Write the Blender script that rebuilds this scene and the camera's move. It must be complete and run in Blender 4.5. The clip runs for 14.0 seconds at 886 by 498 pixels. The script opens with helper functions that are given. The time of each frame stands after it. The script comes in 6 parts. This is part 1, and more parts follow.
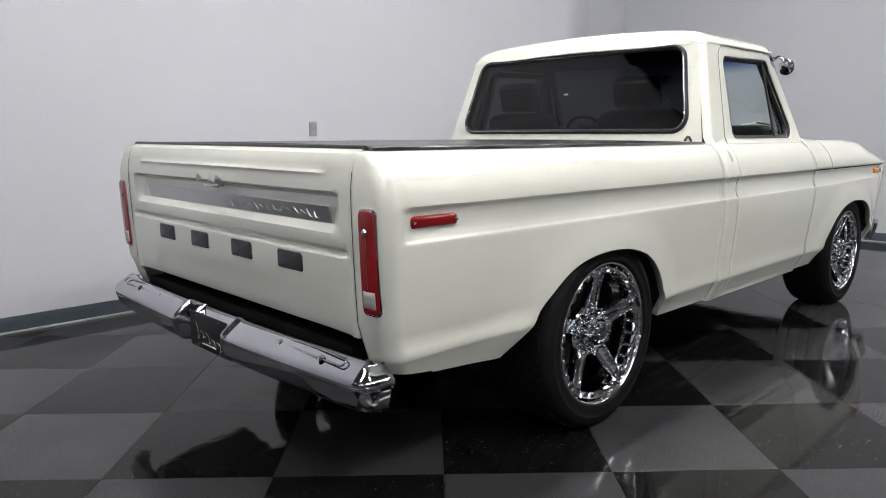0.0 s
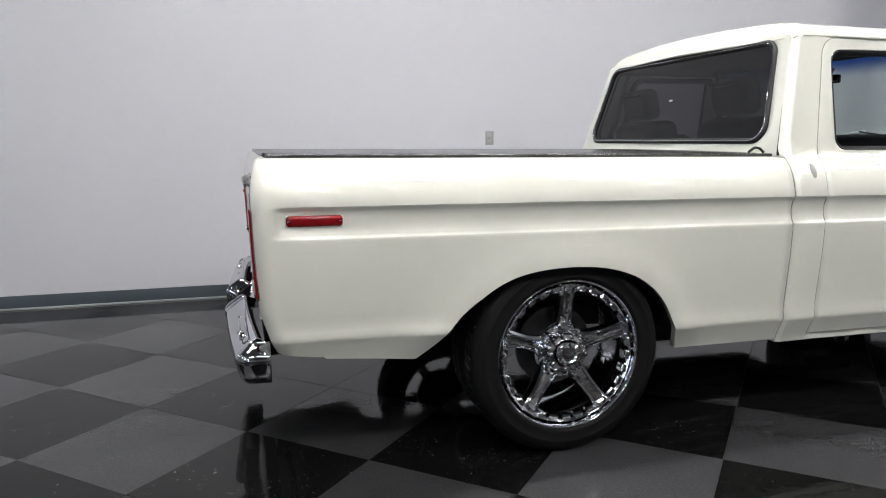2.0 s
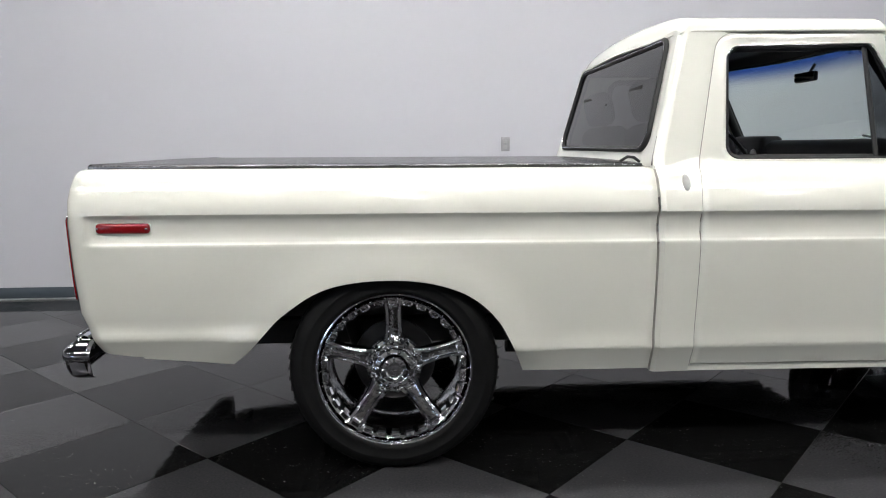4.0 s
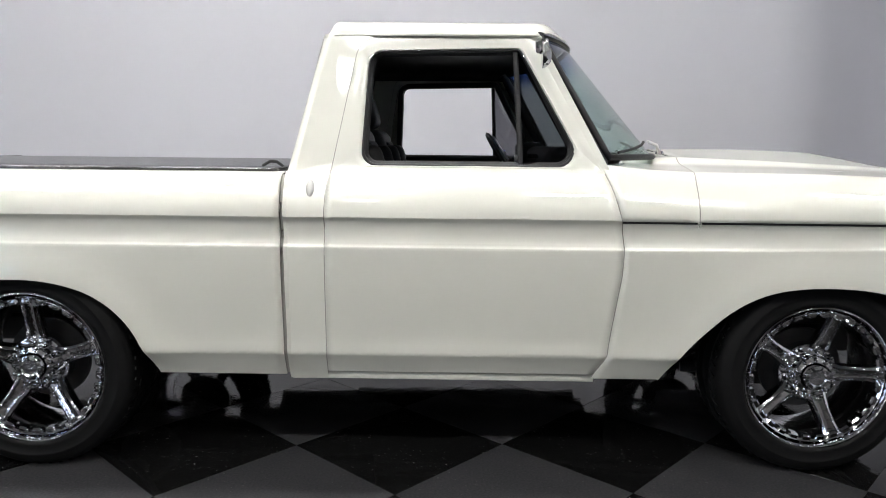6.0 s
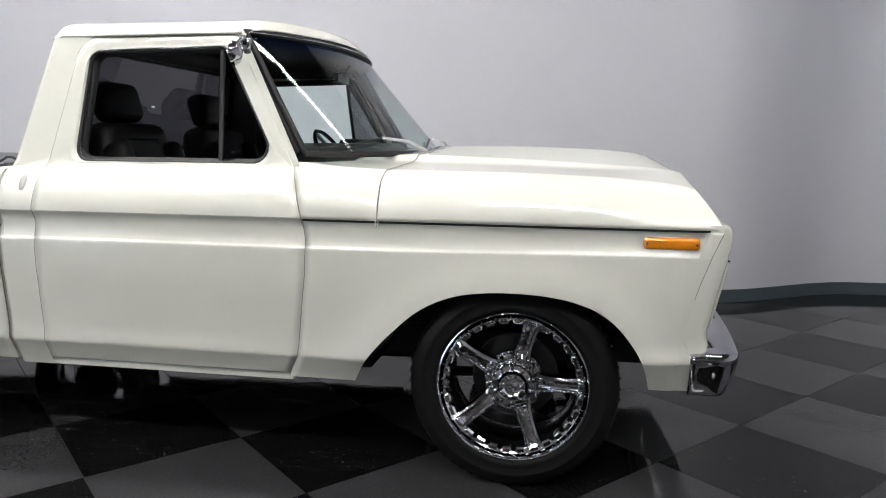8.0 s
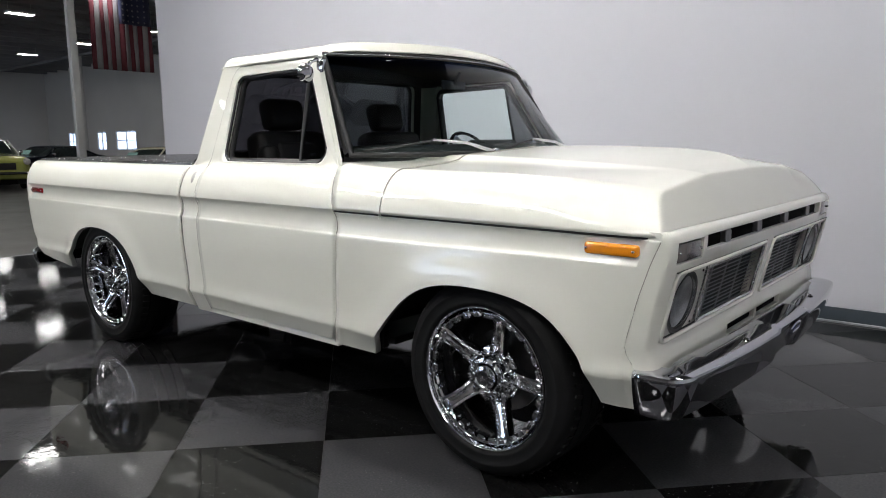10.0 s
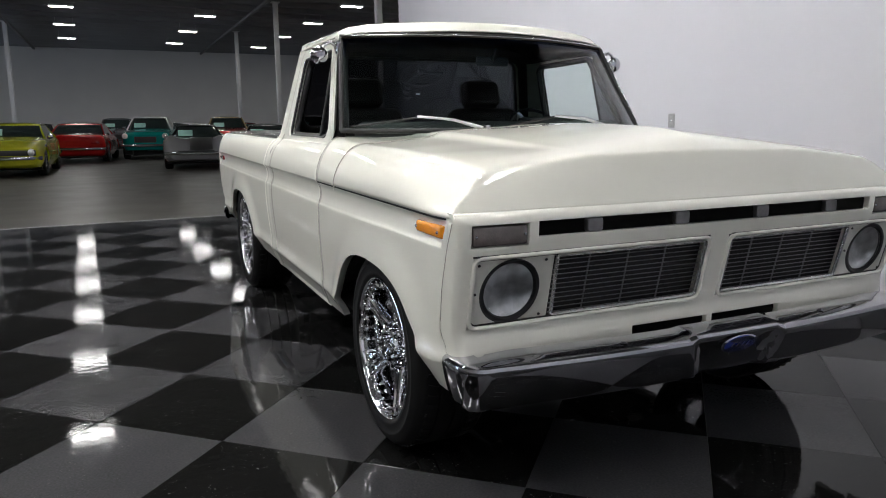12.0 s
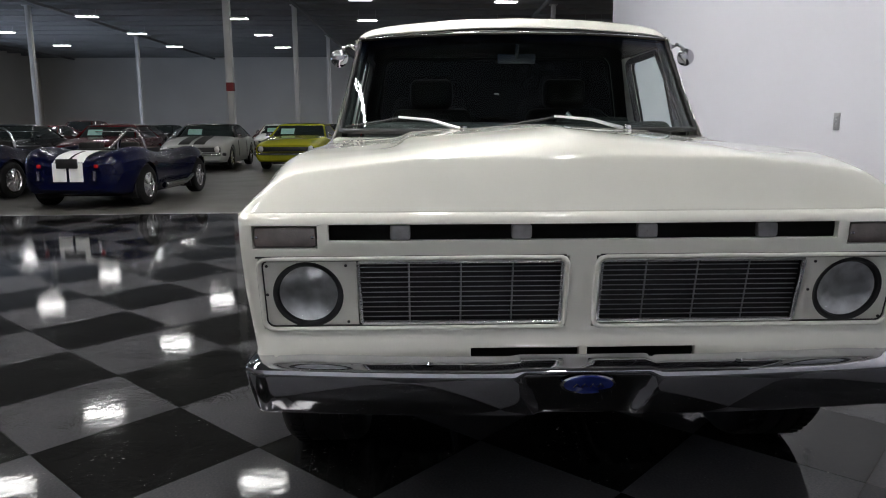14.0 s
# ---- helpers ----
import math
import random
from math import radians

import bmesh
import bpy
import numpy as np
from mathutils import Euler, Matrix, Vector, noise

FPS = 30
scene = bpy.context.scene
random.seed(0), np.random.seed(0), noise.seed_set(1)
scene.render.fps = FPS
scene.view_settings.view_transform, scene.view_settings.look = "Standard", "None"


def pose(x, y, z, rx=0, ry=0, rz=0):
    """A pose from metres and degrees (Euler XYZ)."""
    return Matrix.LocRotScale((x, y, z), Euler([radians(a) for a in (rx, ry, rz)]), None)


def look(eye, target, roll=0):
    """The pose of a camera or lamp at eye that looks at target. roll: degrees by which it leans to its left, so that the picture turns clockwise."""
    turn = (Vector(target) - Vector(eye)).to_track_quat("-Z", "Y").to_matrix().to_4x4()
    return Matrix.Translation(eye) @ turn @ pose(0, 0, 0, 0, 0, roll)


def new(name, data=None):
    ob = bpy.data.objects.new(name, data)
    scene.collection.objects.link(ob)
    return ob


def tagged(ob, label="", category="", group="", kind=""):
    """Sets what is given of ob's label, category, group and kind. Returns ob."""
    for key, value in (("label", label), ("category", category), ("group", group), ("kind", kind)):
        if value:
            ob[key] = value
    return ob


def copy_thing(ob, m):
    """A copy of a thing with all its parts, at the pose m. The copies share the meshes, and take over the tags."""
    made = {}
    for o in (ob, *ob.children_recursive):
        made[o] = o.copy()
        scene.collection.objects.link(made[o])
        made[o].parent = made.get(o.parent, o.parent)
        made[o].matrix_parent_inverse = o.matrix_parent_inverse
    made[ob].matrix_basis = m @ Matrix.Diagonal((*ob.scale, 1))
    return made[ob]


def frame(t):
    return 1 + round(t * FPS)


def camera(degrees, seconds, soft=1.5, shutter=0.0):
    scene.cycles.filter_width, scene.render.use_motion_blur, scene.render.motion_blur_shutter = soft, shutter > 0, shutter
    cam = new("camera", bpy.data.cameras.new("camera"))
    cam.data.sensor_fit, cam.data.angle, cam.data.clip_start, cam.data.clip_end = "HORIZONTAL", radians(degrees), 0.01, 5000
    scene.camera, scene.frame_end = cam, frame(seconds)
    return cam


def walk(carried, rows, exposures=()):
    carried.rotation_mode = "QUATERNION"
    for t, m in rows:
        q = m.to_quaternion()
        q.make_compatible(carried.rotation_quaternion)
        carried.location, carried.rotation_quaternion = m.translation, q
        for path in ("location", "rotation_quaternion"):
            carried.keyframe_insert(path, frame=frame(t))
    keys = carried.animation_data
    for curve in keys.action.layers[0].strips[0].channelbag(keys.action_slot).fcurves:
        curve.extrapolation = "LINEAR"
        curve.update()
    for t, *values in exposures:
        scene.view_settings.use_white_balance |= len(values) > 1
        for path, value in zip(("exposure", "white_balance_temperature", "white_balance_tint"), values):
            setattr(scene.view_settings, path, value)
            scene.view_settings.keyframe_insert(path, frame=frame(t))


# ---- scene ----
cam = camera(64.1, 14.0, soft=1.0)
PATH = [
    (0, (-3.901, -2.544, 1.216), (-2.531, -1.123, 0.887), -0.3),
    (0.5, (-3.639, -2.844, 1.215), (-2.428, -1.285, 0.896), -0.3),
    (1, (-3.342, -3.096, 1.219), (-2.306, -1.414, 0.909), -0.4),
    (1.5, (-3.024, -3.277, 1.217), (-2.221, -1.471, 0.911), -0.3),
    (2, (-2.684, -3.387, 1.214), (-2.141, -1.486, 0.912), -0.2),
    (2.2, (-2.553, -3.425, 1.208), (-2.093, -1.502, 0.911), -0.3),
    (4.3, (-1.179, -3.593, 1.234), (-1.131, -1.614, 0.951), -0.1),
    (4.5, (-1.007, -3.613, 1.212), (-0.978, -1.632, 0.944), 0.2),
    (5, (-0.632, -3.599, 1.207), (-0.59, -1.618, 0.939), 0.2),
    (5.5, (-0.222, -3.6, 1.215), (-0.224, -1.619, 0.943), 0.1),
    (6, (0.124, -3.569, 1.243), (0.092, -1.59, 0.954), 0.2),
    (6.5, (0.43, -3.585, 1.235), (0.404, -1.605, 0.958), 0.4),
    (7, (0.885, -3.586, 1.208), (0.803, -1.604, 0.953), 0.4),
    (7.2, (1.048, -3.568, 1.221), (0.945, -1.589, 0.957), 0.3),
    (9.3, (2.573, -3.197, 1.252), (1.606, -1.474, 0.945), -0.3),
    (9.5, (2.708, -3.179, 1.246), (1.644, -1.511, 0.951), -0.5),
    (10, (3.023, -3.002, 1.254), (1.746, -1.492, 0.955), -0.7),
    (10.5, (3.334, -2.805, 1.231), (1.893, -1.448, 0.943), -0.1),
    (11, (3.603, -2.526, 1.236), (2.022, -1.345, 0.912), -0.3),
    (11.5, (3.81, -2.205, 1.237), (2.114, -1.203, 0.888), -0.4),
    (12, (3.98, -1.86, 1.238), (2.191, -1.037, 0.885), -0.4),
    (12.5, (4.1, -1.506, 1.235), (2.234, -0.877, 0.881), -0.5),
    (13, (4.17, -1.158, 1.23), (2.242, -0.758, 0.881), -0.5),
    (13.5, (4.212, -0.804, 1.228), (2.253, -0.601, 0.882), -0.3),
    (14, (4.224, -0.453, 1.229), (2.255, -0.41, 0.883), -0.3),
]
walk(cam, [(t, look(eye, target, roll)) for t, eye, target, roll in PATH])


# ---------------------------------------------------------------- light
world = bpy.data.worlds.new("world")
scene.world = world
world.use_nodes = True
world.node_tree.nodes["Background"].inputs[0].default_value = (0.62, 0.68, 0.8, 1)
world.node_tree.nodes["Background"].inputs[1].default_value = 0.02
FIXTURE_GLOW, STUDIO_GLOW = 31.0, 66.0


# ---------------------------------------------------------------- materials
def material(name, base, rough=0.5, metal=0.0, coat=0.0, coat_rough=0.03, vary=0.0, scale=6.0, fine=0.0,
             fine_scale=90.0, bump=0.0, bump_scale=60.0, spec=0.5, rough_vary=0.0, per_object=0.0, emit=None, strength=0.0):
    m = bpy.data.materials.new(name)
    m.use_nodes = True
    nt = m.node_tree
    b = nt.nodes["Principled BSDF"]
    b.inputs["Base Color"].default_value = (*base, 1)
    b.inputs["Roughness"].default_value = rough
    b.inputs["Metallic"].default_value = metal
    b.inputs["Coat Weight"].default_value = coat
    b.inputs["Coat Roughness"].default_value = coat_rough
    b.inputs["Specular IOR Level"].default_value = spec
    if emit:
        b.inputs["Emission Color"].default_value = (*emit, 1)
        b.inputs["Emission Strength"].default_value = strength
    co = nt.nodes.new("ShaderNodeTexCoord")

    def noise_at(s, detail=4.0):
        n = nt.nodes.new("ShaderNodeTexNoise")
        n.inputs["Scale"].default_value = s
        n.inputs["Detail"].default_value = detail
        nt.links.new(co.outputs["Object"], n.inputs["Vector"])
        return n.outputs["Fac"]

    def spread(fac, amount):
        r = nt.nodes.new("ShaderNodeMapRange")
        r.inputs["From Min"].default_value, r.inputs["From Max"].default_value = 0.3, 0.7
        r.inputs["To Min"].default_value, r.inputs["To Max"].default_value = 1 - amount, 1 + amount
        nt.links.new(fac, r.inputs["Value"])
        return r.outputs["Result"]

    factor = None
    terms = []
    if vary:
        terms.append(spread(noise_at(scale), vary))
    if fine:
        terms.append(spread(noise_at(fine_scale, 2.0), fine))
    if per_object:
        info = nt.nodes.new("ShaderNodeObjectInfo")
        r = nt.nodes.new("ShaderNodeMapRange")
        r.inputs["To Min"].default_value, r.inputs["To Max"].default_value = 1 - per_object, 1 + per_object
        nt.links.new(info.outputs["Random"], r.inputs["Value"])
        terms.append(r.outputs["Result"])
    for t in terms:
        if factor is None:
            factor = t
        else:
            mul = nt.nodes.new("ShaderNodeMath")
            mul.operation = "MULTIPLY"
            nt.links.new(factor, mul.inputs[0])
            nt.links.new(t, mul.inputs[1])
            factor = mul.outputs[0]
    if factor is not None:
        mix = nt.nodes.new("ShaderNodeVectorMath")
        mix.operation = "SCALE"
        mix.inputs[0].default_value = base
        nt.links.new(factor, mix.inputs["Scale"])
        nt.links.new(mix.outputs[0], b.inputs["Base Color"])
    if rough_vary:
        r = nt.nodes.new("ShaderNodeMapRange")
        r.inputs["From Min"].default_value, r.inputs["From Max"].default_value = 0.3, 0.7
        r.inputs["To Min"].default_value, r.inputs["To Max"].default_value = rough * (1 - rough_vary), rough * (1 + rough_vary)
        nt.links.new(noise_at(scale * 1.7), r.inputs["Value"])
        nt.links.new(r.outputs["Result"], b.inputs["Roughness"])
    if bump:
        bp = nt.nodes.new("ShaderNodeBump")
        bp.inputs["Strength"].default_value = bump
        bp.inputs["Distance"].default_value = 0.002
        nt.links.new(noise_at(bump_scale, 3.0), bp.inputs["Height"])
        nt.links.new(bp.outputs[0], b.inputs["Normal"])
    return m


def glass(name, tint, rough=0.0, dark=0.0):
    """Thin sheet glass: clear film with a mirror-like gloss."""
    m = bpy.data.materials.new(name)
    m.use_nodes = True
    nt = m.node_tree
    nt.nodes.remove(nt.nodes["Principled BSDF"])
    out = nt.nodes["Material Output"]
    tr, gl, mx = nt.nodes.new("ShaderNodeBsdfTransparent"), nt.nodes.new("ShaderNodeBsdfGlossy"), nt.nodes.new("ShaderNodeMixShader")
    lw = nt.nodes.new("ShaderNodeLayerWeight")
    lw.inputs["Blend"].default_value = 0.5
    po, ad = nt.nodes.new("ShaderNodeMath"), nt.nodes.new("ShaderNodeMath")
    po.operation, ad.operation = "POWER", "MULTIPLY_ADD"
    po.inputs[1].default_value, ad.inputs[1].default_value, ad.inputs[2].default_value = 5.0, 0.93, 0.045
    tr.inputs[0].default_value = (*tint, 1)
    gl.inputs["Roughness"].default_value = rough
    nt.links.new(lw.outputs["Facing"], po.inputs[0])
    nt.links.new(po.outputs[0], ad.inputs[0])
    nt.links.new(ad.outputs[0], mx.inputs[0])
    nt.links.new(tr.outputs[0], mx.inputs[1])
    nt.links.new(gl.outputs[0], mx.inputs[2])
    nt.links.new(mx.outputs[0], out.inputs[0])
    return m


PAINT = material("pearl_white_paint", (0.765, 0.765, 0.694), 0.50, 0.10, coat=1.0, coat_rough=0.04, fine=0.015, fine_scale=400, vary=0.012, scale=1.5)
WIPER = material("bright_wiper_metal", (0.85, 0.85, 0.86), 0.3, 0.8, vary=0.08, scale=30)
CHROME = material("chrome", (0.49, 0.49, 0.52), 0.035, 1.0, rough_vary=0.3, scale=8)
WHEEL_CHROME = material("faceted_wheel_chrome", (0.74, 0.74, 0.77), 0.03, 1.0, bump=0.8, bump_scale=44)
BILLET = material("dull_billet", (0.38, 0.38, 0.40), 0.3, 1.0, fine=0.06, fine_scale=160)
JOINT = material("panel_joint", (0.30, 0.29, 0.26), 0.7, vary=0.1)
STEEL_BRIGHT = material("bright_polished_frame", (0.80, 0.80, 0.81), 0.22, 0.85, fine=0.05, fine_scale=160)
BRUSHED = material("brushed_aluminium", (0.55, 0.55, 0.56), 0.32, 1.0, fine=0.06, fine_scale=160)
RUBBER = material("black_rubber", (0.012, 0.012, 0.013), 0.55, bump=0.25, bump_scale=140)
TYRE = material("tyre_rubber", (0.007, 0.007, 0.0074), 0.62, spec=0.16, vary=0.15, scale=14, bump=0.3, bump_scale=220)
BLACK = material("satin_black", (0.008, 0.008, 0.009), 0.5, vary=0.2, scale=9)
MATTE = material("matte_black", (0.004, 0.004, 0.004), 0.95, vary=0.1, spec=0.1)
DULL_METAL = material("dull_metal", (0.22, 0.22, 0.225), 0.4, 0.9, vary=0.2, scale=30)
PLATE = material("satin_lamp_plate", (0.58, 0.575, 0.525), 0.32, coat=0.4, vary=0.06, scale=12)
SEAM = material("dark_joint", (0.012, 0.012, 0.011), 0.7, vary=0.1)
VINYL = material("black_vinyl", (0.02, 0.02, 0.021), 0.24, fine=0.2, fine_scale=260, bump=0.2, bump_scale=420)
TRIM = material("black_interior_trim", (0.014, 0.014, 0.015), 0.55, vary=0.2, scale=12, bump=0.3, bump_scale=300)
LEATHER = material("black_leather", (0.008, 0.0078, 0.0078), 0.55, spec=0.3, vary=0.2, scale=10, bump=0.6, bump_scale=180)
GREYLEATHER = material("charcoal_leather_insert", (0.014, 0.014, 0.015), 0.55, spec=0.3, vary=0.2, scale=10, bump=0.6, bump_scale=180)
RED_LENS = material("red_lens", (0.24, 0.004, 0.007), 0.2, coat=0.4, vary=0.1, bump=0.6, bump_scale=130)
WHITE_LENS = material("clear_lens", (0.42, 0.40, 0.38), 0.2, coat=1.0, bump=0.6, bump_scale=120)
AMBER_LENS = material("amber_lens", (0.80, 0.26, 0.006), 0.18, coat=1.0, vary=0.1, bump=0.6, bump_scale=130)
SMOKE_LENS = material("smoked_turn_lens", (0.10, 0.085, 0.08), 0.2, coat=1.0, bump=0.6, bump_scale=120, vary=0.25, scale=20)
LOCK = material("grey_lock_plate", (0.42, 0.42, 0.40), 0.45, vary=0.08, scale=40)
REFLECTOR = material("headlight_reflector", (0.66, 0.66, 0.645), 0.30, 1.0, bump=1.0, bump_scale=48, vary=0.25, scale=26)
LETTER = material("dark_letter_block", (0.015, 0.015, 0.018), 0.45, coat=0.2, fine=0.1)
BADGE_BLUE = material("blue_enamel", (0.012, 0.022, 0.14), 0.25, coat=1.0, vary=0.05)
WIND_GLASS = glass("windscreen_glass", (0.72, 0.82, 0.80))
TINT_GLASS = glass("dark_tinted_glass", (0.045, 0.045, 0.052))
VENT_GLASS = glass("vent_glass", (0.20, 0.20, 0.215))
CLEAR_GLASS = glass("lamp_glass", (0.86, 0.88, 0.9))
WALL = material("grey_wall_paint", (0.535, 0.537, 0.585), 0.55, vary=0.015, scale=0.7, bump=0.12, bump_scale=150)
HALLWALL = material("hall_wall_paint", (0.69, 0.67, 0.64), 0.6, vary=0.05, scale=0.3, bump=0.1)
CEIL = material("ceiling_deck", (0.26, 0.26, 0.26), 0.7, vary=0.1, scale=0.3, bump=0.2)
BASE = material("slate_vinyl_base", (0.055, 0.07, 0.085), 0.4, vary=0.08, scale=5)
TOE = material("pale_base_toe", (0.32, 0.33, 0.34), 0.4, vary=0.2, scale=5)
CONCRETE = material("sealed_concrete", (0.058, 0.055, 0.050), 0.38, vary=0.09, scale=0.8, fine=0.08, fine_scale=30, rough_vary=0.08)
STEEL_WHITE = material("white_painted_steel", (0.62, 0.62, 0.62), 0.5, vary=0.05, scale=2)
PLASTIC = material("socket_plate_steel", (0.34, 0.34, 0.35), 0.4, 0.6, vary=0.05)
OUTLET = material("grey_outlet_face", (0.36, 0.36, 0.37), 0.5, vary=0.05)
LAMP = material("lamp_diffuser", (0.8, 0.8, 0.8), 0.5, emit=(1.0, 0.99, 0.97), strength=FIXTURE_GLOW)
STUDIO = material("studio_lamp_diffuser", (0.8, 0.8, 0.8), 0.5, emit=(1.0, 0.985, 0.955), strength=STUDIO_GLOW)
SPOT = material("short_lamp_diffuser", (0.8, 0.8, 0.8), 0.5, emit=(1.0, 0.985, 0.955), strength=44.0)
ADDED_DAYLIGHT = material("added_daylight_glazing", (0.6, 0.7, 0.9), 0.4, emit=(0.66, 0.78, 1.0), strength=8.0)
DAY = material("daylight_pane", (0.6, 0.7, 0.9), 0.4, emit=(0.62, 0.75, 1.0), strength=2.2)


def tile_material(name, base, fleck, fleck_amount):
    """Polished vinyl tile: mottling, pale flecks and faint scuffs."""
    m = material(name, base, 0.055, spec=0.17, per_object=0.10, vary=0.10, scale=3.0, fine=0.16, fine_scale=110, bump=0.20, bump_scale=18.0, rough_vary=0.5)
    nt = m.node_tree
    b = nt.nodes["Principled BSDF"]
    src = b.inputs["Base Color"].links[0].from_socket
    co = nt.nodes.new("ShaderNodeTexCoord")
    vo = nt.nodes.new("ShaderNodeTexNoise")
    vo.inputs["Scale"].default_value = 62.0
    vo.inputs["Detail"].default_value = 1.6
    vo.inputs["Roughness"].default_value = 0.7
    drift = nt.nodes.new("ShaderNodeTexNoise")
    drift.inputs["Scale"].default_value = 3.2
    lift = nt.nodes.new("ShaderNodeMath")
    lift.operation = "MULTIPLY_ADD"
    lift.inputs[1].default_value = 0.25
    nt.links.new(co.outputs["Object"], drift.inputs["Vector"])
    nt.links.new(drift.outputs["Fac"], lift.inputs[0])
    nt.links.new(vo.outputs["Fac"], lift.inputs[2])
    ramp = nt.nodes.new("ShaderNodeMapRange")
    ramp.inputs["From Min"].default_value, ramp.inputs["From Max"].default_value = 0.86 - fleck_amount, 0.90 - fleck_amount
    mix = nt.nodes.new("ShaderNodeMix")
    mix.data_type = "RGBA"
    nt.links.new(co.outputs["Object"], vo.inputs["Vector"])
    nt.links.new(lift.outputs[0], ramp.inputs["Value"])
    nt.links.new(ramp.outputs["Result"], mix.inputs["Factor"])
    nt.links.new(src, mix.inputs[6])
    mix.inputs[7].default_value = (*fleck, 1)
    nt.links.new(mix.outputs[2], b.inputs["Base Color"])
    return m


TILE_DARK = tile_material("black_tile", (0.0065, 0.0065, 0.0065), (0.12, 0.12, 0.117), 0.045)
TILE_GREY = tile_material("grey_tile", (0.041, 0.041, 0.044), (0.070, 0.070, 0.073), 0.04)


# ---------------------------------------------------------------- mesh helpers
def mesh_of(name, verts, faces, mat, smooth=True, angle=35.0):
    me = bpy.data.meshes.new(name)
    me.from_pydata([tuple(v) for v in verts], [], faces)
    me.materials.append(mat)
    if smooth:
        me.polygons.foreach_set("use_smooth", [True] * len(me.polygons))
        me.set_sharp_from_angle(angle=radians(angle))
    me.update()
    return me


def put(name, me, parent=None, label="", m=None):
    ob = new(name, me)
    if parent is not None:
        ob.parent = parent
    if m is not None:
        ob.matrix_basis = m
    if label:
        ob["label"] = label
    return ob


def thing(name, label, category, m=None, group="", kind=""):
    ob = new(name)
    ob.empty_display_size = 0.1
    if m is not None:
        ob.matrix_basis = m
    return tagged(ob, label, category, group, kind)


RAKE = 0.0065


def raked(v):
    """The truck's body stands nose-down by a little."""
    return (v[0], v[1], v[2] - RAKE * v[0])


def clean(verts, faces):
    """Merges equal points and drops empty faces."""
    index, seen, out = [], {}, []
    for v in verts:
        k = (round(v[0], 5), round(v[1], 5), round(v[2], 5))
        if k not in seen:
            seen[k] = len(out)
            out.append(v)
        index.append(seen[k])
    good = []
    for f in faces:
        g = []
        for i in f:
            j = index[i]
            if j not in g:
                g.append(j)
        if len(g) > 2:
            good.append(g)
    return out, good


def lattice(rows, closed=False):
    """Points and faces of a net of rows of equal length."""
    n = len(rows[0])
    verts = [p for r in rows for p in r]
    faces = []
    for i in range(len(rows) - 1):
        for j in range(n if closed else n - 1):
            k = (j + 1) % n
            faces.append((i * n + j, i * n + k, (i + 1) * n + k, (i + 1) * n + j))
    return verts, faces


def facing(verts, faces, toward):
    """Turns the faces so that they look away from (or toward) a point: toward = (point, +1 away / -1 toward)."""
    p, s = Vector(toward[0]), toward[1]
    total = 0.0
    for f in faces[:: max(1, len(faces) // 200)]:
        a, b, c = (Vector(verts[i]) for i in f[:3])
        total += (b - a).cross(c - a).dot((a + b + c) / 3 - p)
    if total * s < 0:
        faces = [tuple(reversed(f)) for f in faces]
    return faces


def shell(name, rows, mat, parent, label="", closed=False, thick=0.0, core=(0, 0, 0.8), out=1, rake=True, angle=35.0):
    v, f = lattice(rows, closed)
    if rake:
        v = [raked(p) for p in v]
    v, f = clean(v, f)
    f = facing(v, f, (core, out))
    ob = put(name, mesh_of(name, v, f, mat, angle=angle), parent, label)
    if thick:
        mod = ob.modifiers.new("thickness", "SOLIDIFY")
        mod.thickness, mod.offset = thick, -1
    return ob


def box_data(a, b, bevel=0.0, seg=2):
    bm = bmesh.new()
    bmesh.ops.create_cube(bm, size=1)
    for v in bm.verts:
        v.co = Vector([(a[i] + b[i]) / 2 + v.co[i] * (b[i] - a[i]) for i in range(3)])
    if bevel:
        bmesh.ops.bevel(bm, geom=bm.edges[:], offset=bevel, segments=seg, affect="EDGES", profile=0.5)
    bm.verts.index_update()
    v = [tuple(x.co) for x in bm.verts]
    f = [[x.index for x in p.verts] for p in bm.faces]
    bm.free()
    return v, f


def join(*many):
    verts, faces = [], []
    for v, f in many:
        k = len(verts)
        verts += list(v)
        faces += [[i + k for i in p] for p in f]
    return verts, faces


def moved(data, m):
    return [tuple(m @ Vector(v)) for v in data[0]], data[1]


def block(name, a, b, mat, parent=None, label="", bevel=0.006, rake=False, m=None, seg=2):
    v, f = box_data(a, b, bevel, seg)
    if rake:
        v = [raked(p) for p in v]
    return put(name, mesh_of(name, v, f, mat), parent, label, m)


def tube_data(path, radius, sides=8, closed=False, flat=1.0):
    """A round bar along a path."""
    pts = [Vector(p) for p in path]
    n = len(pts)
    rows = []
    up0 = Vector((0, 0, 1))
    for i, p in enumerate(pts):
        if closed:
            d = pts[(i + 1) % n] - pts[i - 1]
        else:
            d = pts[min(i + 1, n - 1)] - pts[max(i - 1, 0)]
        d.normalize()
        a = d.cross(up0)
        if a.length < 0.05:
            a = d.cross(Vector((0, 1, 0)))
        a.normalize()
        b = d.cross(a)
        r = radius(i / max(1, n - 1)) if callable(radius) else radius
        rows.append([tuple(p + a * r * math.cos(2 * math.pi * k / sides) + b * r * flat * math.sin(2 * math.pi * k / sides)) for k in range(sides)])
    if closed:
        rows.append(rows[0])
    v, f = lattice(rows, True)
    if not closed:
        f += [tuple(range(sides))[::-1], tuple((n - 1) * sides + k for k in range(sides))]
    else:
        v, f = clean(v, f)
    return v, f


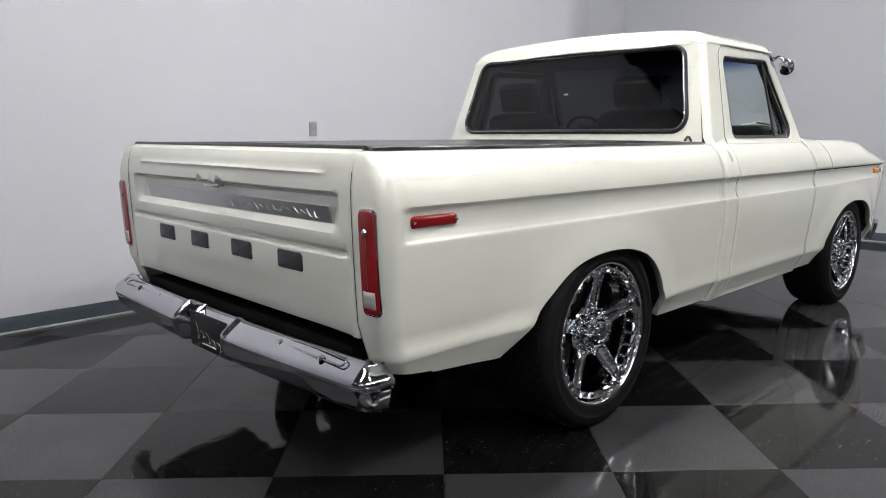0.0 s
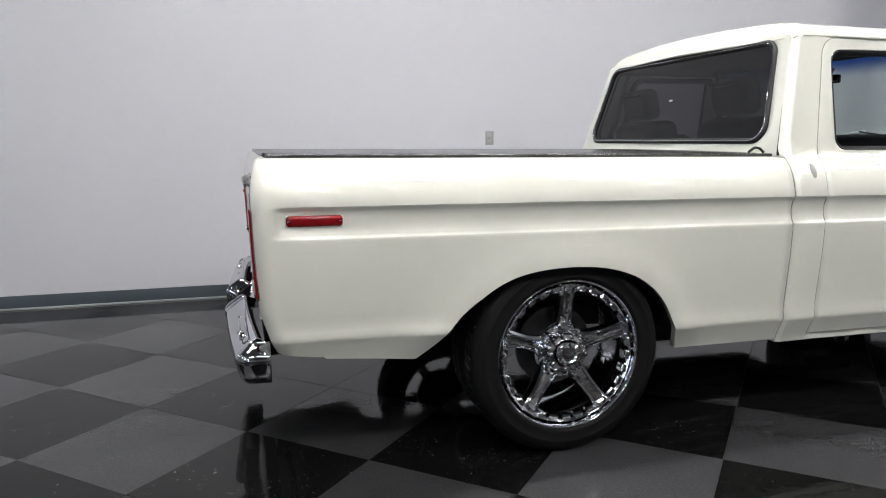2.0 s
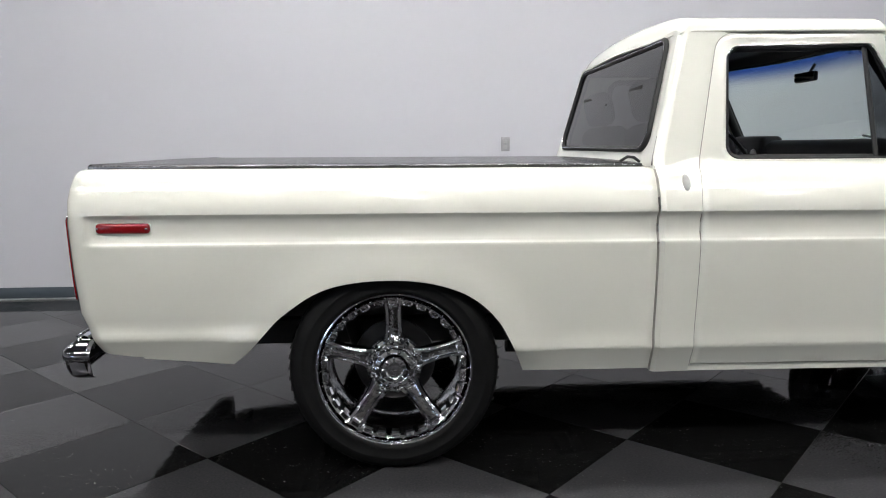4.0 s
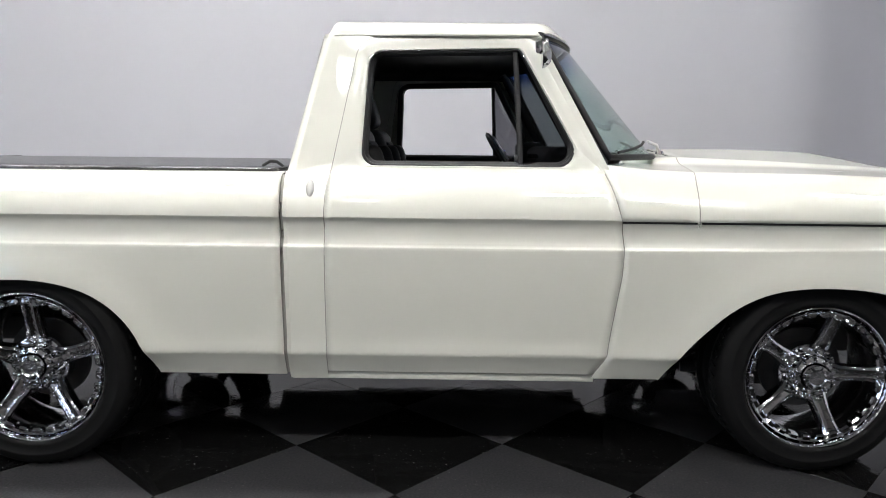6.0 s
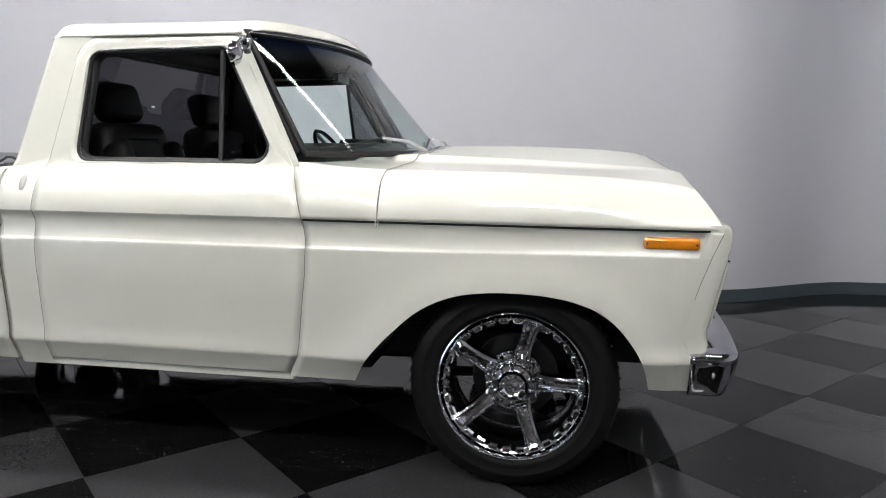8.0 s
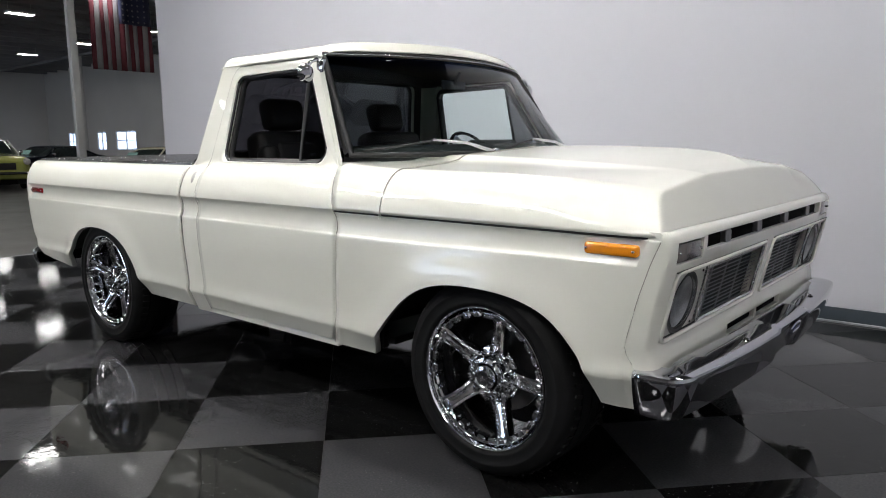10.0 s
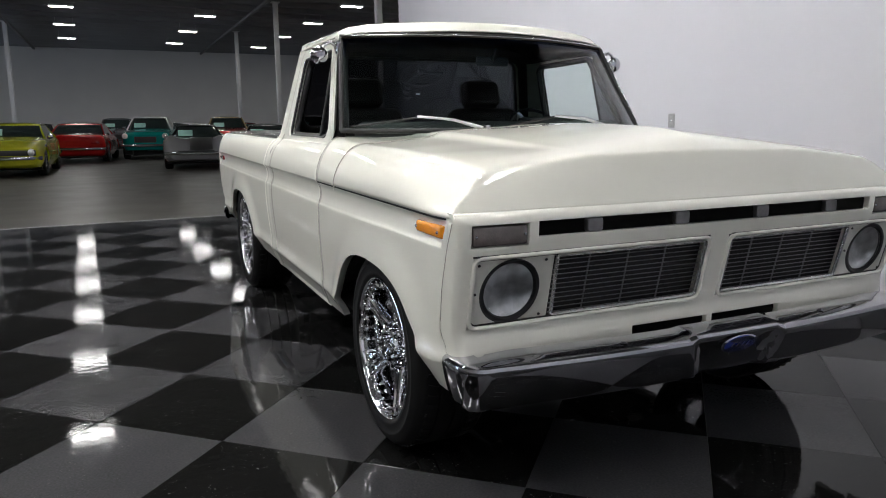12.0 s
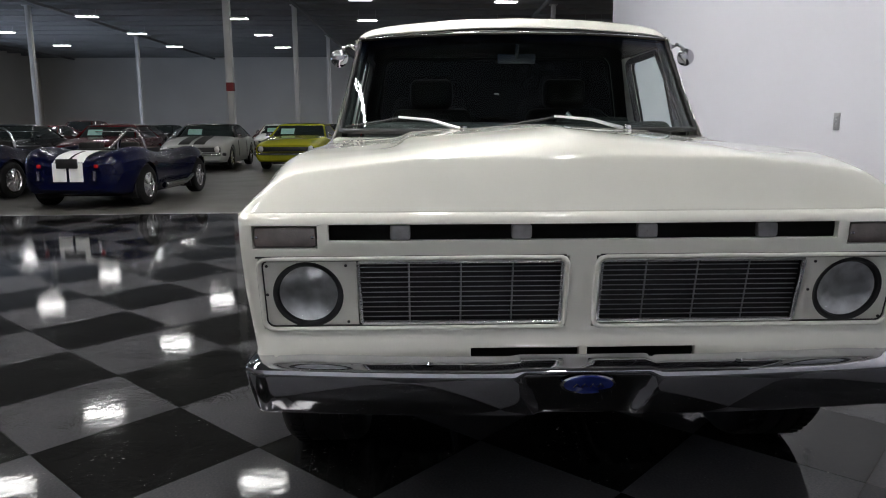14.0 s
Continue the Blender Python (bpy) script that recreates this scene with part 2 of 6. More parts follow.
def bar(name, path, radius, mat, parent=None, label="", sides=8, closed=False, rake=False, flat=1.0):
    v, f = tube_data(path, radius, sides, closed, flat)
    if rake:
        v = [raked(p) for p in v]
    return put(name, mesh_of(name, v, f, mat, angle=60), parent, label)


def lathe_data(profile, seg=48, axis="y", cap=False):
    """Turns (radius, along) pairs round the axis."""
    rows = []
    for k in range(seg + 1):
        a = 2 * math.pi * k / seg
        c, s = math.cos(a), math.sin(a)
        if axis == "y":
            rows.append([(r * c, h, r * s) for r, h in profile])
        elif axis == "x":
            rows.append([(h, r * c, r * s) for r, h in profile])
        else:
            rows.append([(r * c, r * s, h) for r, h in profile])
    return clean(*lattice(rows))


def rounded(corners, radii, arc=8, edge=6):
    """A closed outline with rounded corners in the plane, with a fixed count of points at each corner and edge."""
    n = len(corners)
    pts = []
    c = [Vector(p) for p in corners]
    ends = []
    for i in range(n):
        p, a, b = c[i], (c[i - 1] - c[i]).normalized(), (c[(i + 1) % n] - c[i]).normalized()
        half = math.acos(max(-1, min(1, a.dot(b)))) / 2
        d = radii[i] / math.tan(half)
        centre = p + (a + b).normalized() * (radii[i] / math.sin(half))
        p0, p1 = p + a * d, p + b * d
        ring = []
        for k in range(arc + 1):
            t = k / arc
            q = (p0 - centre).normalized().lerp((p1 - centre).normalized(), t).normalized() if radii[i] > 0 else Vector((0, 0))
            ring.append(centre + q * radii[i])
        ends.append(ring)
    for i in range(n):
        pts += ends[i]
        q0, q1 = ends[i][-1], ends[(i + 1) % n][0]
        pts += [q0.lerp(q1, k / (edge + 1)) for k in range(1, edge + 1)]
    return [(p.x, p.y) for p in pts]


def lerp_at(x, pts):
    return float(np.interp(x, [p[0] for p in pts], [p[1] for p in pts]))


def smooth_at(a, b, x):
    t = max(0.0, min(1.0, (x - a) / (b - a)))
    return t * t * (3 - 2 * t)


# ---------------------------------------------------------------- the pickup truck
truck = thing("pickup_truck", "pearl white lowered short-bed pickup truck with chrome five-spoke wheels", "pickup truck")
HUB_R, HUB_F, WHEEL_Z = -1.495, 1.495, 0.398

# half width of the body's side against height (with the crease zc low down, and the groove at the belt)
UPPER = [(0.62, 1.000), (0.75, 1.011), (0.83, 1.013), (0.862, 1.013), (0.870, 1.0128), (0.8735, 1.0115), (0.880, 1.0065), (0.900, 0.9995),
         (0.92, 0.997), (0.945, 0.998), (0.962, 1.002), (0.971, 1.0075), (0.976, 1.0125), (0.982, 1.016), (1.00, 1.014), (1.03, 1.006),
         (1.07, 0.991), (1.10, 0.975), (1.12, 0.958), (1.135, 0.941), (1.145, 0.930), (1.165, 0.917), (1.19, 0.910)]
FILLED = [(0.62, 1.000), (0.75, 1.011), (0.87, 1.014), (0.98, 1.012), (1.03, 1.004), (1.07, 0.990), (1.10, 0.976), (1.12, 0.964), (1.135, 0.947), (1.15, 0.932)]
LEVELS = [0.345, 0.37, 0.40, 0.435, 0.449, 0.456, 0.462, 0.475, 0.50, 0.54, 0.58, 0.62, 0.66, 0.70, 0.74, 0.78, 0.82, 0.85, 0.862, 0.870, 0.8735,
          0.876, 0.880, 0.884, 0.8875, 0.891, 0.900, 0.92, 0.945, 0.962, 0.971, 0.976, 0.982, 1.00, 1.03, 1.07, 1.10, 1.12, 1.135, 1.145]


def crease(x):
    return 0.515 if x < -1.75 or x > 1.6 else 0.46


def half_width(x, z, groove=1.0):
    zc = crease(x)
    z = z - 0.014 * smooth_at(0.9, 2.0, x) * smooth_at(0.80, 0.86, z) * smooth_at(0.95, 0.91, z)
    low = [(zc - 0.12, 0.942), (zc - 0.05, 0.969), (zc - 0.012, 0.987), (zc - 0.004, 0.992), (zc + 0.004, 0.995), (zc + 0.015, 0.996), (zc + 0.05, 0.990)]
    a = lerp_at(z, low + UPPER)
    if groove < 1:
        a = a * groove + lerp_at(z, low + FILLED) * (1 - groove)
    return a


ARCH_R = [(-2.095, 0.412), (-2.03, 0.47), (-1.98, 0.525), (-1.92, 0.59), (-1.86, 0.638), (-1.79, 0.684), (-1.71, 0.716), (-1.61, 0.734), (-1.50, 0.739),
          (-1.40, 0.733), (-1.31, 0.715), (-1.23, 0.685), (-1.16, 0.638), (-1.10, 0.572), (-1.06, 0.50), (-1.03, 0.435), (-1.005, 0.370)]
ARCH_F = [(0.905, 0.366), (0.955, 0.455), (1.01, 0.523), (1.07, 0.585), (1.14, 0.648), (1.22, 0.697), (1.31, 0.728), (1.41, 0.742), (1.51, 0.744),
          (1.61, 0.738), (1.70, 0.722), (1.78, 0.692), (1.845, 0.645), (1.90, 0.578), (1.935, 0.52), (1.955, 0.46), (1.968, 0.405)]


def soften(pts, n=4):
    """A smooth curve through points."""
    out = []
    p = [Vector((*q, 0)) for q in pts]
    for i in range(len(p) - 1):
        a, b, c, d = p[max(i - 1, 0)], p[i], p[i + 1], p[min(i + 2, len(p) - 1)]
        for k in range(n):
            t = k / n
            v = 0.5 * ((2 * b) + (c - a) * t + (2 * a - 5 * b + 4 * c - d) * t * t + (3 * b - a - 3 * c + d) * t ** 3)
            out.append((v.x, v.y))
    return out + [pts[-1]]


ARCH_R, ARCH_F = soften(ARCH_R), soften(ARCH_F)


def lower_edge(x):
    if x <= ARCH_R[0][0]:
        return lerp_at(x, [(-2.66, 0.462), (ARCH_R[0][0], ARCH_R[0][1])])
    if x < ARCH_R[-1][0]:
        return lerp_at(x, ARCH_R)
    if x < ARCH_F[0][0]:
        return 0.368
    if x < ARCH_F[-1][0]:
        return lerp_at(x, ARCH_F)
    return 0.405


def flare(x, z):
    """The rolled lip round the wheel openings stands proud of the side."""
    arch = ARCH_R if x < 0 else ARCH_F
    if not arch[0][0] - 0.25 < x < arch[-1][0] + 0.25:
        return 0.0
    d = 9.0
    for (a, b), (c, e) in zip(arch, arch[1:]):
        u, w = c - a, e - b
        t = max(0.0, min(1.0, ((x - a) * u + (z - b) * w) / (u * u + w * w)))
        d = min(d, (x - a - t * u) ** 2 + (z - b - t * w) ** 2)
    return 0.023 * math.exp(-(d / 0.0075) ** 1.2) * smooth_at(0.36, 0.52, z)


def levels_at(x, top):
    zc = crease(x) - 0.46
    out = []
    for z in LEVELS:
        if z > top + 1e-6:
            break
        out.append(z + zc * (1 if z < 0.475 else max(0.0, 1 - (z - 0.475) / 0.145)))
    if out[-1] < top - 1e-6:
        out.append(top)
    return out


def side_columns(xs, top, s, edge=None, bottom=None, inward=0.03):
    """Columns of a side panel. edge(x, z) moves a column's x with height."""
    cols = []
    for x in xs:
        zb = (bottom or lower_edge)(x)
        col = []
        for i, z0 in enumerate(levels_at(x, top)):
            z = max(z0, zb)
            xx = edge(x, z) if edge else x
            y = half_width(x, z) + flare(x, z)
            if i == 0:
                col.append((xx, s * (y - inward), z + 0.004))
            col.append((xx, s * y, z))
        cols.append(col)
    return cols


BED_FRONT, CAB_BACK, DOOR_BACK, DOOR_FRONT = -0.517, -0.505, -0.352, 0.736
TAIL = [(0.40, -2.545), (0.46, -2.582), (0.50, -2.602), (0.62, -2.641), (0.80, -2.650), (0.95, -2.655), (1.03, -2.655), (1.09, -2.648), (1.125, -2.638), (1.15, -2.622)]


def bed_side(s):
    xs = sorted(set([round(x, 4) for x in np.linspace(-2.42, BED_FRONT, 60)] + [round(p[0], 4) for p in ARCH_R]))
    cols = side_columns(xs, 1.135, s)
    tails = []
    zs = levels_at(-2.5, 1.135)
    for k in range(1, 34):
        col = []
        for i, z0 in enumerate(zs):
            z = max(z0, lerp_at(-2.5, [(-2.66, 0.462), (-2.09, 0.412)]) + 0.02 * smooth_at(0, 20, k))
            xt, r = lerp_at(z, TAIL), 0.055
            if k <= 12:
                x = -2.42 + (xt + r + 2.42) * k / 12
                y = half_width(x, z, smooth_at(-2.576, -2.566, x))
            elif k <= 24:
                a = (k - 12) / 12 * math.pi / 2
                y0 = half_width(xt + r, z, 0.0)
                x, y = xt + r - r * math.sin(a), y0 - r + r * math.cos(a)
            else:
                y0 = half_width(xt + r, z, 0.0) - r
                x, y = xt, y0 + (0.8632 - y0) * (k - 24) / 9
            if i == 0:
                col.append((x + 0.02, s * (y - 0.02), z + 0.004))
            col.append((x, s * y, z))
        tails.append(col)
    cols = tails[::-1] + cols
    # the rolled top of the box side
    for col in cols:
        x, y, z = col[-1]
        k = s * 1.0
        inner = 0.868 * k
        e = smooth_at(-2.52, -2.62, x)
        col.append((x + 0.008 * e, y + (inner - y) * 0.2, 1.1395))
        col.append((x + 0.022 * e, y + (inner - y) * 0.6, 1.1425))
        col.append((x + 0.045 * e, inner if abs(inner) < abs(y) else y, 1.1435))
    return shell("bed_side", cols, PAINT, truck, thick=0.006, core=(-1.5, 0, 0.8), angle=28)


for s in (-1, 1):
    side = bed_side(s)
    # side marker lamp set in the groove
    v, f = box_data((-2.545, 0.972, 0.915), (-2.355, 1.012, 0.953), 0.012, 4)
    lamp = put("marker_lamp", mesh_of("marker_lamp", [raked((x, s * y, z)) for x, y, z in v], f, RED_LENS), truck, "red side marker lamp")
    v, f = box_data((-2.551, 0.966, 0.909), (-2.349, 1.002, 0.959), 0.012, 4)
    put("lamp_gasket", mesh_of("lamp_gasket", [raked((x, s * y, z)) for x, y, z in v], f, PAINT), lamp)
    for x in (-2.535, -2.365):
        v, f = lathe_data([(0.0, 0.005), (0.004, 0.004), (0.005, 0.0)], 10)
        put("screw", mesh_of("screw", [raked((x + a, s * (1.012 + b), 0.934 + c)) for a, b, c in v], f, CHROME), lamp)
    # tall tail lamp in the corner
    prof = rounded([(0.902, 0.664), (0.974, 0.664), (0.974, 0.976), (0.902, 0.976)], [0.018] * 4, 6, 3)

    def on_corner(y, z, out):
        xt, r = lerp_at(z, TAIL), 0.055
        y0 = half_width(xt + r, z, 0.0) - r
        if y <= y0:
            return (xt - out, y)
        a = math.asin(min(1.0, (y - y0) / r))
        return (xt + r - (r + out) * math.cos(a), y0 + (r + out) * math.sin(a))

    rows = []
    cy, cz = 0.937, 0.82
    for scale_y, scale_z, out in ((1.10, 1.025, -0.004), (1.10, 1.025, 0.003), (1.0, 1.0, 0.004)):
        rows.append([(*on_corner(cy + (y - cy) * scale_y, cz + (z - cz) * scale_z, out), cz + (z - cz) * scale_z) for y, z in prof])
    shell("tail_lamp_bezel", [[(p[0], s * p[1], p[2]) for p in r] for r in rows], CHROME, truck, closed=True, core=(-2.4, s * 0.93, 0.8))
    rows = []
    for scale_y, scale_z, out in ((1.0, 1.0, 0.001), (0.98, 0.99, 0.006), (0.9, 0.97, 0.009), (0.5, 0.9, 0.010), (0.02, 0.5, 0.011)):
        rows.append([(*on_corner(cy + (y - cy) * scale_y, cz + (z - cz) * scale_z, out), cz + (z - cz) * scale_z) for y, z in prof])
    lamp = shell("tail_lamp", [[(p[0], s * p[1], p[2]) for p in r] for r in rows], RED_LENS, truck, "tall red tail lamp lens", closed=True, core=(-2.4, s * 0.93, 0.8))
    rev = []
    for z in np.linspace(0.685, 0.735, 4):
        rev.append([(on_corner(y, z, 0.0115)[0], s * on_corner(y, z, 0.0115)[1], z) for y in np.linspace(0.912, 0.964, 6)])
    shell("reversing_lens", rev, WHITE_LENS, lamp, core=(-2.4, s * 0.93, 0.8), thick=0.003)
    v, f = lathe_data([(0.0, -0.008), (0.006, -0.007), (0.009, -0.004), (0.011, 0.0), (0.013, 0.0)], 16, "x")
    put("lens_rosette", mesh_of("lens_rosette", [raked((lerp_at(0.91, TAIL) - 0.010 + a, s * 0.935 + b, 0.912 + c)) for a, b, c in v], f, CHROME), lamp)


def tailgate():
    ys = sorted(set([round(y, 4) for y in np.linspace(-0.8615, 0.8615, 61)] + [s * q for s in (-1, 1) for q in (0.74, 0.755, 0.77, 0.80, 0.815, 0.83, 0.845)]))
    zs = [0.574, 0.580, 0.600, 0.62, 0.64, 0.66, 0.68, 0.70, 0.72, 0.76, 0.79, 0.815, 0.822, 0.828, 0.834, 0.84, 0.85, 0.87, 0.89, 0.905, 0.915, 0.93, 0.95, 0.97, 0.985, 1.0, 1.008, 1.014, 1.02, 1.03,
          1.05, 1.062, 1.068, 1.074, 1.08, 1.086, 1.10, 1.12, 1.135, 1.143, 1.148, 1.150]
    # how far the pressed panel lies inside the flat of the gate
    depth = [(0.574, 0.010), (0.600, 0.003), (0.70, 0.0), (0.815, 0.0), (0.822, 0.004), (0.828, 0.016), (0.834, 0.020), (0.84, 0.012), (0.85, 0.002), (0.87, -0.002), (0.89, 0.0), (0.905, 0.012),
             (0.915, 0.02), (0.985, 0.034), (1.0, 0.038), (1.008, 0.030), (1.014, 0.010), (1.02, 0.0), (1.2, 0.0)]
    face = [(0.56, -2.636), (0.70, -2.647), (0.85, -2.651), (0.95, -2.655), (1.04, -2.655), (1.10, -2.646), (1.125, -2.638), (1.135, -2.632), (1.143, -2.622), (1.148, -2.606), (1.150, -2.585)]
    rows = []
    for z in zs:
        row = []
        for y in ys:
            e = 1 - smooth_at(0.745, 0.80, abs(y)) if z > 0.88 else 1 - smooth_at(0.80, 0.84, abs(y))
            x = lerp_at(z, face) + lerp_at(z, depth) * e
            bead = 0.007 * math.exp(-((z - 1.074) / 0.006) ** 2) * (1 - smooth_at(0.69, 0.72, abs(y)))
            slope = 0.004 * smooth_at(0.74, 0.66, z) * (1 - smooth_at(0.66, 0.80, abs(y)))
            row.append((x - bead + slope, y, z))
        rows.append(row)
    rows.insert(0, [(x + 0.03, y, z + 0.002) for x, y, z in rows[0]])
    rows.append([(-2.555, y, 1.151) for y in ys])
    gate = shell("tailgate", rows, PAINT, truck, "pressed tailgate with a recessed band", thick=0.006, core=(-2.0, 0, 0.9), angle=24)
    # brushed strip lying in the recess
    v, f = box_data((-0.7, -0.0025, -0.029), (0.7, 0.0025, 0.029), 0.002, 1)
    tilt = Matrix.Translation(raked((-2.6375, -0.035, 0.945))) @ Matrix.Rotation(radians(90), 4, "Z") @ Matrix.Rotation(radians(-13), 4, "X")
    strip = put("trim_strip", mesh_of("trim_strip", moved((v, f), tilt)[0], f, BRUSHED), gate, "brushed aluminium strip with script-like raised strokes")
    rng = random.Random(4)
    for k in range(15):
        w = rng.uniform(0.018, 0.04)
        a = (-2.6405, -0.06 - k * 0.042, 0.943 + rng.uniform(-0.004, 0.006))
        stroke = [raked((a[0], a[1] - w * t + 0.012 * math.sin(3 * t), a[2] + (0.022 if k % 3 else -0.012) * (0.5 - t) + 0.008 * math.sin(5 * t + k))) for t in (0, 0.25, 0.5, 0.75, 1)]
        bar("raised_stroke", stroke, lambda t: 0.0015 + 0.0022 * math.sin(math.pi * t), BRUSHED, strip, sides=6)
    # four separate dark blocks in place of the maker's letters, on pale edges
    for y in (0.475, 0.165, -0.175, -0.505):
        prof = rounded([(-0.073, -0.030), (0.073, -0.030), (0.073, 0.030), (-0.073, 0.030)], [0.010] * 4, 4, 1)
        for grow, out, mat, nm in ((1.08, 0.003, CHROME, "block_edge"), (1.0, 0.0055, LETTER, "nameplate_block")):
            rows = [[(-2.6465 - o, y + a * grow * q, 0.776 + b * grow * q) for a, b in prof] for o, q in ((-0.004, 1), (out, 1), (out + 0.001, 0.96), (out + 0.001, 0.02))]
            shell(nm, rows, mat, gate, closed=True, core=(-2.5, y, 0.776))
    # pull handle and pointed emblem
    block("gate_handle", (-2.672, -0.065, 0.995), (-2.645, 0.055, 1.008), CHROME, gate, "chrome pull handle", rake=True, bevel=0.005)
    for k, (y0, y1) in enumerate(((0.14, 0.105), (-0.085, -0.05))):
        pts = [(-2.668, y0, 1.026), (-2.672, y1, 1.045), (-2.678, y1, 1.026), (-2.672, y1, 1.007), (-2.655, y1, 1.026)]
        put("emblem_wing", mesh_of("emblem_wing", [raked(p) for p in pts], [(0, 1, 2), (0, 2, 3), (0, 3, 4), (0, 4, 1), (1, 4, 3, 2)], BRUSHED, False), gate)
    pts = [(-2.655, 0.062, 1.010), (-2.655, -0.008, 1.010), (-2.655, 0.027, 1.046), (-2.668, 0.027, 1.022)]
    put("emblem_point", mesh_of("emblem_point", [raked(p) for p in pts], [(0, 1, 3), (1, 2, 3), (2, 0, 3), (0, 2, 1)], BRUSHED, False), gate)
    return gate


tailgate()
# vertical joints beside the gate
for s in (-1, 1):
    bar("gate_joint", [(lerp_at(z, TAIL) + 0.001, s * 0.8623, z) for z in np.linspace(0.56, 1.08, 30)], 0.0022, SEAM, truck, rake=True, sides=6)
RAIL = material("polished_rail", (0.16, 0.16, 0.165), 0.22, 0.9, vary=0.5, scale=9)
# soft tonneau cover with its rails
ys = np.linspace(-0.862, 0.862, 21)
rows = []
for x in np.linspace(-2.60, -0.525, 30):
    rows.append([(x, y, 1.156 + 0.006 * math.cos(y / 0.862 * math.pi / 2) - 0.0012 * abs(math.sin((x + 2.6) * 5.1)) - (0.012 if abs(y) > 0.85 else 0)) for y in ys])
cover = shell("tonneau_cover", rows, VINYL, truck, "black vinyl tonneau cover", thick=0.012, core=(-1.5, 0, 0))
for s in (-1, 1):
    block("cover_rail", (-2.60, s * 0.884 - 0.022, 1.138), (-0.545, s * 0.884 + 0.022, 1.1545), RAIL, cover, "dark polished side rail", rake=True, bevel=0.005, seg=3)
bar("cover_latch", [(-0.615, -0.845, 1.160), (-0.585, -0.842, 1.178), (-0.560, -0.84, 1.176), (-0.535, -0.838, 1.158)], 0.006, BLACK, cover, rake=True, sides=8)
bar("cover_end_roll", [(-2.602, y, 1.151) for y in np.linspace(-0.872, 0.872, 9)], 0.008, VINYL, cover, rake=True)

# ---- cab sides
DOOR_EDGE_F = [(0.36, 0.644), (0.384, 0.652), (0.462, 0.697), (0.583, 0.712), (0.70, 0.728), (0.777, 0.739), (0.884, 0.744), (0.979, 0.731), (1.08, 0.704), (1.176, 0.668)]
DOOR_EDGE_R = [(0.36, -0.357), (1.0, -0.352), (1.08, -0.348), (1.176, -0.333)]


def greenhouse(z):
    return lerp_at(z, [(1.145, 0.930), (1.165, 0.917), (1.65, 0.800)])


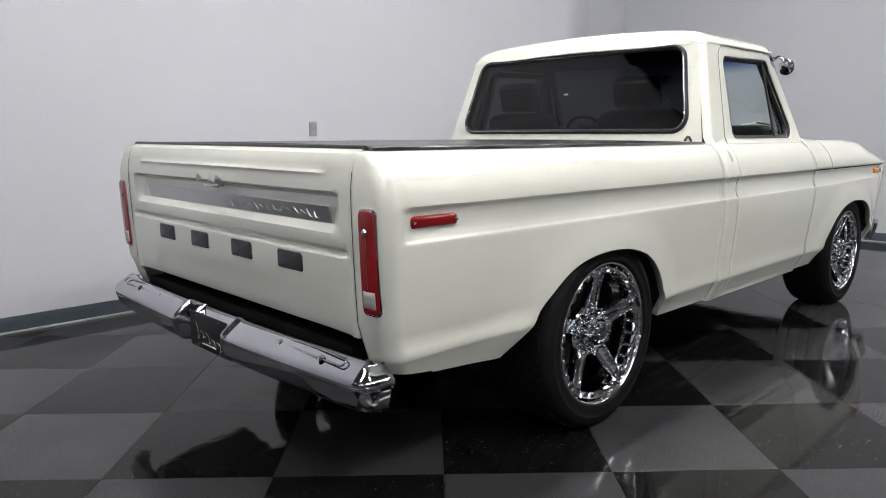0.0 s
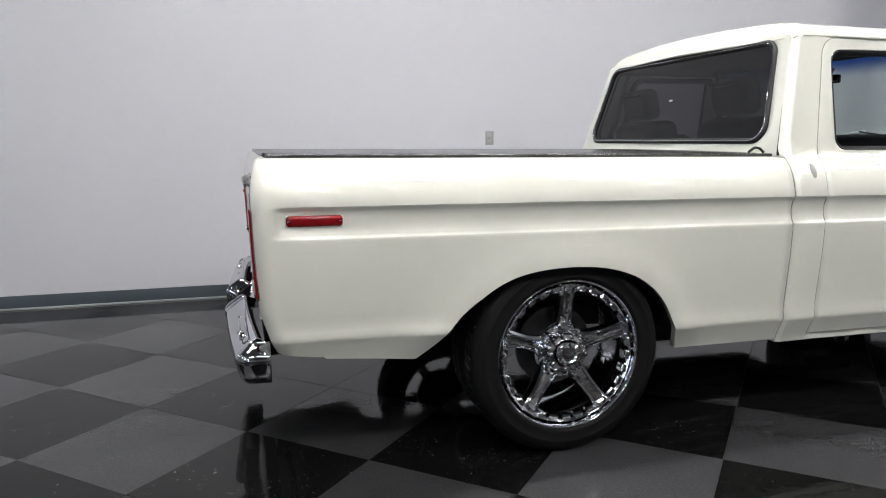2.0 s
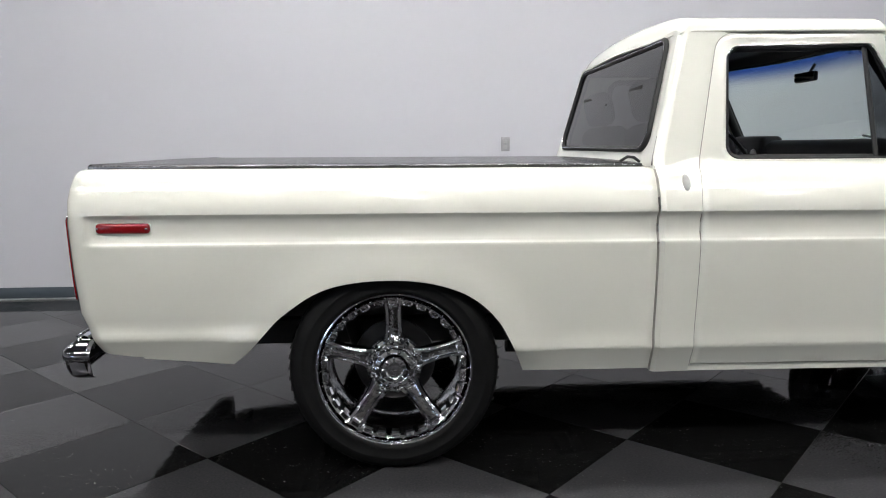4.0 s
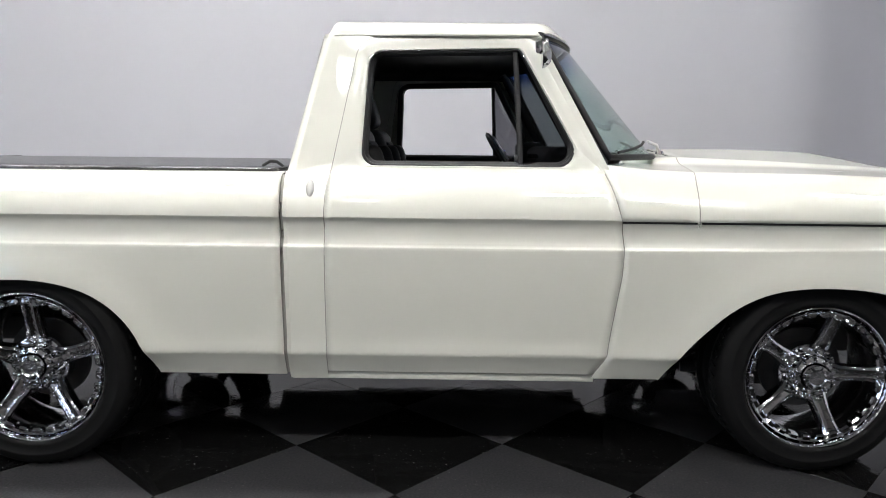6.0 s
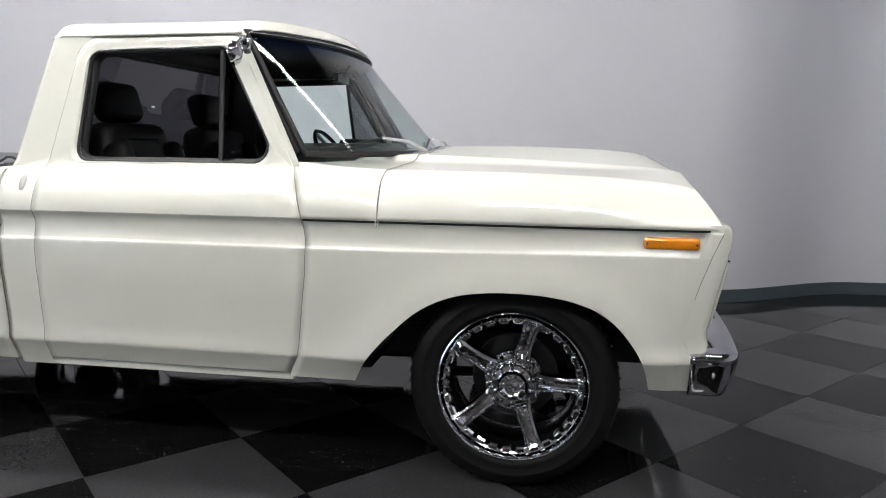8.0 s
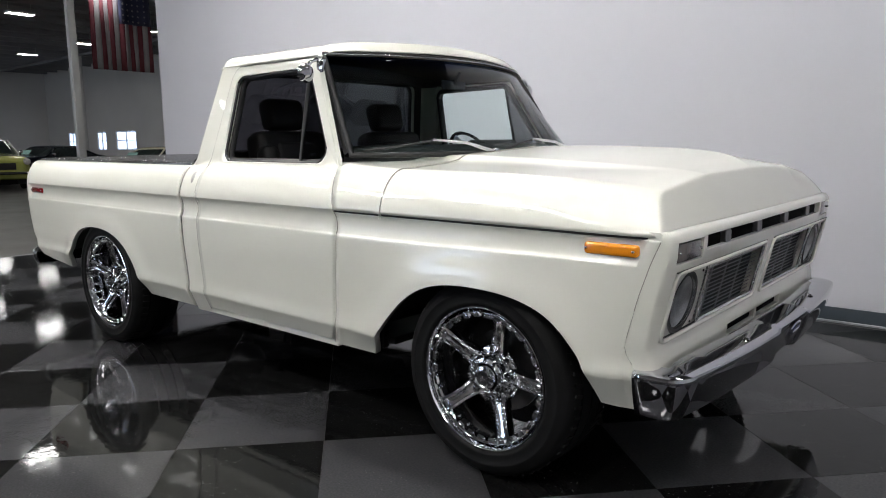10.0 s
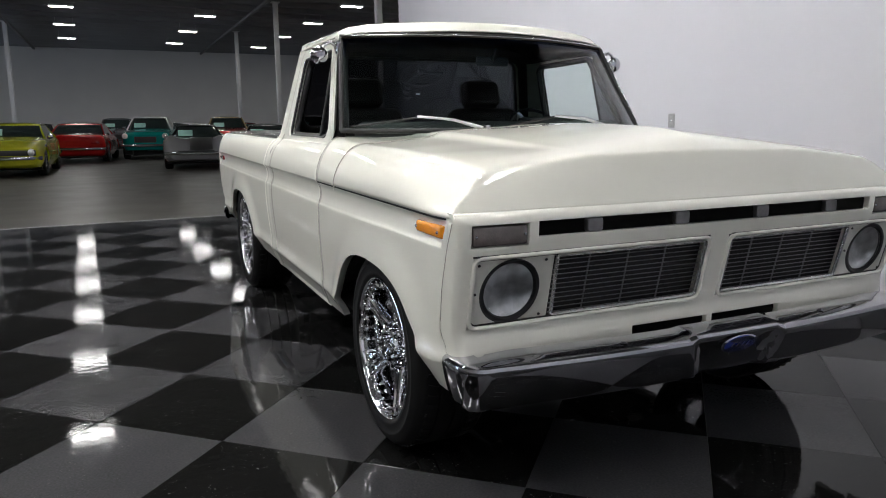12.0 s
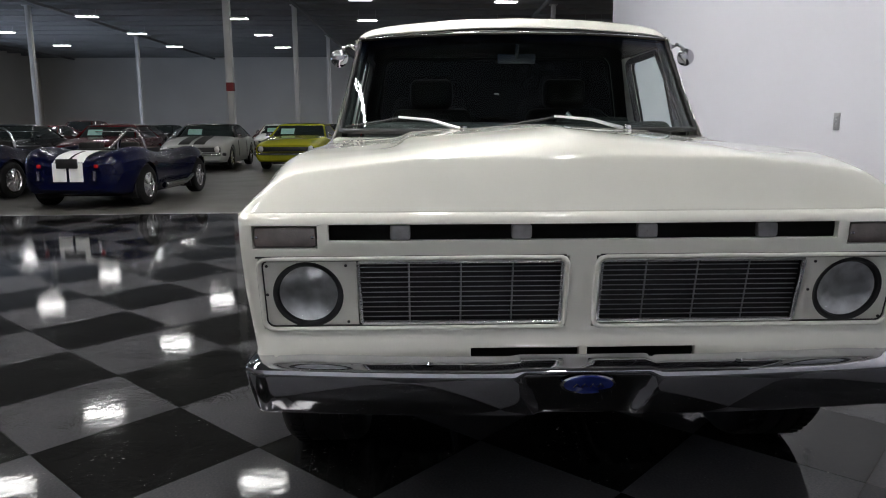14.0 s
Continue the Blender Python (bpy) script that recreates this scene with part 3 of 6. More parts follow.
def door(s):
    us = np.linspace(0, 1, 36)
    cols = []
    for u in us:
        col = []
        for i, z0 in enumerate(levels_at(0.0, 1.145)):
            z = max(z0, 0.385)
            x = lerp_at(z, DOOR_EDGE_R) + 0.001 + (lerp_at(z, DOOR_EDGE_F) - lerp_at(z, DOOR_EDGE_R) - 0.002) * u
            y = half_width(0, z)
            if i == 0:
                col.append((x, s * (y - 0.03), z + 0.003))
            col.append((x, s * y, z))
        cols.append(col)
    d = shell("door", cols, PAINT, truck, thick=0.02, core=(0, 0, 0.8), angle=28)
    # frame round the window opening
    outer = rounded([(-0.3375, 1.145), (-0.236, 1.648), (0.412, 1.652), (0.679, 1.145)], [0.002, 0.085, 0.02, 0.002], 10, 12)
    inner = rounded([(-0.224, 1.170), (-0.198, 1.592), (0.368, 1.604), (0.606, 1.170)], [0.05, 0.055, 0.03, 0.06], 10, 12)
    rows = []
    for t, out in ((0.0, -0.010), (0.0, 0.003), (0.10, 0.004), (0.55, 0.004), (0.75, 0.002), (0.84, 0.003), (0.92, -0.002), (1.0, -0.008), (1.0, -0.035)):
        rows.append([(a[0] + (b[0] - a[0]) * t, s * (greenhouse(a[1] + (b[1] - a[1]) * t) + (out if t > 0.7 else out * smooth_at(1.145, 1.19, a[1]))), a[1] + (b[1] - a[1]) * t) for a, b in zip(outer, inner)])
    shell("window_frame", rows, PAINT, d, closed=True, core=(0.1, 0, 1.4), angle=50)
    rim = [(x, s * (greenhouse(z) - 0.010), z) for x, z in inner]
    bar("window_seal", rim, 0.0075, RUBBER, d, closed=True, rake=True, sides=6)
    top = [p for p in inner if p[1] > 1.56]
    bar("window_bright_strip", [(x, s * (greenhouse(z) - 0.004), z + 0.004) for x, z in top], 0.004, CHROME, d, rake=True, sides=6)
    # quarter vent: division bar and dark pane
    bar("division_bar", [(0.372, s * (greenhouse(1.2) - 0.02), 1.17), (0.352, s * (greenhouse(1.59) - 0.02), 1.598)], 0.011, RUBBER, d, rake=True, flat=0.7)
    pane = [(0.375, 1.175), (0.355, 1.595), (0.366, 1.598), (0.47, 1.43), (0.582, 1.235), (0.582, 1.19)]
    put("vent_pane", mesh_of("vent_pane", [raked((x, s * (greenhouse(z) - 0.020 - 0.09 * (x - 0.355)), z)) for x, z in pane], [tuple(range(6))], VENT_GLASS, False), d)
    block("vent_latch", (0.40, s * (greenhouse(1.21) - 0.05) - 0.008, 1.20), (0.44, s * (greenhouse(1.21) - 0.05) + 0.008, 1.215), CHROME, d, rake=True, bevel=0.003)
    # inside of the door
    rows = []
    for x in np.linspace(-0.33, 0.66, 8):
        rows.append([(x, s * 0.87, 0.45), (x, s * 0.86, 0.8), (x, s * 0.85, 1.0), (x, s * 0.855, 1.12), (x, s * 0.875, 1.155), (x, s * 0.895, 1.16)])
    shell("inner_panel", rows, TRIM, d, core=(0, s * 2, 0.9), thick=0.01)
    block("armrest", (-0.2, s * 0.82 - 0.03, 0.93), (0.25, s * 0.82 + 0.03, 0.985), LEATHER, d, bevel=0.015, rake=True)
    bar("window_frame_liner", [(x, s * (greenhouse(z) - 0.04), z) for x, z in inner], 0.018, TRIM, d, closed=True, rake=True, sides=6)
    # joint line round the door
    seam = [(lerp_at(z, DOOR_EDGE_R), s * (half_width(0, z) - 0.001), z) for z in np.linspace(0.375, 1.14, 24)]
    seam += [(x, s * (greenhouse(z) + 0.0015), z) for x, z in outer if z > 1.15 and (x < 0.40)]
    bar("door_joint", seam, 0.0020, JOINT, d, rake=True, sides=6)
    seam = [(lerp_at(z, DOOR_EDGE_F), s * (half_width(0, z) - 0.001), z) for z in np.linspace(0.375, 1.145, 24)]
    bar("door_joint", seam, 0.0020, JOINT, d, rake=True, sides=6)
    return d


def cab_side(s):
    # lower corner behind the door
    cols = []
    for u in np.linspace(0, 1, 10):
        col = []
        for i, z0 in enumerate(levels_at(0.0, 1.145)):
            z = max(z0, 0.352)
            x = CAB_BACK + (lerp_at(z, DOOR_EDGE_R) - 0.0012 - CAB_BACK) * u
            bulge = 0.004 * smooth_at(0.6, 0.3, u)
            y = half_width(0, z) + bulge - 0.010 * smooth_at(0.12, 0.0, u) ** 2
            if i == 0:
                col.append((x, s * (y - 0.05), z + 0.002))
            col.append((x, s * y, z))
        cols.append(col)
    cols.insert(0, [(x + 0.004, y - s * 0.06, z) for x, y, z in cols[0]])
    corner = shell("cab_corner", cols, PAINT, truck, core=(0, 0, 0.8), angle=28)
    # upper side: pillar behind the door and rail over it
    outer = rounded([(-0.474, 1.140), (-0.348, 1.652), (0.440, 1.660), (0.710, 1.140)], [0.002, 0.02, 0.02, 0.002], 10, 12)
    inner = rounded([(-0.300, 1.156), (-0.215, 1.600), (0.390, 1.625), (0.636, 1.156)], [0.05, 0.06, 0.03, 0.05], 10, 12)
    rows = [[(a[0] + (b[0] - a[0]) * t, s * (greenhouse(a[1] + (b[1] - a[1]) * t) + o), a[1] + (b[1] - a[1]) * t) for a, b in zip(outer, inner)]
            for t, o in ((0.0, 0.0), (0.5, 0.0), (1.0, -0.002), (1.0, -0.03))]
    shell("cab_pillar", rows, PAINT, truck, closed=True, core=(0.1, 0, 1.4), angle=50)
    # rounded rear post
    rows = []
    for z in np.linspace(1.10, 1.66, 16):
        xb = lerp_at(z, [(1.10, -0.512), (1.16, -0.503), (1.66, -0.378)])
        y = greenhouse(z) if z > 1.145 else half_width(0, z)
        r = 0.034
        rows.append([(xb + r - r * math.sin(a), s * (y - r + r * math.cos(a)), z) for a in np.linspace(0, math.pi / 2, 9)])
    shell("rear_post", rows, PAINT, truck, core=(0, 0, 1.4), angle=60)
    # filler cap plate
    v, f = lathe_data([(0.0, 0.004), (0.018, 0.003), (0.024, 0.0), (0.026, -0.004)], 20)
    put("lock_plate", mesh_of("lock_plate", [raked((-0.405 + a * 0.62, s * (half_width(0, 1.085 + c * 1.25) + b + 0.001), 1.085 + c * 1.25)) for a, b, c in v], f, LOCK), corner)
    return corner


for s in (-1, 1):
    door(s)
    cab_side(s)
    block("rocker_flange", (-0.50, s * 0.934 - 0.014, 0.352), (0.66, s * 0.934 + 0.014, 0.380), PAINT, truck, rake=True, bevel=0.004)
    bar("cab_bed_joint", [(-0.511, s * (half_width(0, z) - 0.012), z) for z in np.linspace(0.375, 1.13, 24)], 0.007, JOINT, truck, rake=True, sides=6)


# ---- roof, back and windscreen
def roof_rows(inset=0.0):
    rows = []
    for u in [0, 0.01, 0.02, 0.03, 0.04, 0.055, 0.07] + list(np.linspace(0.1, 0.9, 22)) + [0.93, 0.95, 0.965, 0.98, 0.99, 1.0]:
        row = []
        for y0 in (-0.806, -0.812, -0.805, -0.79, -0.765, -0.73, -0.66, -0.56, -0.42, -0.28, -0.14, 0, 0.14, 0.28, 0.42, 0.56, 0.66, 0.73, 0.765, 0.79, 0.805, 0.812, 0.806):
            a = min(1.0, abs(y0) / 0.812)
            z = lerp_at(abs(y0), [(0.0, 1.752), (0.28, 1.748), (0.56, 1.735), (0.66, 1.727), (0.73, 1.715), (0.765, 1.703), (0.79, 1.687), (0.805, 1.670), (0.812, 1.656)])
            front = 0.445 + 0.20 * (1 - a ** 2.2)
            back = -0.378 - 0.03 * (1 - a ** 2)
            x = back + (front - back) * u
            drop = 0.095 * smooth_at(0.07, 0.0, u) ** 1.6 + 0.05 * smooth_at(0.93, 1.0, u) ** 1.5
            z = max(z - drop * (1 - 0.6 * a ** 6), 1.648 + 0.006 * (1 - a))
            if y0 == -0.806 or y0 == 0.806:
                z = 1.650
            lip = 1 - 0.0148 * smooth_at(0.30, 0.16, u) * (abs(y0) > 0.8)
            row.append((x + inset * (0.5 - u) * 2, y0 * lip * (1 - inset), z - inset - (0.004 * smooth_at(0.30, 0.16, u) if abs(y0) == 0.806 else 0)))
        rows.append(row)
    return rows


roof = shell("roof", roof_rows(), PAINT, truck, "rounded roof panel", thick=0.006, core=(0, 0, 1.2), angle=50)
shell("headliner", roof_rows(0.022), TRIM, truck, "dark headliner", core=(0, 0, 1.2))
for s in (-1, 1):
    bar("drip_rail", [(-0.17, s * 0.808, 1.655), (-0.1, s * 0.811, 1.656), (0.1, s * 0.812, 1.657), (0.44, s * 0.812, 1.658)], 0.0055, PAINT, roof, rake=True, sides=6)


def back_x(z):
    return lerp_at(z, [(1.10, -0.513), (1.16, -0.503), (1.66, -0.378)])


outer = rounded([(-0.890, 1.10), (0.890, 1.10), (0.772, 1.665), (-0.772, 1.665)], [0.002, 0.002, 0.03, 0.03], 10, 14)
inner = rounded([(-0.790, 1.206), (0.790, 1.206), (0.700, 1.640), (-0.700, 1.640)], [0.07, 0.07, 0.075, 0.075], 10, 14)
rows = [[(back_x(a[1] + (b[1] - a[1]) * t) + o, a[0] + (b[0] - a[0]) * t, a[1] + (b[1] - a[1]) * t) for a, b in zip(outer, inner)]
        for t, o in ((0, 0), (0.5, 0.0), (0.85, 0.0), (0.95, 0.004), (1, 0.012), (1, 0.03))]
shell("cab_back", rows, PAINT, truck, closed=True, core=(0.1, 0, 1.4), angle=50)
rows[-1] = [(x + 0.02, y, z) for x, y, z in rows[-1]]
shell("back_liner", [[(x + 0.03, y, z) for x, y, z in r] for r in rows[:5]], TRIM, truck, closed=True, core=(0.1, 0, 1.4))
rim = [(back_x(z) - 0.002, y, z) for y, z in inner]
bar("rear_window_seal", rim, 0.013, RUBBER, truck, closed=True, rake=True)
bar("seal_bright_bead", [(back_x(z) - 0.013, y * 0.996, 1.42 + (z - 1.42) * 0.992) for y, z in inner], 0.003, CHROME, truck, closed=True, rake=True, sides=6)
rows = [[(back_x(1.42 + (z - 1.42) * q) - 0.004 * (1 - q), y * q, 1.42 + (z - 1.42) * q) for y, z in inner] for q in (1.0, 0.6, 0.02)]
shell("rear_window", rows, TINT_GLASS, truck, "dark tinted rear window", closed=True, core=(0.1, 0, 1.4))


def screen_point(u, v):
    """The windscreen: u across from -1 to 1, v from its foot to its head."""
    yb, yt = 0.875, 0.788
    y = (yb + (yt - yb) * v) * u
    bulge = (0.31 * (1 - v) + 0.20 * v) * (1 - abs(u) ** (3.5 - 1.3 * v))
    x = 0.700 + (0.440 - 0.700) * v + bulge
    z = 1.206 + (1.664 - 1.206) * v + 0.012 * (1 - u * u) * v - 0.002 * math.sin(math.pi * v)
    return (x, y, z)


us = np.linspace(-1, 1, 33)
shell("windscreen", [[screen_point(u, v) for u in us] for v in np.linspace(0.0, 0.76, 9)], WIND_GLASS, truck, "clear curved windscreen with a blue shade band", core=(-0.5, 0, 1.4))
for k in range(18):
    v0, v1, w = 0.76 + 0.24 * k / 18, 0.76 + 0.24 * (k + 1) / 18, smooth_at(-1.0, 15.0, k)
    tint = glass("shade_band_glass", [a + (b - a) * w for a, b in zip((0.71, 0.81, 0.80), (0.035, 0.11, 0.40))])
    shell("shade_band", [[screen_point(u, v) for u in us] for v in (v0, v1)], tint, truck, core=(-0.5, 0, 1.4))
edge = [screen_point(u, 0) for u in us] + [screen_point(1, v) for v in np.linspace(0.08, 0.94, 10)] + [screen_point(u, 1) for u in us[::-1]] + [screen_point(-1, v) for v in np.linspace(0.94, 0.08, 10)]
bar("windscreen_seal", [(x + 0.004, y, z) for x, y, z in edge], 0.0125, RUBBER, truck, closed=True, rake=True)
bar("seal_bright_bead", [(x + 0.02, y * 1.008, z) for x, y, z in edge[33:76]], 0.003, CHROME, truck, rake=True, sides=6)
for s in (-1, 1):
    bar("screen_pillar_liner", [(x - 0.03, y * 0.975, z) for x, y, z in [screen_point(s, v) for v in np.linspace(0, 1, 6)]], 0.024, TRIM, truck, rake=True)


# ---- hood, cowl and front wings
HOOD_SPINE = [(0.70, 1.206), (0.95, 1.224), (1.05, 1.235), (1.30, 1.240), (1.55, 1.239), (1.82, 1.230), (1.94, 1.220), (2.01, 1.208), (2.05, 1.195), (2.085, 1.175), (2.12, 1.151)]
HOOD_CREASE = [(0.7, 1.192), (0.95, 1.201), (1.06, 1.2054), (1.46, 1.192), (1.76, 1.178), (1.99, 1.165), (2.08, 1.1533), (2.12, 1.1437)]
HOOD_EDGE = [(0.7, 1.178), (0.85, 1.162), (1.01, 1.1543), (1.5, 1.151), (1.8, 1.141), (1.98, 1.126), (2.06, 1.1143), (2.12, 1.1011)]
HOOD_BASE = 0.978
# the side of the hood: half width and share of the height
HOOD_SIDE = [(1.013, 0.0), (1.012, 0.08), (1.010, 0.16), (1.006, 0.25), (1.000, 0.34), (0.993, 0.43), (0.984, 0.52), (0.974, 0.61), (0.962, 0.70), (0.949, 0.785), (0.936, 0.86), (0.922, 0.92), (0.908, 0.96), (0.898, 0.985), (0.888, 1.0)]
HOOD_TOP = [0.872, 0.85, 0.82, 0.78, 0.73, 0.68, 0.64, 0.61, 0.588, 0.57, 0.555, 0.542, 0.53, 0.518, 0.505, 0.49, 0.46, 0.41, 0.34, 0.26, 0.18, 0.11, 0.06, 0.035, 0.02, 0.01, 0.0]


def hood_top(x, y):
    """Height of the hood's upper face: a spine, two creases and low shoulders."""
    a = abs(y)
    sp, cr, ed = lerp_at(x, HOOD_SPINE), lerp_at(x, HOOD_CREASE), lerp_at(x, HOOD_EDGE)
    if a < 0.52:
        return cr + (sp - cr) * (1 - a / 0.52)
    step = lerp_at(a, [(0.52, 0.0), (0.535, 0.08), (0.56, 0.34), (0.59, 0.50), (0.64, 0.61), (0.72, 0.73), (0.80, 0.86), (0.888, 1.0)])
    flat = (a - 0.52) / 0.368
    return cr - (cr - ed) * (step + (flat - step) * smooth_at(1.70, 2.06, x))


def hood_side(x, k):
    y, q = HOOD_SIDE[k]
    y = y - 0.040 * smooth_at(1.72, 2.12, x) * smooth_at(0.0, 0.75, q) - 0.014 * smooth_at(2.05, 2.2, x)
    return y, HOOD_BASE + (lerp_at(x, HOOD_EDGE) - HOOD_BASE) * q


def hood_joint_x(y):
    return 1.012 + 0.075 * (1 - min(1.0, abs(y) / 0.95) ** 2)


def hood_corner(q):
    """The edge between the hood's side and its front face."""
    x = 2.100 + 0.078 * (1 - q) ** 0.88
    y = float(np.interp(q, [p[1] for p in HOOD_SIDE], [hood_side(x, k)[0] for k in range(len(HOOD_SIDE))]))
    return (x, y, HOOD_BASE + (lerp_at(2.12, HOOD_EDGE) - HOOD_BASE) * q)


def mirrored(row):
    """A half row from the edge to the middle, completed to the other side."""
    return [(x, -y, z) for x, y, z in row] + [(x, y, z) for x, y, z in row[-2::-1]]


def hood_rows():
    along = [0.0, 0.01] + [float(w) for w in np.linspace(0.05, 0.86, 17)] + [0.90, 0.93, 0.95, 0.965, 0.977, 0.986, 0.993, 1.0]
    down = [0.04, 0.08, 0.13, 0.19, 0.26, 0.34, 0.43, 0.52, 0.61, 0.70, 0.79, 0.87, 0.94, 1.0]
    n = len(HOOD_SIDE)
    rows = []
    for w in along:
        row = []
        for k in range(n):
            x0 = hood_joint_x(HOOD_SIDE[k][0])
            c = hood_corner(HOOD_SIDE[k][1])
            x = x0 + (c[0] - x0) * w
            y, z = hood_side(x, k)
            row.append(c if w == 1.0 else (x, y, z))
        for y in HOOD_TOP:
            x0, x1 = hood_joint_x(y), 2.100 + 0.018 * (1 - (y / 0.888) ** 2)
            x = x0 + (x1 - x0) * w
            row.append((x, y * hood_side(x, n - 1)[0] / 0.888, hood_top(x, y)))
        rows.append(mirrored(row))
    for t in down:
        row = [hood_corner(min(q, 1 - t)) for y, q in HOOD_SIDE]
        wide = hood_corner(1 - t)[1] / 0.888
        for y in HOOD_TOP:
            x1 = 2.100 + 0.018 * (1 - (y / 0.888) ** 2)
            x2, z2 = 2.200 - 0.022 * (y / 0.888) ** 2, 0.990
            row.append((x1 + (x2 - x1) * t ** 0.88, y * wide, hood_top(x1, y) + (z2 - hood_top(x1, y)) * t))
        row[-len(HOOD_TOP) - 1] = hood_corner(1 - t)
        rows.append(mirrored(row))
    return rows


def softened(verts, faces, times):
    """Rounds the creases of a closely netted sheet; its open border stays."""
    count = [0] * len(verts)
    near = [set() for _ in verts]
    edges = {}
    for f in faces:
        for a, b in zip(f, list(f[1:]) + [f[0]]):
            near[a].add(b)
            near[b].add(a)
            edges[min(a, b), max(a, b)] = edges.get((min(a, b), max(a, b)), 0) + 1
    border = {i for e, c in edges.items() if c == 1 for i in e}
    pts = [Vector(v) for v in verts]
    for _ in range(times):
        pts = [p if i in border or not near[i] else p.lerp(sum((pts[j] for j in near[i]), Vector()) / len(near[i]), 0.5) for i, p in enumerate(pts)]
    return [tuple(p) for p in pts]


rows = hood_rows()
rows.insert(0, [(p[0], p[1], p[2] - 0.02) for p in rows[0]])
v, f = clean(*lattice(rows))
v = [raked(p) for p in softened(v, f, 1)]
hood = put("hood", mesh_of("hood", v, facing(v, f, ((1.5, 0, 0.7), 1)), PAINT, angle=33), truck, "broad hood with a raised centre and a folded front edge")
mod = hood.modifiers.new("thickness", "SOLIDIFY")
mod.thickness, mod.offset = 0.006, -1


def cowl_row(x0):
    """A line across the cowl; x0 = 0 at the windscreen and 1 at the hood."""
    row = []
    for k, (y, q) in enumerate(HOOD_SIDE):
        xe = lerp_at(HOOD_BASE + 0.2 * q, [(0.978, 0.734), (1.08, 0.707), (1.178, 0.671)])
        x = xe + (hood_joint_x(y) - 0.003 - xe) * x0
        row.append((x, *hood_side(x, k)))
    for y in HOOD_TOP:
        xe = 0.675 + 0.24 * (1 - (y / 0.888) ** 2)
        x = xe + (hood_joint_x(y) - 0.003 - xe) * x0
        row.append((x, y, hood_top(x, y)))
    return mirrored(row)


rows = [cowl_row(t) for t in (0.0, 0.12, 0.26, 0.4, 0.55, 0.7, 0.85, 1.0)]
rows.append([(p[0], p[1], p[2] - 0.02) for p in rows[-1]])
cowl = shell("cowl", rows, PAINT, truck, thick=0.006, core=(0.9, 0, 0.7), angle=50)
for y in np.linspace(-0.55, 0.55, 45):
    if abs(abs(y) - 0.22) > 0.03 and abs(y) < 0.46:
        vx = hood_joint_x(y) - 0.024
        vz = hood_top(vx, y)
        block("vent_slot", (vx - 0.007, y - 0.007, vz - 0.008), (vx + 0.007, y + 0.007, vz + 0.0006), BLACK, cowl, rake=True, bevel=0.0)
bar("hood_joint", [(p[0] - 0.0015, p[1], p[2]) for p in hood_rows()[0]], 0.0018, JOINT, truck, rake=True, sides=6)


def wing_end(z):
    return lerp_at(z, [(0.40, 2.10), (0.535, 2.102), (0.555, 2.096), (0.572, 2.083), (0.595, 2.069), (0.63, 2.064), (0.70, 2.085), (0.80, 2.115), (0.90, 2.150), (0.966, 2.178)])


def wing(s):
    xs = sorted(set([round(x, 4) for x in np.linspace(0.745, 2.12, 64)] + [round(p[0], 4) for p in ARCH_F]))

    def edge(x, z):
        w = max(0.0, 1 - (x - 0.745) / 0.15)
        return x + (lerp_at(z, DOOR_EDGE_F) + 0.0015 - 0.745) * w
    cols = side_columns(xs, 0.970, s, edge)
    front = []
    for k in range(1, 19):
        col = []
        for i, z0 in enumerate(levels_at(2.12, 0.970)):
            z = max(z0, 0.405)
            end = wing_end(z)
            x = 2.055 + (end - 2.055) * k / 18
            y = half_width(2.0, z, smooth_at(2.146, 2.118, x)) - 0.010 * smooth_at(2.0, 2.12, x)
            if i == 0:
                col.append((x, s * (y - 0.03), z + 0.004))
            col.append((x, s * y, z))
        front.append(col)
    cols = [c for c in cols if c[5][0] < 2.05] + front
    w = shell("front_wing", cols, PAINT, truck, thick=0.006, core=(1.4, 0, 0.8), angle=28)
    zs = [float(z) for z in np.linspace(0.548, 0.966, 28)]
    bar("nose_joint", [(wing_end(z) - 0.001, s * (half_width(2.0, z, smooth_at(2.146, 2.118, wing_end(z))) - 0.0106), z) for z in zs], 0.0016, JOINT, truck, rake=True, sides=6)
    # black gap under the hood's edge
    bar("hood_gap", [(x, s * (1.0055 - 0.02 * smooth_at(2.05, 2.2, x)), 0.9745) for x in np.linspace(0.735, 2.19, 30)], 0.0055, SEAM, truck, rake=True, sides=6)
    # amber marker
    v, f = box_data((1.924, 0.979, 0.910), (2.106, 1.012, 0.950), 0.012, 4)
    lamp = put("marker_lamp", mesh_of("marker_lamp", [raked((x, s * (y - 0.008 * smooth_at(2.04, 2.17, x)), z)) for x, y, z in v], f, AMBER_LENS), truck, "amber side marker lamp")
    for x in (1.935, 2.094):
        v, f = lathe_data([(0.0, 0.005), (0.004, 0.004), (0.005, 0.0)], 10)
        put("screw", mesh_of("screw", [raked((x + a, s * (1.011 + b), 0.930 + c)) for a, b, c in v], f, CHROME), lamp)
    return w


for s in (-1, 1):
    wing(s)


# ---- grille shell
def lean(z):
    return lerp_at(z, [(0.50, 2.150), (0.545, 2.166), (0.585, 2.162), (0.625, 2.156), (0.766, 2.188), (0.88, 2.213), (0.913, 2.221), (0.955, 2.224), (0.975, 2.221), (0.987, 2.213), (0.994, 2.200)])


def wrap(y, z=0.75):
    a = abs(y)
    back = lean(z) - wing_end(z) - 0.003
    return lerp_at(a, [(0.90, 0.0), (0.945, 0.004), (0.965, 0.012), (0.975, 0.022), (0.980, 0.034), (0.984, back)])


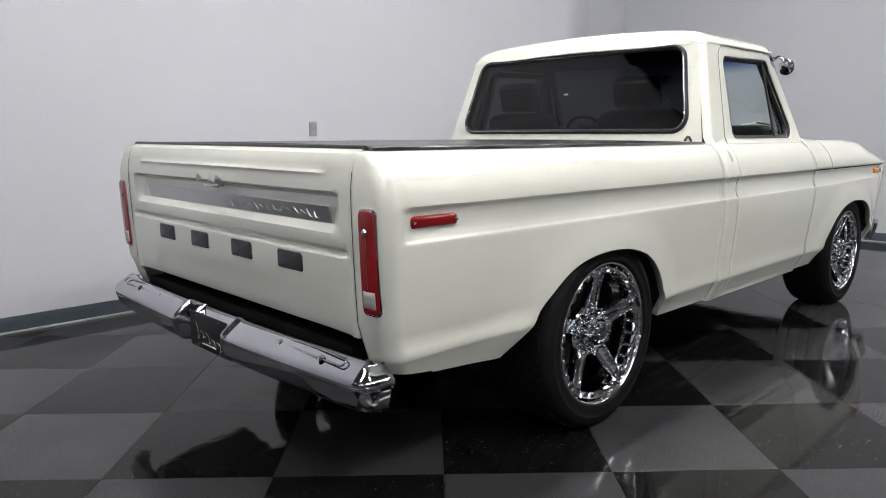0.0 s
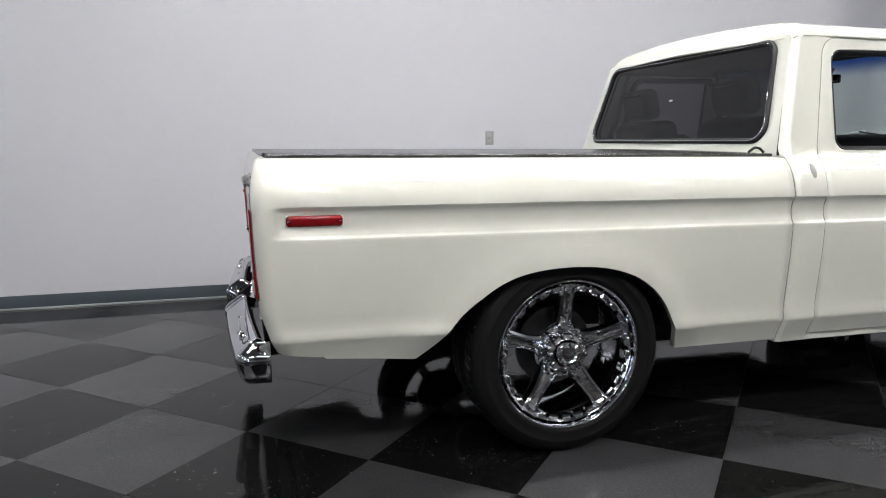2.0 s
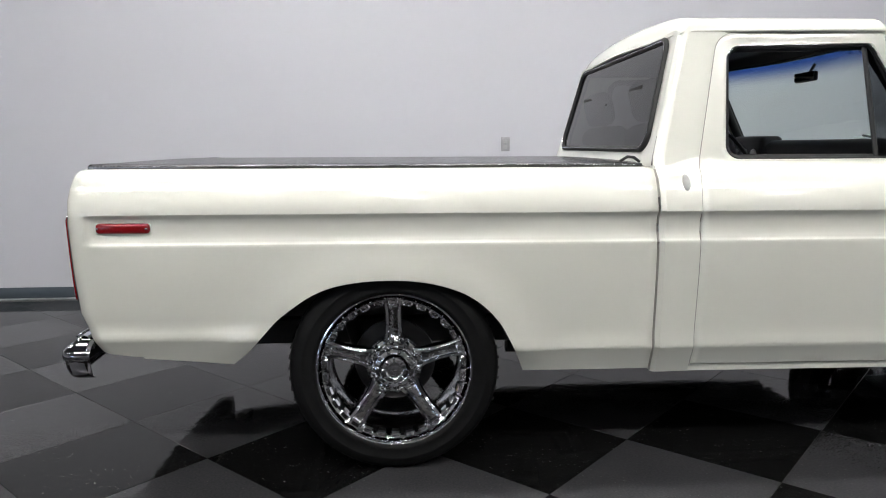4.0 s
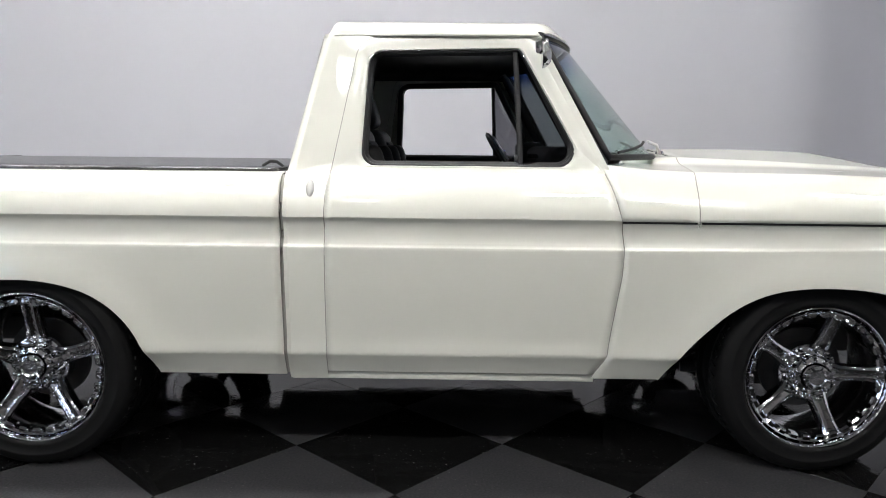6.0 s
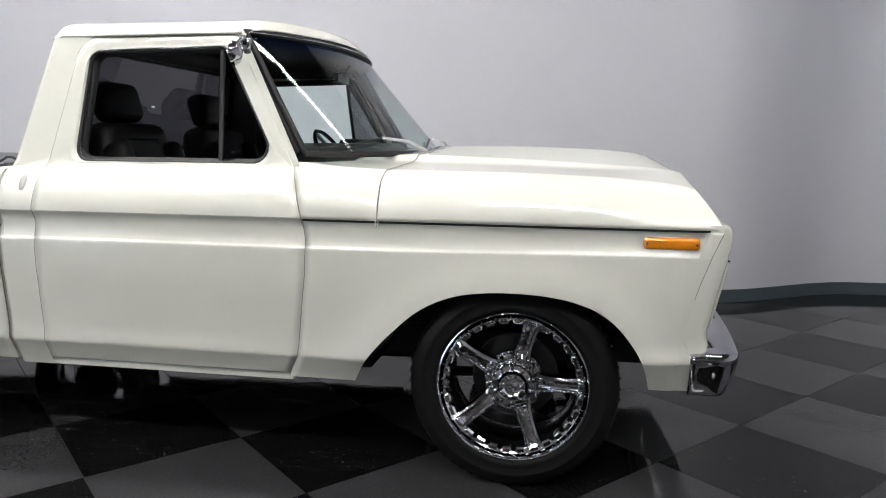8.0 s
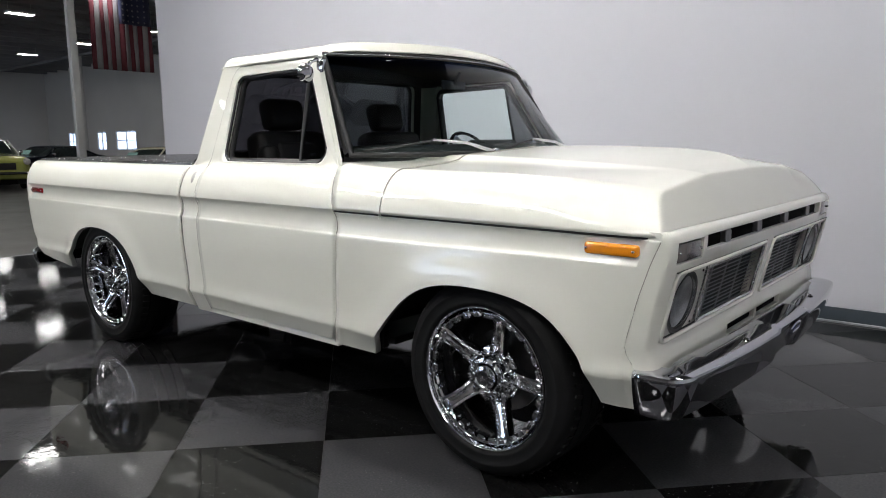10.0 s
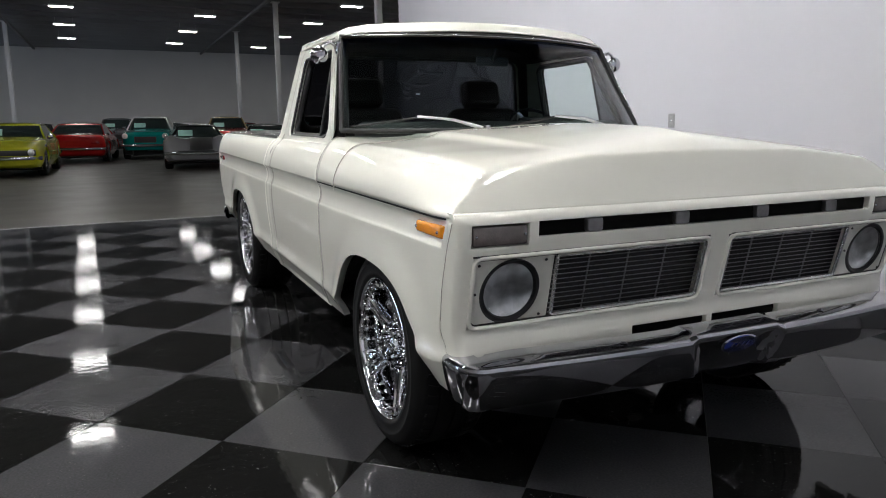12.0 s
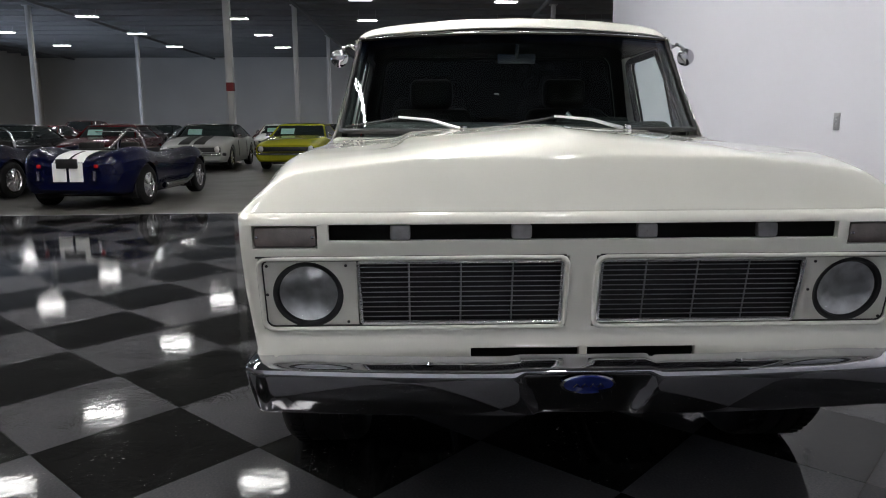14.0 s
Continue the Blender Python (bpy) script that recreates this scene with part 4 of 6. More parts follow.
def pierced(name, ys, zs, holes, mat, parent, depth, label="", bevel=0.004, push=0.0):
    """A plate on the truck's nose with openings; holes are (y0, y1, z0, z1)."""
    def solid(i, j):
        y, z = (ys[i] + ys[i + 1]) / 2, (zs[j] + zs[j + 1]) / 2
        return not any(a < y < b and c < z < d for a, b, c, d in holes)
    bm = bmesh.new()
    grid = {}
    for i, y in enumerate(ys):
        for j, z in enumerate(zs):
            wide = (half_width(2.0, z, 0.0) - 0.011) / 0.984 - 1
            grid[i, j] = bm.verts.new((lean(z) - wrap(y, z) + push, y * (1 + wide * smooth_at(0.953, 0.975, abs(y))), z))
    faces = []
    for i in range(len(ys) - 1):
        for j in range(len(zs) - 1):
            if solid(i, j):
                faces.append(bm.faces.new((grid[i, j], grid[i + 1, j], grid[i + 1, j + 1], grid[i, j + 1])))
    for v in [v for v in bm.verts if not v.link_faces]:
        bm.verts.remove(v)
    edges = [e for e in bm.edges if len(e.link_faces) == 1]
    ext = bmesh.ops.extrude_edge_only(bm, edges=edges)
    for v in [g for g in ext["geom"] if isinstance(g, bmesh.types.BMVert)]:
        v.co.x -= depth
    bmesh.ops.bevel(bm, geom=edges, offset=bevel, segments=2, affect="EDGES", profile=0.5)
    for v in bm.verts:
        v.co = Vector(raked(v.co))
    bmesh.ops.recalc_face_normals(bm, faces=bm.faces[:])
    me = bpy.data.meshes.new(name)
    bm.to_mesh(me)
    bm.free()
    me.materials.append(mat)
    me.polygons.foreach_set("use_smooth", [True] * len(me.polygons))
    me.set_sharp_from_angle(angle=radians(38))
    return put(name, me, parent, label)


slots = [(-0.737, 0.737, 0.916, 0.963)]
turns = [(-0.955, -0.770, 0.895, 0.960), (0.770, 0.955, 0.895, 0.960)]
bays = [(-0.945, -0.040, 0.638, 0.866), (0.040, 0.945, 0.638, 0.866)]
lows = [(-0.325, 0.004, 0.536, 0.574), (0.030, 0.360, 0.536, 0.574)]
cuts_y = sorted(set([-0.984, -0.98, -0.975, -0.965, -0.955, 0.955, 0.965, 0.975, 0.98, 0.984, 0.0] + [q for a in slots + turns + bays + lows for q in a[:2]]))
cuts_z = sorted(set([0.50, 0.52, 0.60, 0.62, 0.70, 0.76, 0.82, 0.88, 0.972, 0.98, 0.987, 0.994] + [q for a in slots + turns + bays + lows for q in a[2:]]))
nose = pierced("grille_shell", cuts_y, cuts_z, slots + turns + bays + lows, PAINT, truck, 0.045, "painted nose panel round grille and lamps")
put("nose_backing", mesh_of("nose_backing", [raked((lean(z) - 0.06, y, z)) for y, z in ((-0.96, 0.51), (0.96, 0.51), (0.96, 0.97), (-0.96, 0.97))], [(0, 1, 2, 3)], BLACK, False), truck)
for name_of, zlo, zhi, spans in (("slot_backing", 0.912, 0.967, ((-0.742, 0.742),)), ("vent_backing", 0.531, 0.578, ((-0.330, 0.009), (0.025, 0.365)))):
    for ya, yb in spans:
        rows = [[(lean(z) - 0.022, y, z) for y in (ya, (ya + yb) / 2, yb)] for z in (zlo, (zlo + zhi) / 2, zhi)]
        shell(name_of, rows, MATTE, nose, core=(1.5, 0, 0.8), thick=0.004)
for y in (-0.532, -0.182, 0.182, 0.532):
    # plain plates where the maker's letters stand in the slot
    rows = [[(lean(0.94) + o, y + a * q, 0.9395 + b * q) for a, b in rounded([(-0.029, -0.021), (0.029, -0.021), (0.029, 0.021), (-0.029, 0.021)], [0.008] * 4, 3, 1)] for o, q in ((-0.03, 1), (-0.006, 1), (-0.004, 0.92), (-0.004, 0.02))]
    shell("nameplate_block", rows, DULL_METAL, nose, closed=True, core=(2.0, y, 0.94))
for s in (-1, 1):
    v, f = box_data((-0.018, -0.090, -0.030), (0.0, 0.090, 0.030), 0.008, 3)
    lamp = put("turn_lamp", mesh_of("turn_lamp", [raked((lean(0.928) - wrap(s * 0.862 + y) + x - 0.004, s * 0.8625 + y, 0.9275 + z)) for x, y, z in v], f, SMOKE_LENS), nose, "smoked turn signal lens")
    for y in (-0.08, 0.08):
        v, f = lathe_data([(0.0, 0.004), (0.004, 0.003), (0.005, 0.0)], 10, "x")
        put("screw", mesh_of("screw", [raked((lean(0.928) - wrap(s * 0.8625 + y) - 0.004 + a, s * 0.8625 + y + b, 0.928 + c)) for a, b, c in v], f, CHROME), lamp)
    # headlight plate, ring, bowl and lens
    cy, cz, rr = s * 0.808, 0.750, 0.098
    ring_out = rounded([(0.6635, 0.6385), (0.9445, 0.6385), (0.9445, 0.8655), (0.6635, 0.8655)], [0.004, 0.022, 0.012, 0.004], 8, 3)
    prow = []
    for t, o in ((0.0, -0.03), (0.0, -0.012), (0.1, -0.010), (0.6, -0.010), (1.0, -0.010), (1.0, -0.05)):
        row = []
        for y, z in ring_out:
            a = math.atan2(z - cz, y - 0.808)
            yr, zr = 0.808 + rr * math.cos(a), cz + rr * math.sin(a)
            y2, z2 = y + (yr - y) * t, z + (zr - z) * t
            row.append((lean(z2) + o, s * y2, z2))
        prow.append(row)
    plate = shell("lamp_plate", prow, PLATE, nose, closed=True, core=(1.9, cy, cz), angle=50)
    hx = lean(cz) - 0.004
    tilt = 0.2

    def disc(prof, nm, mat, par, label=""):
        v, f = lathe_data(prof, 48, "x")
        return put(nm, mesh_of(nm, [raked((hx + a + c * tilt, cy + b, cz + c)) for a, b, c in v], f, mat), par, label)
    head = disc([(0.0, -0.038), (0.04, -0.034), (0.07, -0.025), (0.088, -0.016), (0.092, -0.012)], "headlight", REFLECTOR, truck, "round sealed-beam headlight")
    disc([(0.106, -0.03), (0.106, -0.008), (0.100, -0.002), (0.091, -0.004), (0.086, -0.014)], "headlight_ring", BLACK, head)
    disc([(0.092, -0.012), (0.08, 0.001), (0.06, 0.008), (0.03, 0.013), (0.0, 0.014)], "headlight_lens", CLEAR_GLASS, head)
    for a, b in ((0.115, 0.09), (-0.115, 0.09), (0.115, -0.09), (-0.12, 0.0)):
        v, f = lathe_data([(0.0, 0.004), (0.004, 0.003), (0.005, 0.0)], 8, "x")
        put("screw", mesh_of("screw", [raked((lean(cz + b) - 0.010 + p, cy + a + q, cz + b + r)) for p, q, r in v], f, BLACK), plate)
    # billet insert: frame, bars and uprights
    y0, y1, z0, z1 = 0.046, 0.660, 0.645, 0.860

    def pt(y, z, o=0.0):
        return raked((lean(z) - 0.016 + o, s * y, z))
    frame_out = rounded([(y0 + 0.011, z0 + 0.010), (y1 - 0.008, z0 + 0.010), (y1 - 0.003, z1 - 0.009), (y0 + 0.011, z1 - 0.009)], [0.010] * 4, 5, 4)
    grille = put("grille_insert", mesh_of("grille_insert", *tube_data([pt(y, z, 0.012) for y, z in frame_out], 0.0065, 6, True), STEEL_BRIGHT, angle=60), nose, "bright billet grille insert")
    for k in range(13):
        z = z0 + 0.012 + (z1 - z0 - 0.024) * k / 12
        put("grille_bar", mesh_of("grille_bar", *box_data(tuple(min(a, b) for a, b in zip(pt(y0 + 0.006, z, -0.010), pt(y1 - 0.008, z - 0.0026, -0.005))),
                                                         tuple(max(a, b) for a, b in zip(pt(y0 + 0.006, z, -0.010), pt(y1 - 0.008, z - 0.0026, -0.005))), 0.0008, 1), BILLET), grille)
    for y in (0.20, 0.355, 0.51):
        put("grille_upright", mesh_of("grille_upright", *tube_data([pt(y, z, -0.022) for z in np.linspace(z0, z1, 5)], 0.0028, 6), BILLET), grille)
    block("hood_latch_tab", (lean(0.65) - 0.02, s * 0.36 - 0.055, 0.640), (lean(0.65) - 0.004, s * 0.36 + 0.055, 0.656), BLACK, grille, rake=True, bevel=0.003)
    # Black sheet stands in for the shade behind the bars.
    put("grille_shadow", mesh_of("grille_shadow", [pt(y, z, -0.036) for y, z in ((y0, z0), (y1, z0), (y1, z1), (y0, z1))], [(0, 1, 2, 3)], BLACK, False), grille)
    lip = rounded([(0.044, 0.640), (0.943, 0.640), (0.943, 0.864), (0.044, 0.864)], [0.026, 0.028, 0.022, 0.026], 8, 8)
    bar("bay_lip", [(lean(z) - wrap(y, z) + 0.001, s * y, z) for y, z in lip], 0.0075, PAINT, nose, closed=True, rake=True, sides=8)
    inner_lip = rounded([(0.052, 0.648), (0.935, 0.648), (0.935, 0.856), (0.052, 0.856)], [0.020, 0.022, 0.018, 0.020], 8, 8)
    bar("bay_shadow_joint", [(lean(z) - wrap(y, z) - 0.008, s * y, z) for y, z in inner_lip], 0.003, SEAM, nose, closed=True, rake=True, sides=6)
    # top joint of the bay
    bar("bay_joint", [(lean(0.869) + 0.0005, s * y, 0.869) for y in np.linspace(0.05, 0.95, 12)], 0.003, SEAM, truck, rake=True, sides=6)


# ---- bumpers
def front_bumper():
    rows = []
    ys = sorted(set([round(y, 4) for y in np.linspace(-0.90, 0.90, 61)] + [s * round(float(q), 4) for s in (-1, 1) for q in np.linspace(0.105, 0.245, 15)]))
    path = [(y, 2.325 - 0.055 * (abs(y) / 0.9) ** 2.2, 0.0) for y in ys]
    # wrap at both ends
    ends = []
    for a in np.linspace(0.12, 1, 14):
        t = a * math.pi / 2
        ends.append((0.90 + 0.098 * math.sin(t), 2.27 - 0.085 * (1 - math.cos(t)), a))
    ends += [(0.999, 2.185 - d, 1.0) for d in (0.02, 0.04, 0.06, 0.09)]
    full = [(-y, x, a) for y, x, a in reversed(ends)] + path + ends
    prof = [(-0.125, 0.550), (-0.118, 0.562), (-0.100, 0.568), (-0.035, 0.562), (-0.012, 0.555), (-0.003, 0.549), (0.0, 0.541), (0.0, 0.531), (-0.004, 0.51), (-0.012, 0.48), (-0.024, 0.445), (-0.033, 0.424), (-0.038, 0.412), (-0.042, 0.406)]
    for y, x, a in full:
        row = []
        for k, (dx, z) in enumerate(prof):
            lim = 0.142 + 0.058 * smooth_at(0.40, 0.56, z)
            mid = smooth_at(lim + 0.022, lim - 0.022, abs(y))
            narrow = 1 - 0.25 * a
            zz, dd = z - 0.008 * smooth_at(0.80, 0.99, abs(y)) * smooth_at(0.55, 0.584, z) - 0.004 * a, dx * narrow
            if mid and k >= 2:
                zz = zz + 0.006 * mid * smooth_at(0.45, 0.53, z) * smooth_at(0.59, 0.562, z)
                dd = dx - 0.024 * mid * smooth_at(0.57, 0.46, z)
            dd = max(dd, -0.125 + 0.045 * smooth_at(0.60, 0.99, abs(y)))
            if a == 0.0:
                row.append((x + dd, y, zz))
            else:
                sy = 1 if y > 0 else -1
                t = a * math.pi / 2
                row.append((x + dd * math.cos(t) * 1.0, y + sy * dd * math.sin(t), zz))
        rows.append(row)
    b = shell("front_bumper", rows, CHROME, truck, "chrome front bumper with a centre dip", thick=0.004, core=(2.0, 0, 0.5), angle=32)
    v, f = lathe_data([(0.0, 0.004), (0.9, 0.004), (1.0, 0.0)], 32, "x")
    for sc, o, mat, nm in ((1.0, 0.0, CHROME, "badge_rim"), (0.93, 0.002, BADGE_BLUE, "oval_badge")):
        put(nm, mesh_of(nm, [raked((2.318 + o + a + c * 0.034 * 0.35, b2 * 0.080 * sc, 0.514 + c * 0.034 * sc)) for a, b2, c in v], f, mat), b, "blue oval badge" if mat is BADGE_BLUE else "")
    for k, y in enumerate((-0.034, -0.012, 0.012, 0.034)):
        bar("badge_stroke", [raked((2.324, y - 0.008, 0.508)), raked((2.328, y, 0.520)), raked((2.324, y + 0.008, 0.509))], 0.0022, CHROME, b, sides=5)
    for y, z, x in ((-0.45, 0.564, 2.270), (0.45, 0.564, 2.270)):
        v, f = lathe_data([(0.0, 0.007), (0.008, 0.006), (0.013, 0.0)], 14, "z")
        put("bumper_bolt", mesh_of("bumper_bolt", [raked((x + a, y + b2, z + c)) for a, b2, c in v], f, CHROME), b)
    return b


def rear_bumper():
    rows = []
    ys = sorted(set([round(y, 4) for y in np.linspace(-0.93, 0.93, 57)] + [round(float(q), 4) for q in np.linspace(-0.26, -0.15, 16)] + [round(float(q), 4) for q in np.linspace(0.11, 0.22, 16)]))
    full = [(y, 0.0) for y in ys]
    ends = [(0.93 + 0.066 * math.sin(a * math.pi / 2), a, 0.0) for a in np.linspace(0.08, 1, 14)] + [(0.996, 1.0, d) for d in (0.015, 0.035, 0.055)]
    full = [(-y, a, d) for y, a, d in reversed(ends)] + [(y, a, 0.0) for y, a in full] + ends
    # a step that slopes down to its front edge, then a tall face
    prof = [(0.110, 0.480), (0.100, 0.505), (0.090, 0.520), (0.076, 0.524), (0.062, 0.519), (0.045, 0.507), (0.028, 0.495), (0.013, 0.483), (0.006, 0.476), (0.002, 0.468), (0.0, 0.458), (0.001, 0.445), (0.006, 0.425), (0.013, 0.405), (0.021, 0.388), (0.031, 0.376), (0.048, 0.371)]
    for y, a, run in full:
        mid = smooth_at(0.195, 0.165, abs(y + 0.02))
        pod = math.exp(-((abs(y + 0.02) - 0.20) / 0.016) ** 2)
        t = a * math.pi / 2
        sy = 1 if y > 0 else -1
        front = -2.770 + 0.040 * min(1.0, abs(y) / 0.93) ** 2
        row = []
        for d, z in prof:
            w = smooth_at(0.12, 0.08, d)
            z = z + (0.010 * pod * w - 0.018 * mid) * smooth_at(0.42, 0.48, z)
            d = d + 0.052 * mid * w - 0.006 * pod * w
            if a:
                d = min(d, 0.110 - 0.045 * a) * (1 - 0.2 * a)
                row.append((front + 0.066 * (1 - math.cos(t)) + d * math.cos(t) + run, y - sy * d * math.sin(t), z - 0.012 * a * smooth_at(0.47, 0.54, z)))
            else:
                row.append((front + d, y, z))
        rows.append(row)
    b = shell("rear_bumper", rows, CHROME, truck, "chrome rear step bumper", thick=0.004, core=(-2.4, 0, 0.45), angle=65)
    plate = block("licence_plate", (-2.726, -0.173, 0.362), (-2.720, 0.133, 0.504), BLACK, b, "black dealer plate with pale script strokes", rake=True, bevel=0.002)
    for k in range(5):
        y = 0.11 - 0.046 * k
        amp = (0.034, 0.012, 0.02, 0.010, 0.016)[k]
        stroke = [raked((-2.7275, y - 0.02 - 0.05 * t - 0.012 * math.sin(6 * t), 0.430 - 0.008 * k + amp * math.cos(1.4 * t * math.pi))) for t in np.linspace(0, 1, 9)]
        bar("plate_stroke", stroke, 0.001, STEEL_WHITE, plate, sides=5)
    put("plate_bar", mesh_of("plate_bar", *box_data((-2.7285, -0.08, 0.4005), (-2.726, 0.03, 0.406), 0), STEEL_WHITE, False), plate)
    for y in (-0.09, 0.09):
        for z in (0.535, 0.415):
            v, f = lathe_data([(0.0, -0.004), (0.004, -0.003), (0.006, 0.0)], 8, "x")
            put("plate_bolt", mesh_of("plate_bolt", [raked((-2.726 + a, y - 0.02 + b2, z + c - 0.045)) for a, b2, c in v], f, CHROME), plate)
    for y in (-0.76, -0.525, 0.455, 0.685):
        v, f = lathe_data([(0.0, 0.007), (0.008, 0.006), (0.013, 0.0)], 14, "z")
        put("bumper_bolt", mesh_of("bumper_bolt", [raked((-2.712 + a, y + b2, 0.505 + c + 0.5 * a)) for a, b2, c in v], f, CHROME), b)
    for s in (-1, 1):
        pad = rounded([(-0.016, -0.27), (0.016, -0.27), (0.016, 0.27), (-0.016, 0.27)], [0.014] * 4, 5, 4)
        bar("step_bead", [(-2.698 + 0.75 * a, s * 0.60 + q, 0.5125 + 0.55 * a) for a, q in pad], 0.003, CHROME, b, closed=True, rake=True, sides=6)
    # Matte black stay and added panel put the deep gap's shade into colour.
    block("bumper_stay", (-2.62, -0.80, 0.42), (-2.56, 0.80, 0.53), MATTE, b, rake=True)
    block("rear_apron", (-2.50, -0.93, 0.45), (-2.48, 0.93, 0.64), MATTE, b, rake=True)
    return b


front_bumper()
rear_bumper()


# ---- wheels
def wheel(x, s, spin, label, tall, rim_size):
    def slim(v):
        return [(p[0] * rim_size, p[1], p[2] * rim_size) for p in v]

    hub = new("wheel")
    hub.parent = truck
    hub.matrix_basis = pose(x, s * (0.848 if x < 0 else 0.838), tall - 0.0005) @ (pose(0, 0, 0, 0, 0, 180) if s > 0 else Matrix.Identity(4)) @ Matrix.Rotation(radians(-spin), 4, "Y")
    hub["label"] = label
    # outboard is -y here
    tyre_prof = [(0.292, 0.13), (0.305, 0.145), (0.34, 0.152), (0.372, 0.145), (0.389, 0.128), (0.395, 0.11), (0.397, 0.075), (0.389, 0.072), (0.389, 0.064), (0.398, 0.061), (0.3985, 0.006), (0.390, 0.004),
                 (0.390, -0.004), (0.3985, -0.006), (0.398, -0.061), (0.389, -0.064), (0.389, -0.072), (0.397, -0.075), (0.395, -0.11), (0.389, -0.128), (0.380, -0.139), (0.372, -0.146), (0.355, -0.1515), (0.352, -0.1535), (0.348, -0.1535), (0.345, -0.152), (0.322, -0.150), (0.318, -0.1515), (0.312, -0.1505), (0.304, -0.145), (0.298, -0.102), (0.292, -0.125)]
    tyre_prof = [(0.292 * rim_size + (r - 0.292) * (tall - 0.292 * rim_size) / (0.3985 - 0.292), h) for r, h in tyre_prof]
    v, f = lathe_data(tyre_prof, 72)
    tyre = put("tyre", mesh_of("tyre", v, f, TYRE, angle=50), hub, "low-profile black tyre")
    lugs = []
    for k in range(60):
        a = 2 * math.pi * k / 60
        for sy in (-1, 1):
            b = box_data((tall - 0.0125, sy * 0.096 - 0.022, -0.006), (tall - 0.0002, sy * 0.096 + 0.022, 0.006), 0)
            lugs.append(moved(b, Matrix.Rotation(a, 4, "Y") @ Matrix.Rotation(0.3 * sy, 4, "X")))
    tagged(put("tread", mesh_of("tread", *join(*lugs), TYRE, False), hub), kind="stuff")
    rim_prof = [(0.292, 0.12), (0.27, 0.11), (0.255, 0.06), (0.252, -0.06), (0.262, -0.095), (0.268, -0.115), (0.271, -0.128), (0.280, -0.134), (0.288, -0.102), (0.294, -0.141), (0.299, -0.147), (0.3025, -0.146), (0.302, -0.140), (0.296, -0.132)]
    v, f = lathe_data(rim_prof, 72)
    put("rim", mesh_of("rim", slim(v), f, WHEEL_CHROME, angle=40), hub, "chrome rim")
    # notches round the inner lip
    bits = []
    for k in range(30):
        b = box_data((0.2545, -0.133, -0.0215), (0.283, -0.088, 0.0215), 0.007, 1)
        bits.append(moved(b, Matrix.Rotation(2 * math.pi * (k + 0.5) / 30, 4, "Y")))
    for k in range(30):
        b = lathe_data([(0.0, -0.006), (0.003, -0.005), (0.0045, 0.0)], 6)
        bits.append(moved(moved(b, Matrix.Translation((0.284, -0.136, 0))), Matrix.Rotation(2 * math.pi * k / 30, 4, "Y")))
    tagged(put("rim_studs", mesh_of("rim_studs", slim(join(*bits)[0]), join(*bits)[1], WHEEL_CHROME), hub), kind="stuff")
    for k in range(5):
        rows = []
        for r, w, o, d in ((0.05, 0.058, -0.066, 0.05), (0.09, 0.048, -0.080, 0.045), (0.12, 0.037, -0.091, 0.045), (0.17, 0.031, -0.102, 0.042), (0.22, 0.031, -0.112, 0.038), (0.255, 0.036, -0.121, 0.034), (0.275, 0.042, -0.129, 0.028), (0.284, 0.045, -0.134, 0.02)):
            rows.append([(r, o + d, -w), (r, o + 0.012, -w * 1.04), (r, o + 0.002, -w * 0.9), (r, o - 0.003, -w * 0.62), (r, o + 0.004, -w * 0.5), (r, o + 0.007, 0), (r, o + 0.004, w * 0.5), (r, o - 0.003, w * 0.62), (r, o + 0.002, w * 0.9), (r, o + 0.012, w * 1.04), (r, o + d, w)])
        v, f = lattice(rows, True)
        turn = Matrix.Rotation(-math.pi / 2 + 2 * math.pi * k / 5, 4, "Y")
        put("spoke", mesh_of("spoke", slim([tuple(turn @ Vector(p)) for p in v]), facing(v, f, ((0.17, 0.0, 0), 1)), WHEEL_CHROME, angle=30), hub)
    cap_prof = [(0.088, -0.02), (0.088, -0.066), (0.082, -0.076), (0.07, -0.080), (0.062, -0.079), (0.060, -0.110), (0.056, -0.118), (0.046, -0.121), (0.042, -0.119), (0.040, -0.102), (0.036, -0.141), (0.026, -0.143), (0.022, -0.139), (0.0, -0.138)]
    cap_prof = [(r * 1.28, h) for r, h in cap_prof]
    v, f = lathe_data(cap_prof, 36)
    put("hub_cap", mesh_of("hub_cap", v, f, WHEEL_CHROME, angle=30), hub)
    nut = mesh_of("lug_nut", *lathe_data([(0.0, -0.104), (0.006, -0.103), (0.010, -0.096), (0.011, -0.07)], 8), WHEEL_CHROME, angle=30)
    for k in range(10):
        put("lug_nut", nut, hub, m=Matrix.Rotation(2 * math.pi * k / 10 + 0.2, 4, "Y") @ Matrix.Translation((0.095, 0, 0)))
    stud = mesh_of("cap_stud", *lathe_data([(0.0, -0.131), (0.005, -0.130), (0.008, -0.124), (0.009, -0.11)], 6), WHEEL_CHROME, angle=20)
    for k in range(10):
        put("cap_stud", stud, hub, m=Matrix.Rotation(2 * math.pi * k / 10, 4, "Y") @ Matrix.Translation((0.066, 0, 0)))
    rib = mesh_of("cap_rib", *box_data((0.072, -0.117, -0.008), (0.084, -0.078, 0.008), 0.002, 1), WHEEL_CHROME)
    for k in range(12):
        put("cap_rib", rib, hub, m=Matrix.Rotation(2 * math.pi * k / 12, 4, "Y"))
    tooth = mesh_of("cap_tooth", *box_data((0.033, -0.147, -0.005), (0.048, -0.137, 0.005), 0.0015, 1), WHEEL_CHROME)
    for k in range(8):
        put("cap_tooth", tooth, hub, m=Matrix.Rotation(2 * math.pi * k / 8, 4, "Y"))
